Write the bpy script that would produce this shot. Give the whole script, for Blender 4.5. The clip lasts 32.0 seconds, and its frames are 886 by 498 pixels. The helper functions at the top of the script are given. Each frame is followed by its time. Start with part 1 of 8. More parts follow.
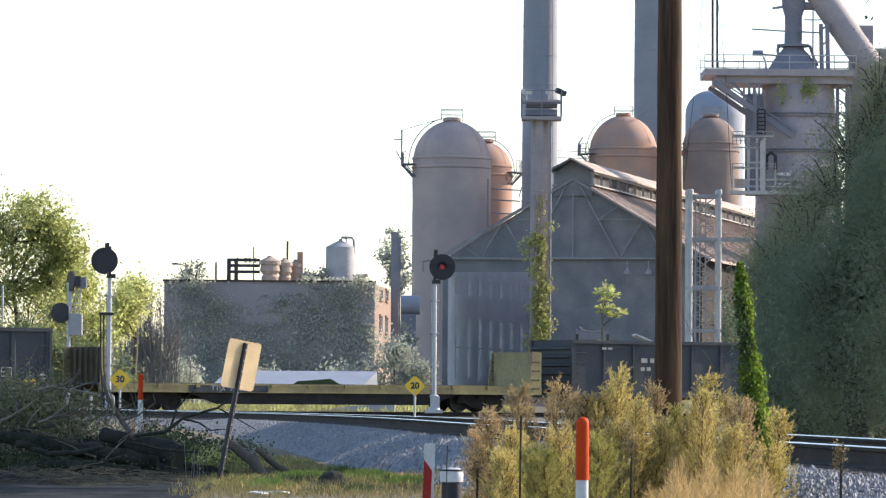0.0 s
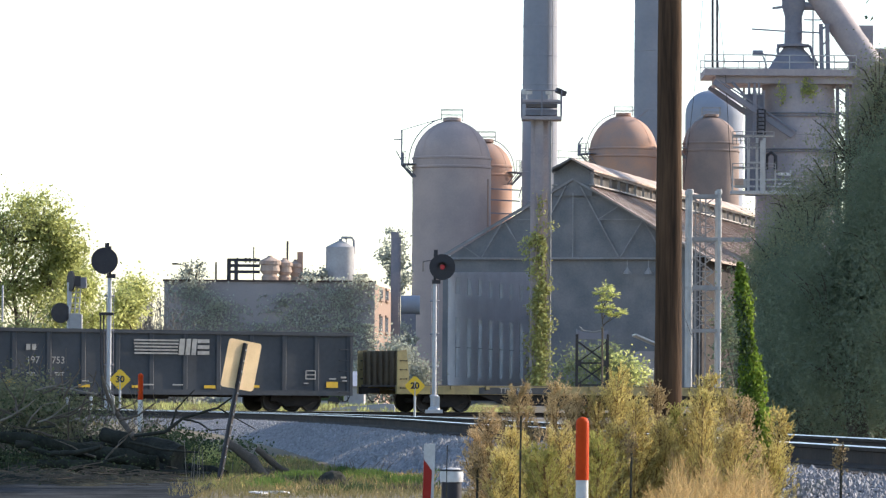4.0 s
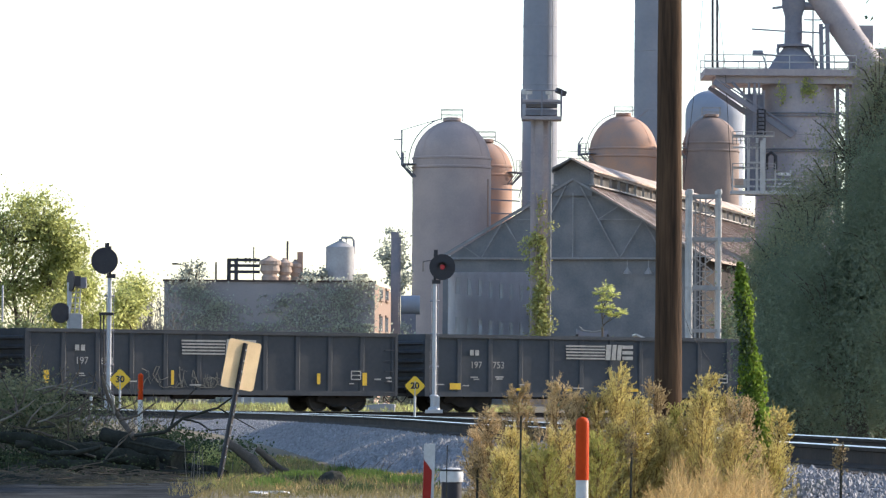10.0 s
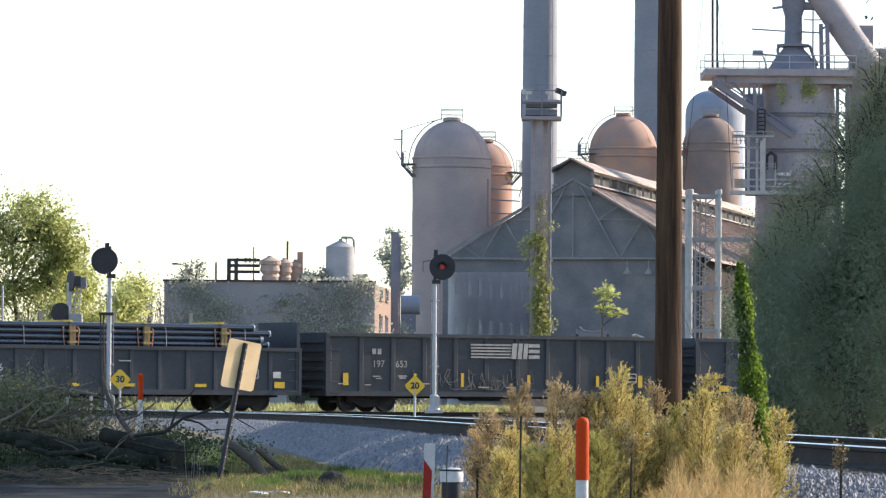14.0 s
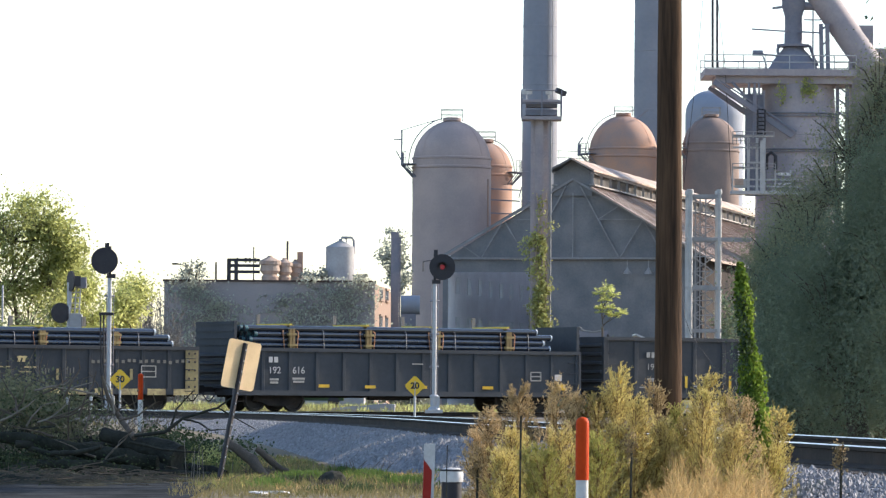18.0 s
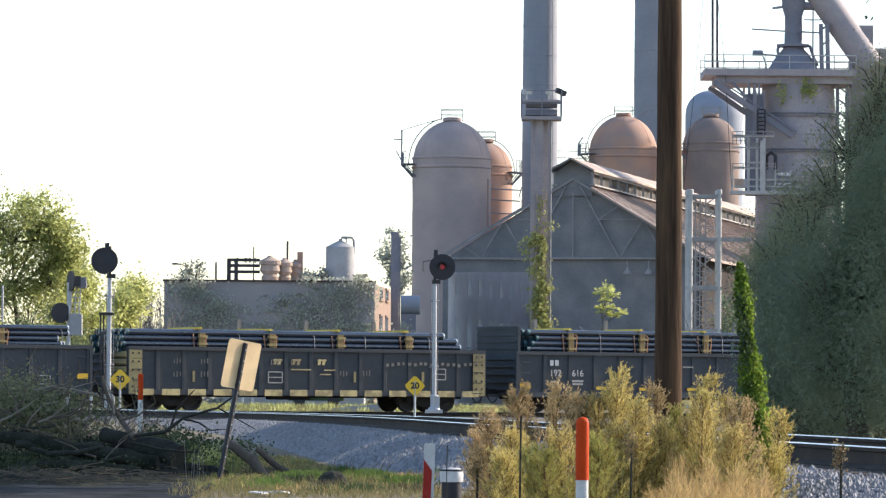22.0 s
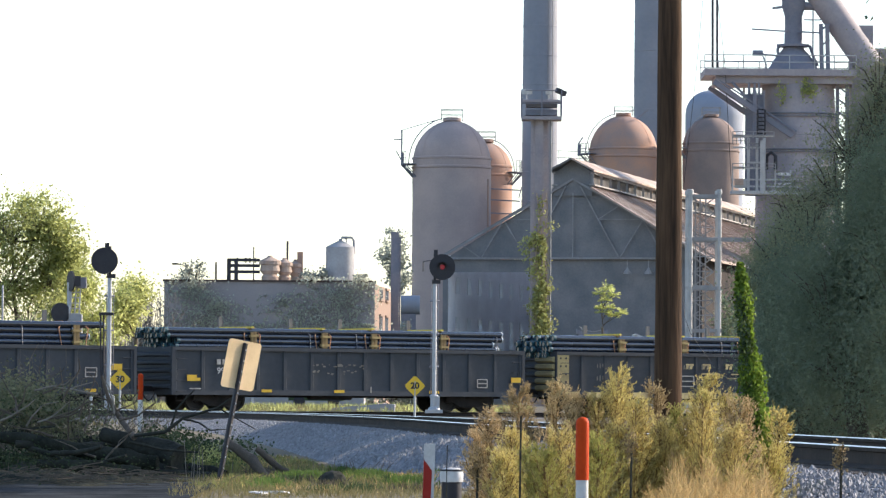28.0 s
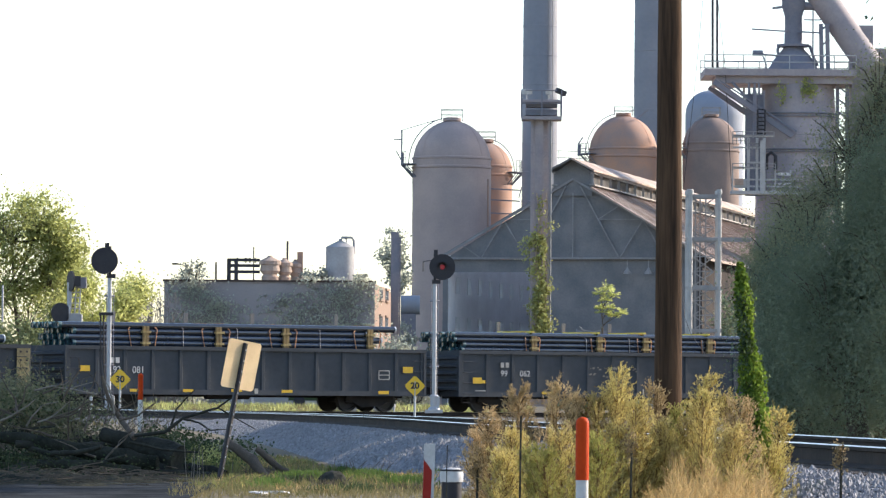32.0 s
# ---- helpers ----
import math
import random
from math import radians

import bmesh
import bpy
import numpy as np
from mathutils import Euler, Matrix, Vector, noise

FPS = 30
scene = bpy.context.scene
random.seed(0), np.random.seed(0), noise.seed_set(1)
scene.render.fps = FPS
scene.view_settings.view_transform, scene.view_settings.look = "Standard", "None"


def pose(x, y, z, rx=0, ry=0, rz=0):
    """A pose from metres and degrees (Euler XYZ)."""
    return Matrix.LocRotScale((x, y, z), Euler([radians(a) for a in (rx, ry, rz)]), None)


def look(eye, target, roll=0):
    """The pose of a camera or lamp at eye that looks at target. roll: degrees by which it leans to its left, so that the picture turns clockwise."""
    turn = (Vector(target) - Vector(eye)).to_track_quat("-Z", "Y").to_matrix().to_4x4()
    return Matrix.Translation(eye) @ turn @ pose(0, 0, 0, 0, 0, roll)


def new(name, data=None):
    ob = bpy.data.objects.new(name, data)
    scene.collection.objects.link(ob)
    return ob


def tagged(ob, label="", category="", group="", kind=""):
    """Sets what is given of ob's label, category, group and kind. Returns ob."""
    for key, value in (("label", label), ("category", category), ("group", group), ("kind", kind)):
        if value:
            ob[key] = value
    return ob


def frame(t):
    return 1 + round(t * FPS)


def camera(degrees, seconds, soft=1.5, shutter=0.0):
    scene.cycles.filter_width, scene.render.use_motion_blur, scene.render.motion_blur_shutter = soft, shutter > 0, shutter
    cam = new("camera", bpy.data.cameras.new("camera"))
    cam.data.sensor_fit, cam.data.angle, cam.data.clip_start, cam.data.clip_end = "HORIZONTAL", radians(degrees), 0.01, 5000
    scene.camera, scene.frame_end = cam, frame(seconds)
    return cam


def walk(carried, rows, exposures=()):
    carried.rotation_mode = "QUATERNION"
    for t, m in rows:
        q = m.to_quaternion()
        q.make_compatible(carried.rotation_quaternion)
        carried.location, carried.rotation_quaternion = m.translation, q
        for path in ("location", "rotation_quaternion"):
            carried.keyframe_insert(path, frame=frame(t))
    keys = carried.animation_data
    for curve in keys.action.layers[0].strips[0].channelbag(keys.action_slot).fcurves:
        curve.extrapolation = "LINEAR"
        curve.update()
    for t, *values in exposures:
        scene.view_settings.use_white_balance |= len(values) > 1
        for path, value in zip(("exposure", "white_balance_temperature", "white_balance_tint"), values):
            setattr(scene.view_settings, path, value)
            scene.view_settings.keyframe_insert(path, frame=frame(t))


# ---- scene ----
from mathutils import Vector as V

EYE = (0.0, 0.0, 1.6)
PITCH = math.tan(1.8758 * math.pi / 180)
cam = camera(11.194, 32.0, soft=1.3)
VIEW = look(EYE, (0, 100, 1.6 + 100 * PITCH), 0.4)
walk(cam, [(0, VIEW), (32, VIEW)], exposures=[(0, 0.92, 6230, 12), (32, 0.92, 6230, 12)])

# ---- world and sun ----
SUN_AZ, SUN_EL = 62.0, 27.0        # azimuth clockwise from +y
world = bpy.data.worlds.new("sky")
scene.world = world
world.use_nodes = True
nt = world.node_tree
nt.nodes.clear()
sky = nt.nodes.new("ShaderNodeTexSky")
sky.sky_type, sky.sun_disc = "NISHITA", False
sky.sun_elevation, sky.sun_rotation = radians(SUN_EL), radians(SUN_AZ)
sky.air_density, sky.dust_density, sky.ozone_density, sky.altitude = 1.0, 0.9, 1.0, 100
bg = nt.nodes.new("ShaderNodeBackground")
bg.inputs[1].default_value = 0.15
outw = nt.nodes.new("ShaderNodeOutputWorld")
nt.links.new(sky.outputs[0], bg.inputs[0])
nt.links.new(bg.outputs[0], outw.inputs[0])
sd = bpy.data.lights.new("sun", "SUN")
sd.energy, sd.angle, sd.color = 4.2, radians(0.6), (1.0, 0.86, 0.68)
sun = new("sun", sd)
to_sun = Vector((math.sin(radians(SUN_AZ)) * math.cos(radians(SUN_EL)), math.cos(radians(SUN_AZ)) * math.cos(radians(SUN_EL)), math.sin(radians(SUN_EL))))
sun.matrix_world = look(to_sun * 50, (0, 0, 0))


# ---- materials ----
def mat(name, c, c2=None, rough=0.7, metal=0.0, scale=1.0, spread=0.5, fine=12.0, bump=0.2, emit=None, grain=(1, 1, 1), rand=0.0, spec=0.5, trans=0.0):
    """Two colours mixed by broad and fine noise in object space, with relief."""
    m = bpy.data.materials.new(name)
    m.use_nodes = True
    t = m.node_tree
    b = t.nodes["Principled BSDF"]
    b.inputs["Roughness"].default_value, b.inputs["Metallic"].default_value = rough, metal
    b.inputs["Specular IOR Level"].default_value = spec
    if c2 is None:
        c2 = tuple(v * 0.72 for v in c)
    co = t.nodes.new("ShaderNodeTexCoord")
    mp = t.nodes.new("ShaderNodeMapping")
    mp.inputs["Scale"].default_value = grain
    n1, n2 = t.nodes.new("ShaderNodeTexNoise"), t.nodes.new("ShaderNodeTexNoise")
    n1.inputs["Scale"].default_value, n2.inputs["Scale"].default_value = scale, scale * fine
    n1.inputs["Detail"].default_value, n2.inputs["Detail"].default_value = 4, 3
    t.links.new(co.outputs["Object"], mp.inputs[0])
    for nn in (n1, n2):
        t.links.new(mp.outputs[0], nn.inputs["Vector"])
    ad = t.nodes.new("ShaderNodeMath")
    ad.operation = "MULTIPLY_ADD"
    ad.inputs[1].default_value = 0.4
    t.links.new(n2.outputs[0], ad.inputs[0])
    t.links.new(n1.outputs[0], ad.inputs[2])
    rp = t.nodes.new("ShaderNodeMapRange")
    rp.inputs["From Min"].default_value, rp.inputs["From Max"].default_value = 0.7 - spread * 0.4, 0.7 + spread * 0.4
    t.links.new(ad.outputs[0], rp.inputs["Value"])
    mx = t.nodes.new("ShaderNodeMix")
    mx.data_type = "RGBA"
    mx.inputs["A"].default_value, mx.inputs["B"].default_value = (*c, 1), (*c2, 1)
    t.links.new(rp.outputs[0], mx.inputs["Factor"])
    col = mx.outputs["Result"]
    if rand:
        ob, ge = t.nodes.new("ShaderNodeObjectInfo"), t.nodes.new("ShaderNodeNewGeometry")
        s2 = t.nodes.new("ShaderNodeMath")
        s2.operation = "ADD"
        t.links.new(ob.outputs["Random"], s2.inputs[0])
        t.links.new(ge.outputs["Random Per Island"], s2.inputs[1])
        r2 = t.nodes.new("ShaderNodeMapRange")
        r2.inputs["From Max"].default_value = 2.0
        r2.inputs["To Min"].default_value, r2.inputs["To Max"].default_value = 1 - rand, 1 + rand
        t.links.new(s2.outputs[0], r2.inputs["Value"])
        hs = t.nodes.new("ShaderNodeHueSaturation")
        t.links.new(r2.outputs[0], hs.inputs["Value"])
        t.links.new(col, hs.inputs["Color"])
        col = hs.outputs[0]
    t.links.new(col, b.inputs["Base Color"])
    if bump:
        bp = t.nodes.new("ShaderNodeBump")
        bp.inputs["Strength"].default_value, bp.inputs["Distance"].default_value = bump, 0.05
        t.links.new(ad.outputs[0], bp.inputs["Height"])
        t.links.new(bp.outputs[0], b.inputs["Normal"])
    if emit:
        b.inputs["Emission Color"].default_value, b.inputs["Emission Strength"].default_value = (*emit[:3], 1), emit[3]
    if trans:
        tr = t.nodes.new("ShaderNodeBsdfTranslucent")
        t.links.new(col, tr.inputs[0])
        ms = t.nodes.new("ShaderNodeMixShader")
        ms.inputs[0].default_value = trans
        t.links.new(b.outputs[0], ms.inputs[1])
        t.links.new(tr.outputs[0], ms.inputs[2])
        t.links.new(ms.outputs[0], t.nodes["Material Output"].inputs[0])
    return m


M = {
    "grass": mat("grass_ground", (0.075, 0.066, 0.038), (0.15, 0.12, 0.07), 0.95, scale=0.8, fine=22, bump=0.6),
    "blade": mat("grass_blade", (0.13, 0.18, 0.045), (0.24, 0.22, 0.08), 0.8, scale=0.9, rand=0.4, trans=0.5, bump=0),
    "tuft": mat("lush_grass", (0.12, 0.19, 0.04), (0.08, 0.13, 0.03), 0.8, scale=2, rand=0.4, trans=0.45, bump=0),
    "stubble": mat("brown_stubble", (0.26, 0.21, 0.10), (0.13, 0.13, 0.05), 0.9, scale=1.2, rand=0.45, trans=0.35, bump=0),
    "rust_brown": mat("rusty_bulkhead", (0.14, 0.112, 0.068), (0.075, 0.06, 0.042), 0.85, scale=0.9, fine=7, bump=0.2),
    "straw": mat("dry_straw", (0.57, 0.405, 0.19), (0.42, 0.29, 0.12), 0.9, scale=0.6, rand=0.4, trans=0.4, spec=0.1, bump=0),
    "weed": mat("weed_stem_and_plume", (0.60, 0.485, 0.19), (0.40, 0.36, 0.12), 0.9, scale=1.6, rand=0.5, trans=0.4, spec=0.1, bump=0),
    "weed_stem": mat("weed_dry_stem", (0.16, 0.10, 0.05), (0.26, 0.18, 0.08), 0.9, scale=3, rand=0.3, spec=0.1, bump=0),
    "weed_pink": mat("weed_plume_ripe", (0.54, 0.40, 0.225), (0.42, 0.33, 0.16), 0.9, scale=1.6, rand=0.45, trans=0.4, spec=0.1, bump=0),
    "weed_green": mat("weed_leaf_green", (0.29, 0.29, 0.085), (0.40, 0.35, 0.11), 0.85, scale=1.6, rand=0.4, trans=0.4, spec=0.1, bump=0),
    "stone": mat("crushed_ballast_stone", (0.172, 0.175, 0.188), (0.305, 0.306, 0.322), 0.9, scale=6, fine=5, bump=0.3, rand=0.3),
    # bed darker than its stones, in place of shade in their gaps
    "ballast": mat("ballast_bed", (0.09, 0.09, 0.096), (0.2, 0.198, 0.205), 0.9, scale=3.2, fine=9, bump=0.9, rand=0.4),
    "foul": mat("dark_ballast", (0.03, 0.028, 0.027), (0.065, 0.06, 0.056), 0.95, scale=2.0, fine=8, bump=0.8, spec=0.2),
    "asphalt": mat("asphalt", (0.022, 0.026, 0.028), (0.06, 0.066, 0.072), 0.95, scale=2.2, fine=9, bump=0.8, spec=0.0),
    "tie": mat("creosoted_tie", (0.05, 0.04, 0.035), (0.10, 0.085, 0.07), 0.9, scale=2, grain=(0.3, 3, 3), rand=0.3),
    "rail_side": mat("rail_rust", (0.03, 0.025, 0.023), (0.06, 0.045, 0.036), 0.85, scale=2, fine=10, spec=0.2),
    "rail_head": mat("rail_polished", (0.95, 0.89, 0.8), (0.84, 0.78, 0.7), 0.3, 1.0, scale=1, bump=0.02),
    "gon": mat("gondola_black_paint", (0.026, 0.033, 0.043), (0.046, 0.054, 0.066), 0.7, scale=0.6, fine=9, bump=0.15),
    "gon_grey": mat("gondola_worn_paint", (0.030, 0.036, 0.045), (0.054, 0.057, 0.063), 0.75, scale=0.6, fine=9, bump=0.15),
    "gon_rust": mat("gondola_rusty_chord", (0.032, 0.031, 0.034), (0.058, 0.047, 0.043), 0.75, scale=1, fine=9, bump=0.15),
    "truck": mat("truck_cast_steel", (0.014, 0.014, 0.016), (0.032, 0.029, 0.027), 0.85, scale=2, spec=0.2),
    "wheel": mat("wheel_steel", (0.022, 0.021, 0.021), (0.045, 0.04, 0.036), 0.7, 0.3, scale=3),
    "yellow": mat("faded_yellow_paint", (0.36, 0.295, 0.13), (0.20, 0.16, 0.085), 0.75, scale=0.9, fine=8, bump=0.15),
    "yellow_clean": mat("yellow_reflector", (0.75, 0.46, 0.02), (0.62, 0.38, 0.02), 0.5, scale=5, bump=0),
    "white": mat("white_paint", (0.66, 0.645, 0.63), (0.45, 0.44, 0.42), 0.6, scale=3, bump=0.02),
    "white_dull": mat("worn_white_stencil", (0.50, 0.48, 0.44), (0.25, 0.24, 0.22), 0.8, scale=6, spread=0.9, bump=0),
    "pipe": mat("coated_blue_grey_pipe", (0.013, 0.021, 0.038), (0.026, 0.038, 0.06), 0.2, scale=0.7, bump=0.03, rand=0.5, spec=1.0),
    "pipe_end": mat("pipe_end_teal", (0.035, 0.12, 0.14), (0.025, 0.07, 0.09), 0.5, scale=2, bump=0),
    "wood_new": mat("yellow_lumber", (0.80, 0.64, 0.09), (0.70, 0.52, 0.08), 0.7, scale=2, grain=(0.4, 4, 4)),
    "wood_old": mat("weathered_stake", (0.30, 0.21, 0.09), (0.20, 0.14, 0.07), 0.85, scale=3, grain=(3, 3, 0.4)),
    "cream": mat("chipped_cream_paint", (0.60, 0.48, 0.22), (0.30, 0.23, 0.12), 0.75, scale=2.2, spread=0.35, fine=5, bump=0.1),
    "wood_grey": mat("grey_stake", (0.24, 0.22, 0.20), (0.17, 0.155, 0.14), 0.9, scale=3, grain=(3, 3, 0.4)),
    "wood_mid": mat("cut_timber", (0.44, 0.33, 0.14), (0.32, 0.23, 0.10), 0.85, scale=3),
    "band": mat("steel_band", (0.26, 0.25, 0.26), (0.2, 0.19, 0.2), 0.5, 0.3, scale=4, bump=0),
    "pipe_cap": mat("pale_pipe_cap", (0.78, 0.80, 0.82), (0.62, 0.65, 0.68), 0.6, scale=3, bump=0),
    "strap": mat("orange_strap", (0.42, 0.19, 0.08), (0.30, 0.14, 0.07), 0.7, scale=4, bump=0),
    "pole": mat("creosote_pole_wood", (0.026, 0.018, 0.013), (0.115, 0.068, 0.04), 0.9, scale=2.2, grain=(5, 5, 0.35), fine=6, bump=0.2, spec=0.1),
    "orange": mat("orange_plastic", (0.60, 0.062, 0.006), (0.46, 0.045, 0.006), 0.6, scale=4, bump=0.03, spec=0.12),
    "galv": mat("galvanised_steel", (0.46, 0.47, 0.49), (0.36, 0.37, 0.39), 0.5, 0.3, scale=3, bump=0.03),
    "black": mat("black_paint", (0.018, 0.016, 0.022), (0.03, 0.028, 0.033), 0.6, scale=4, bump=0.05),
    "sign_back": mat("bare_aluminium", (0.80, 0.60, 0.35), (0.68, 0.49, 0.27), 0.55, 0.0, scale=5, bump=0.02),
    "red_lamp": mat("red_signal_lens", (0.32, 0.006, 0.016), (0.24, 0.006, 0.01), 0.25, emit=(1.0, 0.02, 0.08, 0.05), bump=0),
    "sign_yellow": mat("yellow_sign_face", (0.88, 0.56, 0.03), (0.76, 0.48, 0.03), 0.5, scale=4, bump=0.02),
    "stove": mat("stove_rust_primer", (0.375, 0.298, 0.275), (0.465, 0.36, 0.32), 0.85, scale=0.5, fine=12, bump=0.25),
    # rust pushed to orange, with the low sun put into it
    "stove_o": mat("stove_rust_sunlit", (0.47, 0.265, 0.175), (0.33, 0.235, 0.2), 0.85, scale=0.5, fine=12, bump=0.25),
    # darker copy of the stove paint, with shade put into it
    "stove_b": mat("stove_primer_shaded", (0.225, 0.178, 0.16), (0.29, 0.218, 0.187), 0.9, scale=0.5, fine=12, bump=0.25, spec=0.2),
    "stack": mat("stack_grey_steel", (0.225, 0.235, 0.27), (0.275, 0.28, 0.31), 0.7, scale=0.3, fine=10, bump=0.08),
    "steel_b": mat("mill_grey_steel", (0.17, 0.18, 0.22), (0.25, 0.23, 0.25), 0.8, scale=0.6, fine=8),
    "steel_p": mat("purple_grey_plate", (0.29, 0.262, 0.28), (0.39, 0.34, 0.335), 0.8, scale=0.6, fine=8),
    "dome_blue": mat("pale_blue_plate", (0.235, 0.265, 0.33), (0.285, 0.31, 0.36), 0.7, scale=0.4),
    "light_steel": mat("pale_painted_steel", (0.33, 0.32, 0.315), (0.24, 0.23, 0.225), 0.7, scale=1.2),
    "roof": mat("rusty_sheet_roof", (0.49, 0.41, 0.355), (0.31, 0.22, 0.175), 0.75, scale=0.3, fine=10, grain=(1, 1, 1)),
    # pale brick, lightened to stand in for haze inside the shed
    "lime": mat("haze_pale_brick", (0.82, 0.8, 0.8), (0.7, 0.67, 0.67), 0.9, scale=0.4, fine=10),
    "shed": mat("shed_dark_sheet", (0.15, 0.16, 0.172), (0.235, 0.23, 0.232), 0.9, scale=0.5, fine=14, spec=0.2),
    "truss": mat("pale_truss_steel", (0.29, 0.29, 0.295), (0.2, 0.19, 0.19), 0.85, scale=0.9),
    "brick": mat("old_brown_brick", (0.275, 0.258, 0.265), (0.345, 0.305, 0.3), 0.9, scale=0.5, fine=14),
    # the building's brick made orange, with the sun put into its colour
    "brick_lit": mat("brick_sunlit", (0.31, 0.215, 0.165), (0.25, 0.18, 0.145), 0.9, scale=1, fine=10),
    "roof_edge": mat("tarred_roof_edge", (0.075, 0.058, 0.055), (0.12, 0.09, 0.08), 0.95, scale=1, fine=8, spec=0.05),
    "glass": mat("dusty_window_glass", (0.10, 0.12, 0.14), (0.16, 0.18, 0.2), 0.2, scale=1, bump=0),
    "tank": mat("grey_tank_paint", (0.39, 0.385, 0.39), (0.29, 0.285, 0.29), 0.65, scale=0.8, fine=8),
    "bark": mat("bark", (0.08, 0.065, 0.05), (0.14, 0.11, 0.08), 0.95, scale=3, grain=(3, 3, 0.6), bump=0.6),
    # deep green lifted in colour to stand in for haze
    "deep": mat("leaf_haze_paled_green", (0.19, 0.235, 0.16), (0.275, 0.31, 0.195), 0.95, scale=0.5, rand=0.08, trans=0.3, bump=0, spec=0.02),
    # darkened leaf that stands in for shade low in the dead wood
    "scrub_dark": mat("scrub_shade_green", (0.036, 0.055, 0.03), (0.07, 0.09, 0.045), 0.95, scale=2, rand=0.4, trans=0.12, spec=0.05, bump=0),
    # paler leaf for the upper brush, with haze put into its colour
    "scrub_mid": mat("scrub_hazed_brown_green", (0.15, 0.175, 0.09), (0.24, 0.225, 0.14), 0.95, scale=3, rand=0.4, trans=0.3, spec=0.03, bump=0),
    "red_stripe": mat("red_reflective_film", (0.40, 0.032, 0.02), (0.3, 0.025, 0.018), 0.6, scale=4, bump=0, spec=0.2),
    "pane": mat("grimy_pane", (0.74, 0.73, 0.73), (0.58, 0.58, 0.58), 0.6, scale=1.5, bump=0, spec=0.2, trans=0.8),
    "stencil": mat("faded_stencil", (0.26, 0.245, 0.205), (0.12, 0.115, 0.10), 0.85, scale=5, spread=0.9, bump=0),
    "pale_steel": mat("pale_gallery_paint", (0.48, 0.47, 0.45), (0.36, 0.35, 0.335), 0.7, scale=1.2),
    "hopper": mat("beige_hopper_paint", (0.46, 0.36, 0.29), (0.36, 0.26, 0.2), 0.8, scale=1.5, fine=8),
    "dark_sheet": mat("matt_dark_sheet", (0.05, 0.048, 0.05), (0.085, 0.075, 0.07), 1.0, scale=0.6, fine=8, spec=0.0),
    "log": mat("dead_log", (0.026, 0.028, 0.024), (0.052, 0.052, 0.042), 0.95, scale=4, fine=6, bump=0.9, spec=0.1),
    # near-black colour that carries the shade of the dead-wood pile
    "humus": mat("pile_shade_dark", (0.016, 0.018, 0.014), (0.04, 0.042, 0.032), 0.95, scale=3, fine=9, bump=1.0, spec=0.05),
    "brush": mat("dead_brushwood", (0.075, 0.068, 0.05), (0.2, 0.18, 0.135), 0.9, scale=5, rand=0.4, spec=0.05, bump=0),
    "twig": mat("pale_dead_twig", (0.26, 0.23, 0.19), (0.16, 0.14, 0.11), 0.9, scale=4, bump=0.2),
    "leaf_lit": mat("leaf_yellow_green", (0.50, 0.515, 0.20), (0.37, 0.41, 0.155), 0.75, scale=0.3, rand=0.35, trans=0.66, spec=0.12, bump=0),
    "hedge": mat("hedge_dull_green", (0.2, 0.24, 0.13), (0.28, 0.31, 0.16), 0.95, scale=0.5, rand=0.3, trans=0.4, spec=0.03, bump=0),
    # olive lightened to carry the sun and haze on thin branches
    "sparse": mat("leaf_hazed_olive", (0.27, 0.29, 0.175), (0.37, 0.37, 0.22), 0.95, scale=0.5, rand=0.25, trans=0.45, spec=0.03, bump=0),
    # greyed and paled to stand in for haze before the works
    "creeper": mat("creeper_hazed_green", (0.42, 0.45, 0.38), (0.53, 0.53, 0.43), 0.95, scale=0.4, rand=0.3, trans=0.45, spec=0.03, bump=0),
    "leaf_tree": mat("leaf_sunlit_green", (0.55, 0.565, 0.23), (0.40, 0.44, 0.165), 0.75, scale=0.3, rand=0.3, trans=0.7, spec=0.1, bump=0),
    "leaf_dark": mat("leaf_deep_green", (0.055, 0.085, 0.045), (0.09, 0.115, 0.05), 0.9, scale=0.4, rand=0.45, trans=0.3, spec=0.08, bump=0),
    # paled well past real foliage, with haze put into the colour
    "leaf_haze": mat("leaf_hazed_green", (0.33, 0.355, 0.30), (0.40, 0.41, 0.33), 0.9, scale=0.4, rand=0.35, trans=0.4, spec=0.1, bump=0),
    "vine": mat("vine_bright_green", (0.31, 0.43, 0.055), (0.11, 0.19, 0.03), 0.6, scale=3.5, rand=0.5, trans=0.4, bump=0, spec=0.2),
    "vine_old": mat("vine_yellow_green", (0.50, 0.49, 0.20), (0.33, 0.36, 0.13), 0.75, scale=0.7, rand=0.45, trans=0.3, bump=0, spec=0.1),
}


# ---- building helpers ----
def box(bm, c, s, rz=0.0, rx=0.0, ry=0.0):
    m = pose(*c, rx, ry, rz) @ Matrix.Diagonal((*s, 1))
    bmesh.ops.create_cube(bm, size=1, matrix=m)


def tube(bm, a, b, r0, r1=None, seg=10, cap=True):
    a, b = V(a), V(b)
    r1 = r0 if r1 is None else r1
    d = (b - a).normalized()
    s = d.orthogonal().normalized()
    q = d.cross(s)
    ra, rb = [], []
    for i in range(seg):
        k = 2 * math.pi * i / seg
        o = s * math.cos(k) + q * math.sin(k)
        ra.append(bm.verts.new(a + o * r0))
        rb.append(bm.verts.new(b + o * r1))
    for i in range(seg):
        f = bm.faces.new((ra[i], ra[(i + 1) % seg], rb[(i + 1) % seg], rb[i]))
        f.smooth = seg > 6
    if cap:
        bm.faces.new(ra[::-1])
        bm.faces.new(rb)


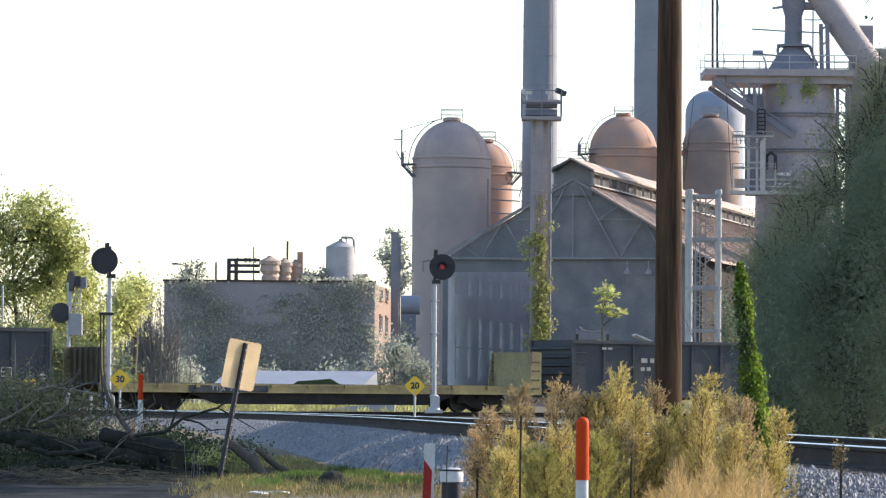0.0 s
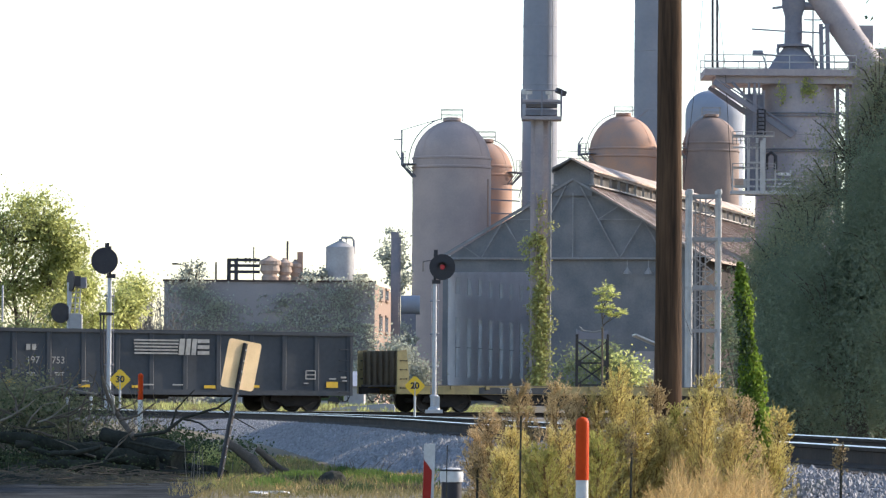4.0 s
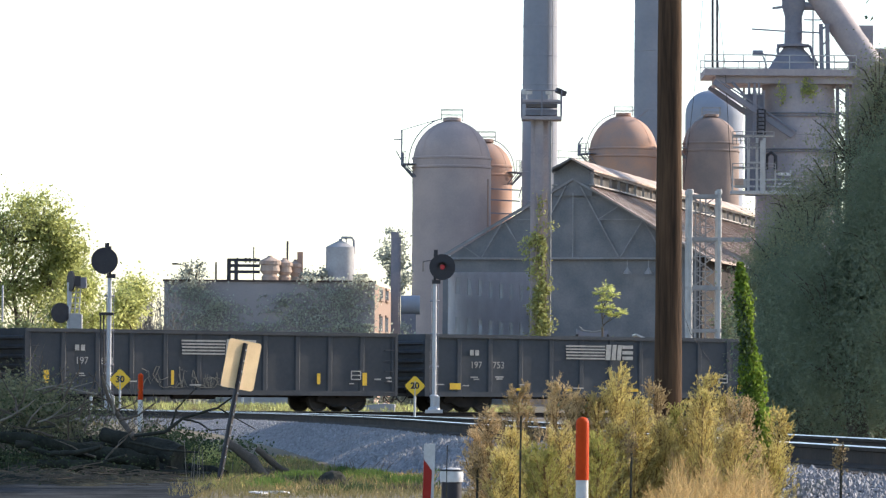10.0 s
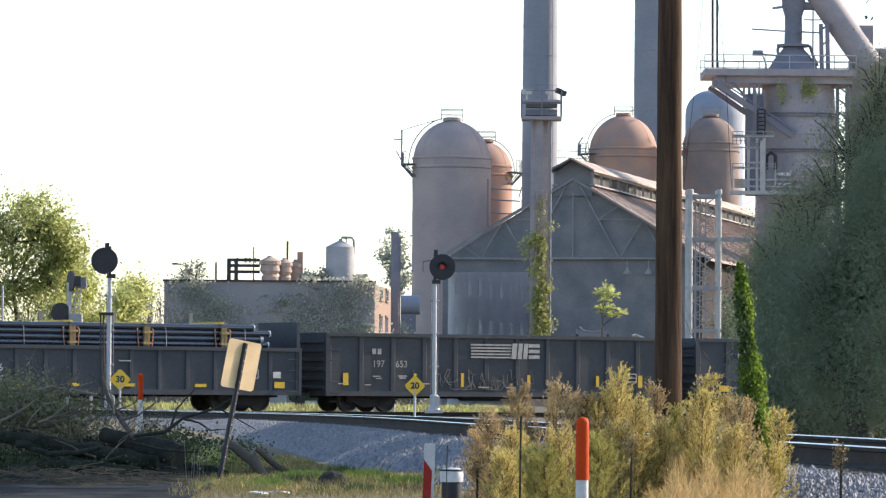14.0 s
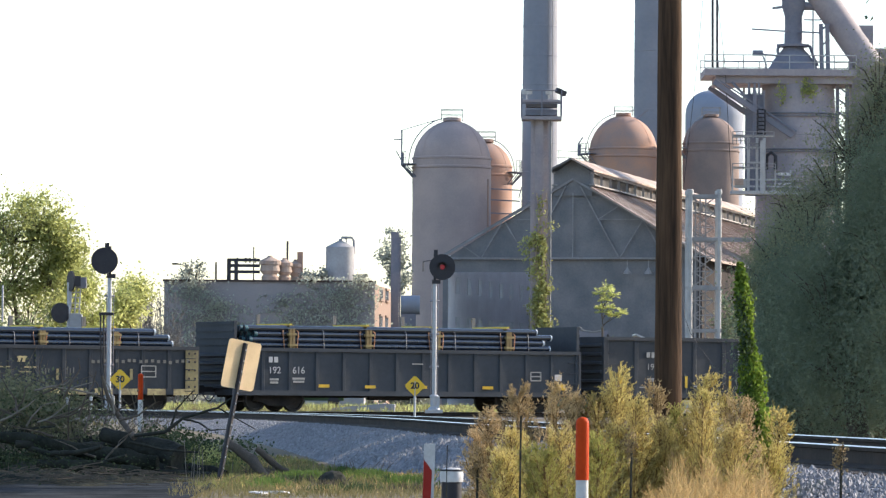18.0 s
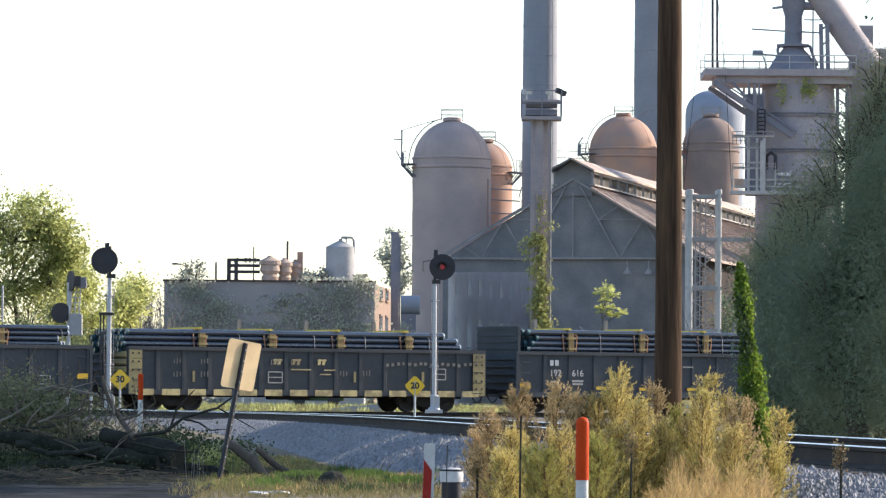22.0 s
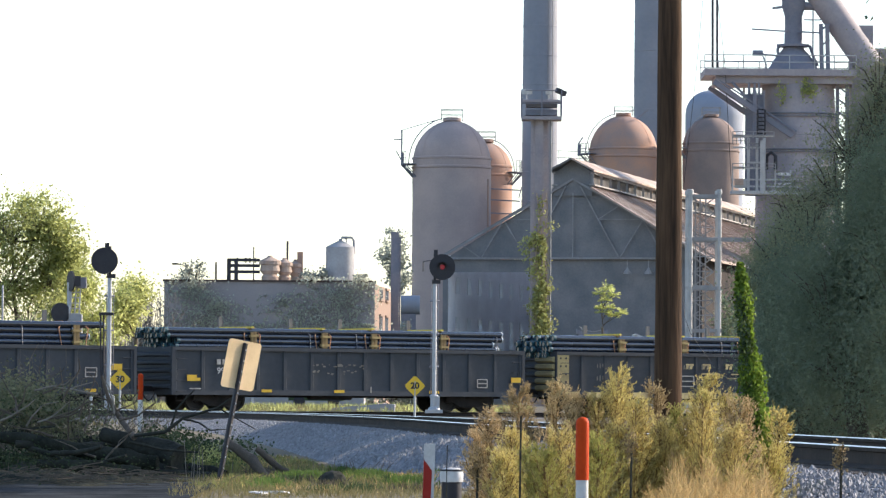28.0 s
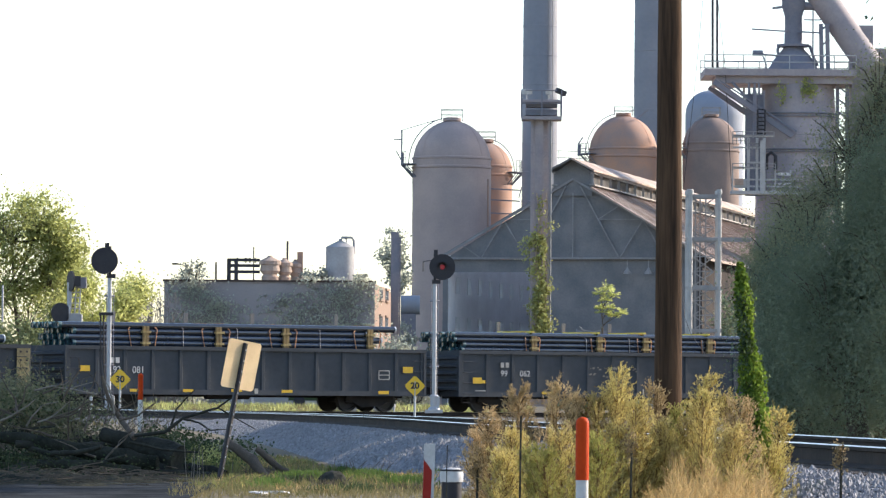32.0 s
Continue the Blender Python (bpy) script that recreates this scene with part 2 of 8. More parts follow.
def limb(bm, pts, radii, seg=8):
    """One bent round bar through the points, with a radius at each."""
    pts = [V(p) for p in pts]
    prev, side = None, None
    for i, p in enumerate(pts):
        d = (pts[min(i + 1, len(pts) - 1)] - pts[max(i - 1, 0)]).normalized()
        side = d.orthogonal().normalized() if side is None else (side - d * side.dot(d)).normalized()
        q = d.cross(side)
        ring = [bm.verts.new(p + (side * math.cos(2 * math.pi * k / seg) + q * math.sin(2 * math.pi * k / seg)) * radii[i]) for k in range(seg)]
        if prev:
            for k in range(seg):
                f = bm.faces.new((prev[k], prev[(k + 1) % seg], ring[(k + 1) % seg], ring[k]))
                f.smooth = seg > 5
        else:
            bm.faces.new(ring[::-1])
        prev = ring
    bm.faces.new(prev)


def run(bm, pts, r, seg=6):
    limb(bm, pts, [r] * len(pts), seg)


def beam(bm, a, b, w, h=None):
    """A square bar from a to b."""
    a, b = V(a), V(b)
    h = w if h is None else h
    m = (b - a).to_track_quat("Z", "Y").to_matrix().to_4x4()
    bmesh.ops.create_cube(bm, size=1, matrix=Matrix.Translation((a + b) / 2) @ m @ Matrix.Diagonal((w, h, (b - a).length, 1)))


def lathe(bm, c, prof, seg=32, smooth=True):
    """A turned body: profile rows of (radius, height) over the point c."""
    rings = []
    for r, z in prof:
        rings.append([bm.verts.new((c[0] + max(r, 1e-3) * math.cos(2 * math.pi * i / seg), c[1] + max(r, 1e-3) * math.sin(2 * math.pi * i / seg), c[2] + z)) for i in range(seg)])
    for p, q in zip(rings, rings[1:]):
        for i in range(seg):
            f = bm.faces.new((p[i], p[(i + 1) % seg], q[(i + 1) % seg], q[i]))
            f.smooth = smooth
    bm.faces.new(rings[0][::-1])
    bm.faces.new(rings[-1])


def prism(bm, pts, d):
    """A flat outline of 3D points given thickness along the vector d."""
    d = V(d)
    a = [bm.verts.new(V(p)) for p in pts]
    b = [bm.verts.new(V(p) + d) for p in pts]
    k = len(pts)
    bm.faces.new(a[::-1])
    bm.faces.new(b)
    for i in range(k):
        bm.faces.new((a[i], a[(i + 1) % k], b[(i + 1) % k], b[i]))


def finish(name, bm, material, smooth=False):
    bmesh.ops.recalc_face_normals(bm, faces=bm.faces)
    for e in bm.edges:
        if len(e.link_faces) == 2 and e.calc_face_angle(0) > 0.7:
            e.smooth = False
    me = bpy.data.meshes.new(name)
    bm.to_mesh(me)
    bm.free()
    for k in material if isinstance(material, (list, tuple)) else [material]:
        me.materials.append(M[k])
    return me


def part(name, bm, material, parent, label=""):
    ob = new(name, finish(name, bm, material))
    ob.parent = parent
    return tagged(ob, label)


def thing(name, loc=(0, 0, 0), rz=0.0, label="", category="", group="", kind="", m=None):
    ob = new(name)
    ob.empty_display_size = 0.2
    ob.matrix_world = m if m is not None else pose(*loc, 0, 0, rz)
    return tagged(ob, label, category, group, kind)


def solid(name, bm, material, label="", category="", kind="", group=""):
    return tagged(new(name, finish(name, bm, material)), label, category, group, kind)


def quads(name, co, material, parent=None):
    """One mesh of loose four-cornered blades; co is an array (n, 4, 3)."""
    k = len(co)
    me = bpy.data.meshes.new(name)
    me.vertices.add(4 * k)
    me.vertices.foreach_set("co", np.ascontiguousarray(co, dtype=np.float32).ravel())
    me.loops.add(4 * k)
    me.loops.foreach_set("vertex_index", np.arange(4 * k, dtype=np.int32))
    me.polygons.add(k)
    me.polygons.foreach_set("loop_start", np.arange(0, 4 * k, 4, dtype=np.int32))
    me.update(calc_edges=True)
    me.validate()
    me.materials.append(M[material])
    ob = new(name, me)
    ob.parent = parent
    return ob


def leaf_cloud(pts, size, rng, flat=0.0, aspect=0.6):
    """Kite-shaped leaves of about the given size at the points, in all directions."""
    n = len(pts)
    d = rng.normal(size=(n, 3))
    d[:, 2] *= 1 - flat
    d /= np.linalg.norm(d, axis=1)[:, None]
    e = rng.normal(size=(n, 3))
    e -= (e * d).sum(1)[:, None] * d
    e /= np.linalg.norm(e, axis=1)[:, None]
    s = size * (0.6 + 0.8 * rng.random(n))[:, None]
    nrm = np.cross(d, e)
    base = np.asarray(pts) - d * s * 0.5
    mid = base + d * s * 0.45 + nrm * s * 0.1
    return np.stack([base, mid + e * s * aspect * 0.5, base + d * s, mid - e * s * aspect * 0.5], 1)


def clumps(rng, centre, radii, n_clump, per, spread):
    """Points in tufts over an ellipsoid's shell, thinning inwards, with gaps."""
    u = rng.normal(size=(n_clump, 3))
    u /= np.linalg.norm(u, axis=1)[:, None]
    r = 0.45 + 0.6 * rng.random(n_clump) ** 0.6
    c = np.asarray(centre) + u * r[:, None] * np.asarray(radii)
    p = c[:, None, :] + rng.normal(size=(n_clump, per, 3)) * spread * (0.6 + 0.8 * rng.random((n_clump, 1, 1)))
    return p.reshape(-1, 3), c


def tree(name, base, height, crowns, leaf, material, label, seed, n_clump=60, per=60, spread=0.5, trunk_r=0.25, bare=0, group="", category="tree"):
    """A tapered trunk, limbs to the tufts, and a crown of loose leaves. crowns: (dx, dy, z, rx, ry, rz)."""
    rng = np.random.default_rng(seed)
    t = thing(name, base, label=label, category=category, group=group)
    bm = bmesh.new()
    top = V((rng.normal() * 0.3, rng.normal() * 0.3, height * 0.6))
    mid = V((rng.normal() * 0.15, rng.normal() * 0.15, height * 0.3))
    limb(bm, [(0, 0, -0.3), mid, top], [trunk_r * 1.2, trunk_r, trunk_r * 0.6], 9)
    part("trunk", bm, "bark", t)
    allp = []
    for cx, cy, cz, rx, ry, rz in crowns:
        p, c = clumps(rng, (cx, cy, cz), (rx, ry, rz), n_clump, per, spread)
        allp.append(p)
        hub = V((cx, cy, cz - rz * 0.5))
        bm = bmesh.new()
        tube(bm, top if cz > height * 0.5 else mid, hub, trunk_r * 0.45, trunk_r * 0.3, 6)
        for q in c[:: max(1, len(c) // 22)]:
            k = hub.lerp(V(q), 0.5) + V(rng.normal(size=3)) * 0.15 * rx
            tube(bm, hub, k, trunk_r * 0.22, trunk_r * 0.13, 5)
            tube(bm, k, q, trunk_r * 0.13, trunk_r * 0.03, 4)
        for i in range(bare):
            u = V(rng.normal(size=3)).normalized()
            u.z = abs(u.z)
            q = V((cx, cy, cz)) + V((u.x * rx, u.y * ry, u.z * rz)) * 1.0
            tube(bm, hub, q, trunk_r * 0.12, trunk_r * 0.1, 4)
            tube(bm, q, q + V((u.x, u.y * 0.3, u.z)) * rx * (0.25 + 0.3 * rng.random()), trunk_r * 0.1, trunk_r * 0.03, 4)
        part("limb", bm, "bark", t)
    pts = np.concatenate(allp)
    pts = pts[pts[:, 2] > 0.05]
    ob = quads("crown", leaf_cloud(pts, leaf, rng), material, t)
    return t



# ---- ground ----
TRACK = [(12, -60), (9.6, -25), (6.1, 8), (3.43, 35), (1.36, 55.6), (0.45, 63), (-1.74, 88), (-5.1, 118), (-9.2, 138), (-14.9, 151), (-27, 158), (-42, 156)]


def smooth_line(pts, n=8):
    """A Catmull-Rom line through the points."""
    out = []
    p = [V((*q, 0)) for q in pts]
    for i in range(len(p) - 1):
        a, b, c, d = p[max(i - 1, 0)], p[i], p[i + 1], p[min(i + 2, len(p) - 1)]
        for k in range(n):
            s = k / n
            out.append(0.5 * ((2 * b) + (c - a) * s + (2 * a - 5 * b + 4 * c - d) * s * s + (3 * b - a - 3 * c + d) * s ** 3))
    out.append(p[-1])
    return out


LINE = smooth_line(TRACK)
RAIL_FAR, RAIL_NEAR, RAIL_END = 1.0, 1.235, 1.13


def rail_z(y):
    k = min(max((y - 70) / 70, 0), 1)
    return RAIL_NEAR + (RAIL_END - RAIL_NEAR) * k * k * (3 - 2 * k)


def ground_z(x, y):
    k = min(max((y - 6) / 36, 0), 1)
    z = 0.66 * k * k * (3 - 2 * k)
    k = min(max((y - 60) / 80, 0), 1)
    z += 0.08 * k
    k = min(max((y - 186 - x * 0.62) / 30, 0), 1)
    z += 0.22 * k * k * (3 - 2 * k)
    near = 1 if 20 < y < 230 else 0
    return z + near * 0.025 * noise.noise((x * 0.5, y * 0.2, 0)) + 0.0


xs = [-2500, -1200, -500, -200, -90, -50] + [-30 + i * 0.75 for i in range(81)] + [38, 60, 100, 200, 500, 1200, 2500]
ys = [-400, -100, -30, 0, 8] + [12 + i * 1.5 for i in range(40)] + [72 + 4 * i for i in range(48)] + [270, 300, 350, 420, 600, 1000, 1800, 3500]
vs = [(x, y, ground_z(x, y)) for y in ys for x in xs]
w = len(xs)
fs = [(j * w + i, j * w + i + 1, j * w + w + i + 1, j * w + w + i) for j in range(len(ys) - 1) for i in range(w - 1)]
me = bpy.data.meshes.new("ground")
me.from_pydata(vs, [], fs)
me.materials.append(M["grass"])
for p in me.polygons:
    p.use_smooth = True
ground = tagged(new("ground", me), "rough ground with dry grass and dirt", "ground", kind="structure")

# the asphalt lane in front of the dead wood
bm = bmesh.new()
strip = [(-9 + 0.15 * i, 48.9 + 0.45 * noise.noise((i * 0.5, 0, 7)) + 0.3 * noise.noise((i * 1.9, 0, 2)) - 0.2 * max(0, i - 36)) for i in range(46)]
rows = []
for f in (0.0, 0.3, 0.5, 0.7, 0.8, 0.88, 0.95, 1.0):
    rows.append([bm.verts.new((x, 20 + (y - 20) * f, ground_z(x, 20 + (y - 20) * f) + 0.03)) for x, y in strip])
for p, q in zip(rows, rows[1:]):
    for i in range(len(p) - 1):
        bm.faces.new((p[i], p[i + 1], q[i + 1], q[i]))
solid("road", bm, "asphalt", "dark grey worn asphalt lane edge", "road", kind="structure")


# ---- tracks ----
def offset(line, d):
    out = []
    for i, p in enumerate(line):
        t = (line[min(i + 1, len(line) - 1)] - line[max(i - 1, 0)]).normalized()
        out.append(p + V((t.y, -t.x, 0)) * d)
    return out


def sweep(bm, line, prof, zf):
    """Carry a profile of (across, up) along a line lying in plan."""
    prev = None
    for i, p in enumerate(line):
        t = (line[min(i + 1, len(line) - 1)] - line[max(i - 1, 0)]).normalized()
        s = V((t.y, -t.x, 0))
        ring = [bm.verts.new(p + s * a + V((0, 0, zf(p.y) + b))) for a, b in prof]
        if prev:
            for k in range(len(prof) - 1):
                bm.faces.new((prev[k], prev[k + 1], ring[k + 1], ring[k]))
        prev = ring


RAIL_BODY = [(0.07, -0.178), (0.07, -0.166), (0.012, -0.14), (0.012, -0.045), (0.034, -0.036), (0.036, -0.012), (0.024, -0.003), (-0.024, -0.003), (-0.036, -0.012), (-0.034, -0.036), (-0.012, -0.045), (-0.012, -0.14), (-0.07, -0.166), (-0.07, -0.178)]
RAIL_TOP = [(0.036, -0.0075), (0.032, -0.003), (0.024, 0.0), (-0.024, 0.0), (-0.032, -0.003), (-0.036, -0.0075)]


def lay_track(name, line, zf, label, tie_range):
    """Rails, ballast bed and ties. The line is that of the first rail."""
    t = thing(name, label=label, category="railway track", kind="structure")
    for d in (0, 1.505):
        ln = offset(line, d)
        bm = bmesh.new()
        sweep(bm, ln, RAIL_BODY, zf)
        rail = part("rail", bm, "rail_side", t)
        bm = bmesh.new()
        sweep(bm, ln, RAIL_TOP, zf)
        part("rail_head", bm, "rail_head", rail, "polished running surface")
    bm = bmesh.new()
    mid = offset(line, 0.75)
    sweep(bm, mid, [(-4.6, -1.7), (-2.75, -0.62), (-2.3, -0.42), (-1.65, -0.22), (-1.4, -0.2), (0, -0.21), (1.4, -0.2), (1.75, -0.22), (2.9, -0.5), (3.6, -0.62), (5.4, -1.7)], zf)
    part("ballast_bed", bm, "ballast", t, "grey crushed stone ballast")
    # darker strip between the rails
    bm = bmesh.new()
    sweep(bm, mid, [(-1.5, -0.196), (0, -0.2), (1.5, -0.196)], zf)
    part("dark_strip", bm, "foul", t, "dark ballast between the rails")
    bm = bmesh.new()
    box(bm, (0, 0, 0), (2.6, 0.23, 0.17))
    tie = finish("tie", bm, "tie")
    acc = 0.0
    for a, b in zip(mid, mid[1:]):
        step = (b - a).length
        while acc < step:
            p = a.lerp(b, acc / step)
            if tie_range[0] < p.y < tie_range[1]:
                ob = new("tie", tie)
                ob.parent = t
                ob.matrix_world = pose(p.x, p.y, zf(p.y) - 0.178 - 0.085, 0, 0, math.degrees(math.atan2(b.y - a.y, b.x - a.x)) + 90 + random.uniform(-1.5, 1.5))
            acc += 0.52
        acc -= step
    return t


near_track = lay_track("railway_track", LINE, rail_z, "main track with polished rails on a grey ballast bank", (25, 160))

# the train's own track
TH = radians(32.0)
UX, UY = math.cos(TH), math.sin(TH)
D0, HALF = 180.0, 1.55
CX, CY = -UY * HALF, UX * HALF + D0


def on_line(s, side=0.0):
    """A point s metres along the train's line, side metres away from the camera side."""
    return (CX + UX * s - UY * side, CY + UY * s + UX * side)


line2 = [V((*on_line(s, 0.7525), 0)) for s in range(-60, 121, 4)]
lay_track("railway_track", line2, lambda y: RAIL_FAR, "train's track on a low ballast bed", (0, 0))

# loose stones over the nearer ballast slope
BED = [(-4.6, -1.7), (-2.75, -0.62), (-2.3, -0.42), (-1.65, -0.22), (-1.2, -0.2)]
rng = np.random.default_rng(5)
base_v = np.array(((1, 0, 0), (-1, 0, 0), (0, 1, 0), (0, -1, 0), (0, 0, 1), (0, 0, -1)), dtype=float)
base_f = np.array(((0, 2, 4), (2, 1, 4), (1, 3, 4), (3, 0, 4), (2, 0, 5), (1, 2, 5), (3, 1, 5), (0, 3, 5)))
cum = [i for i, p in enumerate(LINE) if 34 < p.y < 118]
cum_near = [i for i, p in enumerate(LINE) if 21 < p.y < 36]
ends = [np.cumsum([(LINE[k + 1] - LINE[k]).length for k in c]) for c in (cum, cum_near)]
pv, pf = [], []
for i in range(50000):
    c, e = (cum, ends[0]) if i < 40000 else (cum_near, ends[1])
    k = c[int(np.searchsorted(e, rng.random() * e[-1]))]
    p = LINE[k].lerp(LINE[k + 1], rng.random())
    t = (LINE[k + 1] - LINE[k]).normalized()
    a = -1.25 - 1.75 * rng.random()
    q = p + V((t.y, -t.x, 0)) * (a + 0.75)
    zz = rail_z(q.y) + float(np.interp(a, [b[0] for b in BED], [b[1] for b in BED]))
    s = (0.02 + 0.022 * rng.random()) * (1 if i < 40000 else 0.75)
    pv.append(base_v * (s * (0.65 + 0.7 * rng.random(3))) + np.array((q.x, q.y, zz + s * 0.3)) + rng.normal(size=(len(base_v), 3)) * s * 0.16)
    pf.append(base_f + i * len(base_v))
me = bpy.data.meshes.new("ballast_stones")
me.from_pydata(np.concatenate(pv), [], np.concatenate(pf).tolist())
me.materials.append(M["stone"])
stones = tagged(new("ballast_stones", me), "loose grey crushed ballast stones", "ballast", kind="stuff")



# ---- the train ----
SPEED, SLOW = 3.28, -0.000288


def text_mesh(body, size, material, extrude=0.003, bold=0.0):
    cu = bpy.data.curves.new("lettering", "FONT")
    cu.offset = bold
    cu.body, cu.size, cu.extrude, cu.align_x, cu.align_y = body, size, extrude, "CENTER", "CENTER"
    tmp = new("lettering", cu)
    me = bpy.data.meshes.new_from_object(tmp.evaluated_get(bpy.context.evaluated_depsgraph_get()))
    bpy.data.objects.remove(tmp)
    me.materials.clear()
    me.materials.append(M[material])
    return me


def lettering(body, x, z, size, parent, y=-HALF - 0.014, material="white_dull", name="lettering", label=""):
    ob = new(name, text_mesh(body, size, material))
    ob.parent = parent
    ob.matrix_local = pose(x, y, z, 90, 0, 0)
    return tagged(ob, label)


def plate(name, x, z, w, h, parent, material, y=-HALF - 0.012, label=""):
    bm = bmesh.new()
    box(bm, (x, y, z), (w, 0.012, h))
    return part(name, bm, material, parent, label)


def slant(bm, x0, x1, z0, z1, lean, y):
    """A leaning stroke on the car's side, from z0 up to z1."""
    prism(bm, [(x0, y, z0), (x1, y, z0), (x1 + lean, y, z1), (x0 + lean, y, z1)], (0, -0.008, 0))


def railway_logo(x, z, parent, h=0.66):
    """Five stripes, then two heavy block shapes."""
    y = -HALF - 0.01
    for i in range(5):
        bm = bmesh.new()
        zz = z + h / 2 - 0.04 - i * h / 5
        box(bm, (x - 0.3, y, zz - 0.03), (1.88 + 0.05 * (i < 2), 0.01, 0.062))
        part("stripe", bm, "white_dull", parent, "worn white stripe")
    a = x + 0.66
    z0, z1 = z - h / 2, z + h / 2
    for k, w_ in ((0.0, 0.24), (0.3, 0.2), (0.56, 0.2)):
        bm = bmesh.new()
        slant(bm, a + k, a + k + w_, z0, z1, 0.06, y)
        part("logo_block", bm, "white_dull", parent, "worn white block shape")
    for k in (0, 0.5, 1):
        bm = bmesh.new()
        box(bm, (a + 1.1, y, z0 + 0.085 + k * (h - 0.17)), (0.52, 0.01, 0.14))
        part("logo_block", bm, "white_dull", parent, "worn white block shape")


WHEELS = []


def truck(x, parent):
    """A three-piece freight truck with two wheelsets."""
    bm = bmesh.new()
    for y in (-1.0, 1.0):
        prism(bm, [(x - 1.05, y - 0.07, 0.62), (x - 0.35, y - 0.07, 0.72), (x + 0.35, y - 0.07, 0.72), (x + 1.05, y - 0.07, 0.62), (x + 1.12, y - 0.07, 0.4), (x + 0.8, y - 0.07, 0.38), (x + 0.42, y - 0.07, 0.2), (x - 0.42, y - 0.07, 0.2), (x - 0.8, y - 0.07, 0.38), (x - 1.12, y - 0.07, 0.4)], (0, 0.14, 0))
        for k in (-0.25, -0.09, 0.09, 0.25):
            tube(bm, (x + k, y, 0.24), (x + k, y, 0.62), 0.065, seg=8)
    box(bm, (x, 0, 0.66), (0.4, 2.3, 0.22))
    body = part("truck", bm, "truck", parent, "dark cast-steel truck frame")
    for wx in (-0.86, 0.86):
        bm = bmesh.new()
        prof = [(0.1, -1.02), (0.1, -0.84), (0.14, -0.84), (0.16, -0.8), (0.36, -0.77), (0.38, -0.83), (0.455, -0.83), (0.458, -0.71), (0.485, -0.70), (0.485, -0.665), (0.3, -0.68), (0.09, -0.62), (0.08, 0)]
        lathe(bm, (0, 0, 0), prof + [(r, -y) for r, y in prof[-2::-1]], 28)
        for k in range(3):
            for y in (-0.845, 0.845):
                a = 2 * math.pi * k / 3
                tube(bm, (0.06 * math.cos(a), 0.06 * math.sin(a), y * 1.2), (0.06 * math.cos(a), 0.06 * math.sin(a), y * 1.23), 0.02, seg=6)
        bmesh.ops.rotate(bm, verts=bm.verts, matrix=Matrix.Rotation(radians(90), 3, "X"))
        ws = part("wheelset", bm, "wheel", body, "steel wheels on their axle")
        ws.location = (x + wx, 0, 0.457)
        WHEELS.append(ws)


def coupler(x, s, parent):
    bm = bmesh.new()
    box(bm, (x + s * 0.3, 0, 0.84), (0.75, 0.16, 0.2))
    box(bm, (x + s * 0.62, 0.03, 0.84), (0.26, 0.3, 0.3))
    part("coupler", bm, "truck", parent)
    bm = bmesh.new()
    pts = [(x + s * (0.1 + 0.1 * k), -0.35, 0.72 - 0.34 * math.sin(math.pi * k / 6)) for k in range(7)]
    run(bm, pts, 0.025)
    part("air_hose", bm, "black", parent)


def steps(x, s, top, parent, material):
    """Grab irons and a sill step at a car's corner."""
    for k in range(5):
        bm = bmesh.new()
        z = 0.75 + k * 0.42
        if z > top - 0.1:
            bm.free()
            continue
        run(bm, [(x, -HALF, z), (x, -HALF - 0.07, z), (x + s * 0.42, -HALF - 0.07, z), (x + s * 0.42, -HALF, z)], 0.014)
        part("grab_iron", bm, material, parent)
    bm = bmesh.new()
    run(bm, [(x, -HALF + 0.02, 0.6), (x, -HALF + 0.02, 0.38), (x + s * 0.42, -HALF + 0.02, 0.38), (x + s * 0.42, -HALF + 0.02, 0.6)], 0.018)
    part("sill_step", bm, "truck", parent)


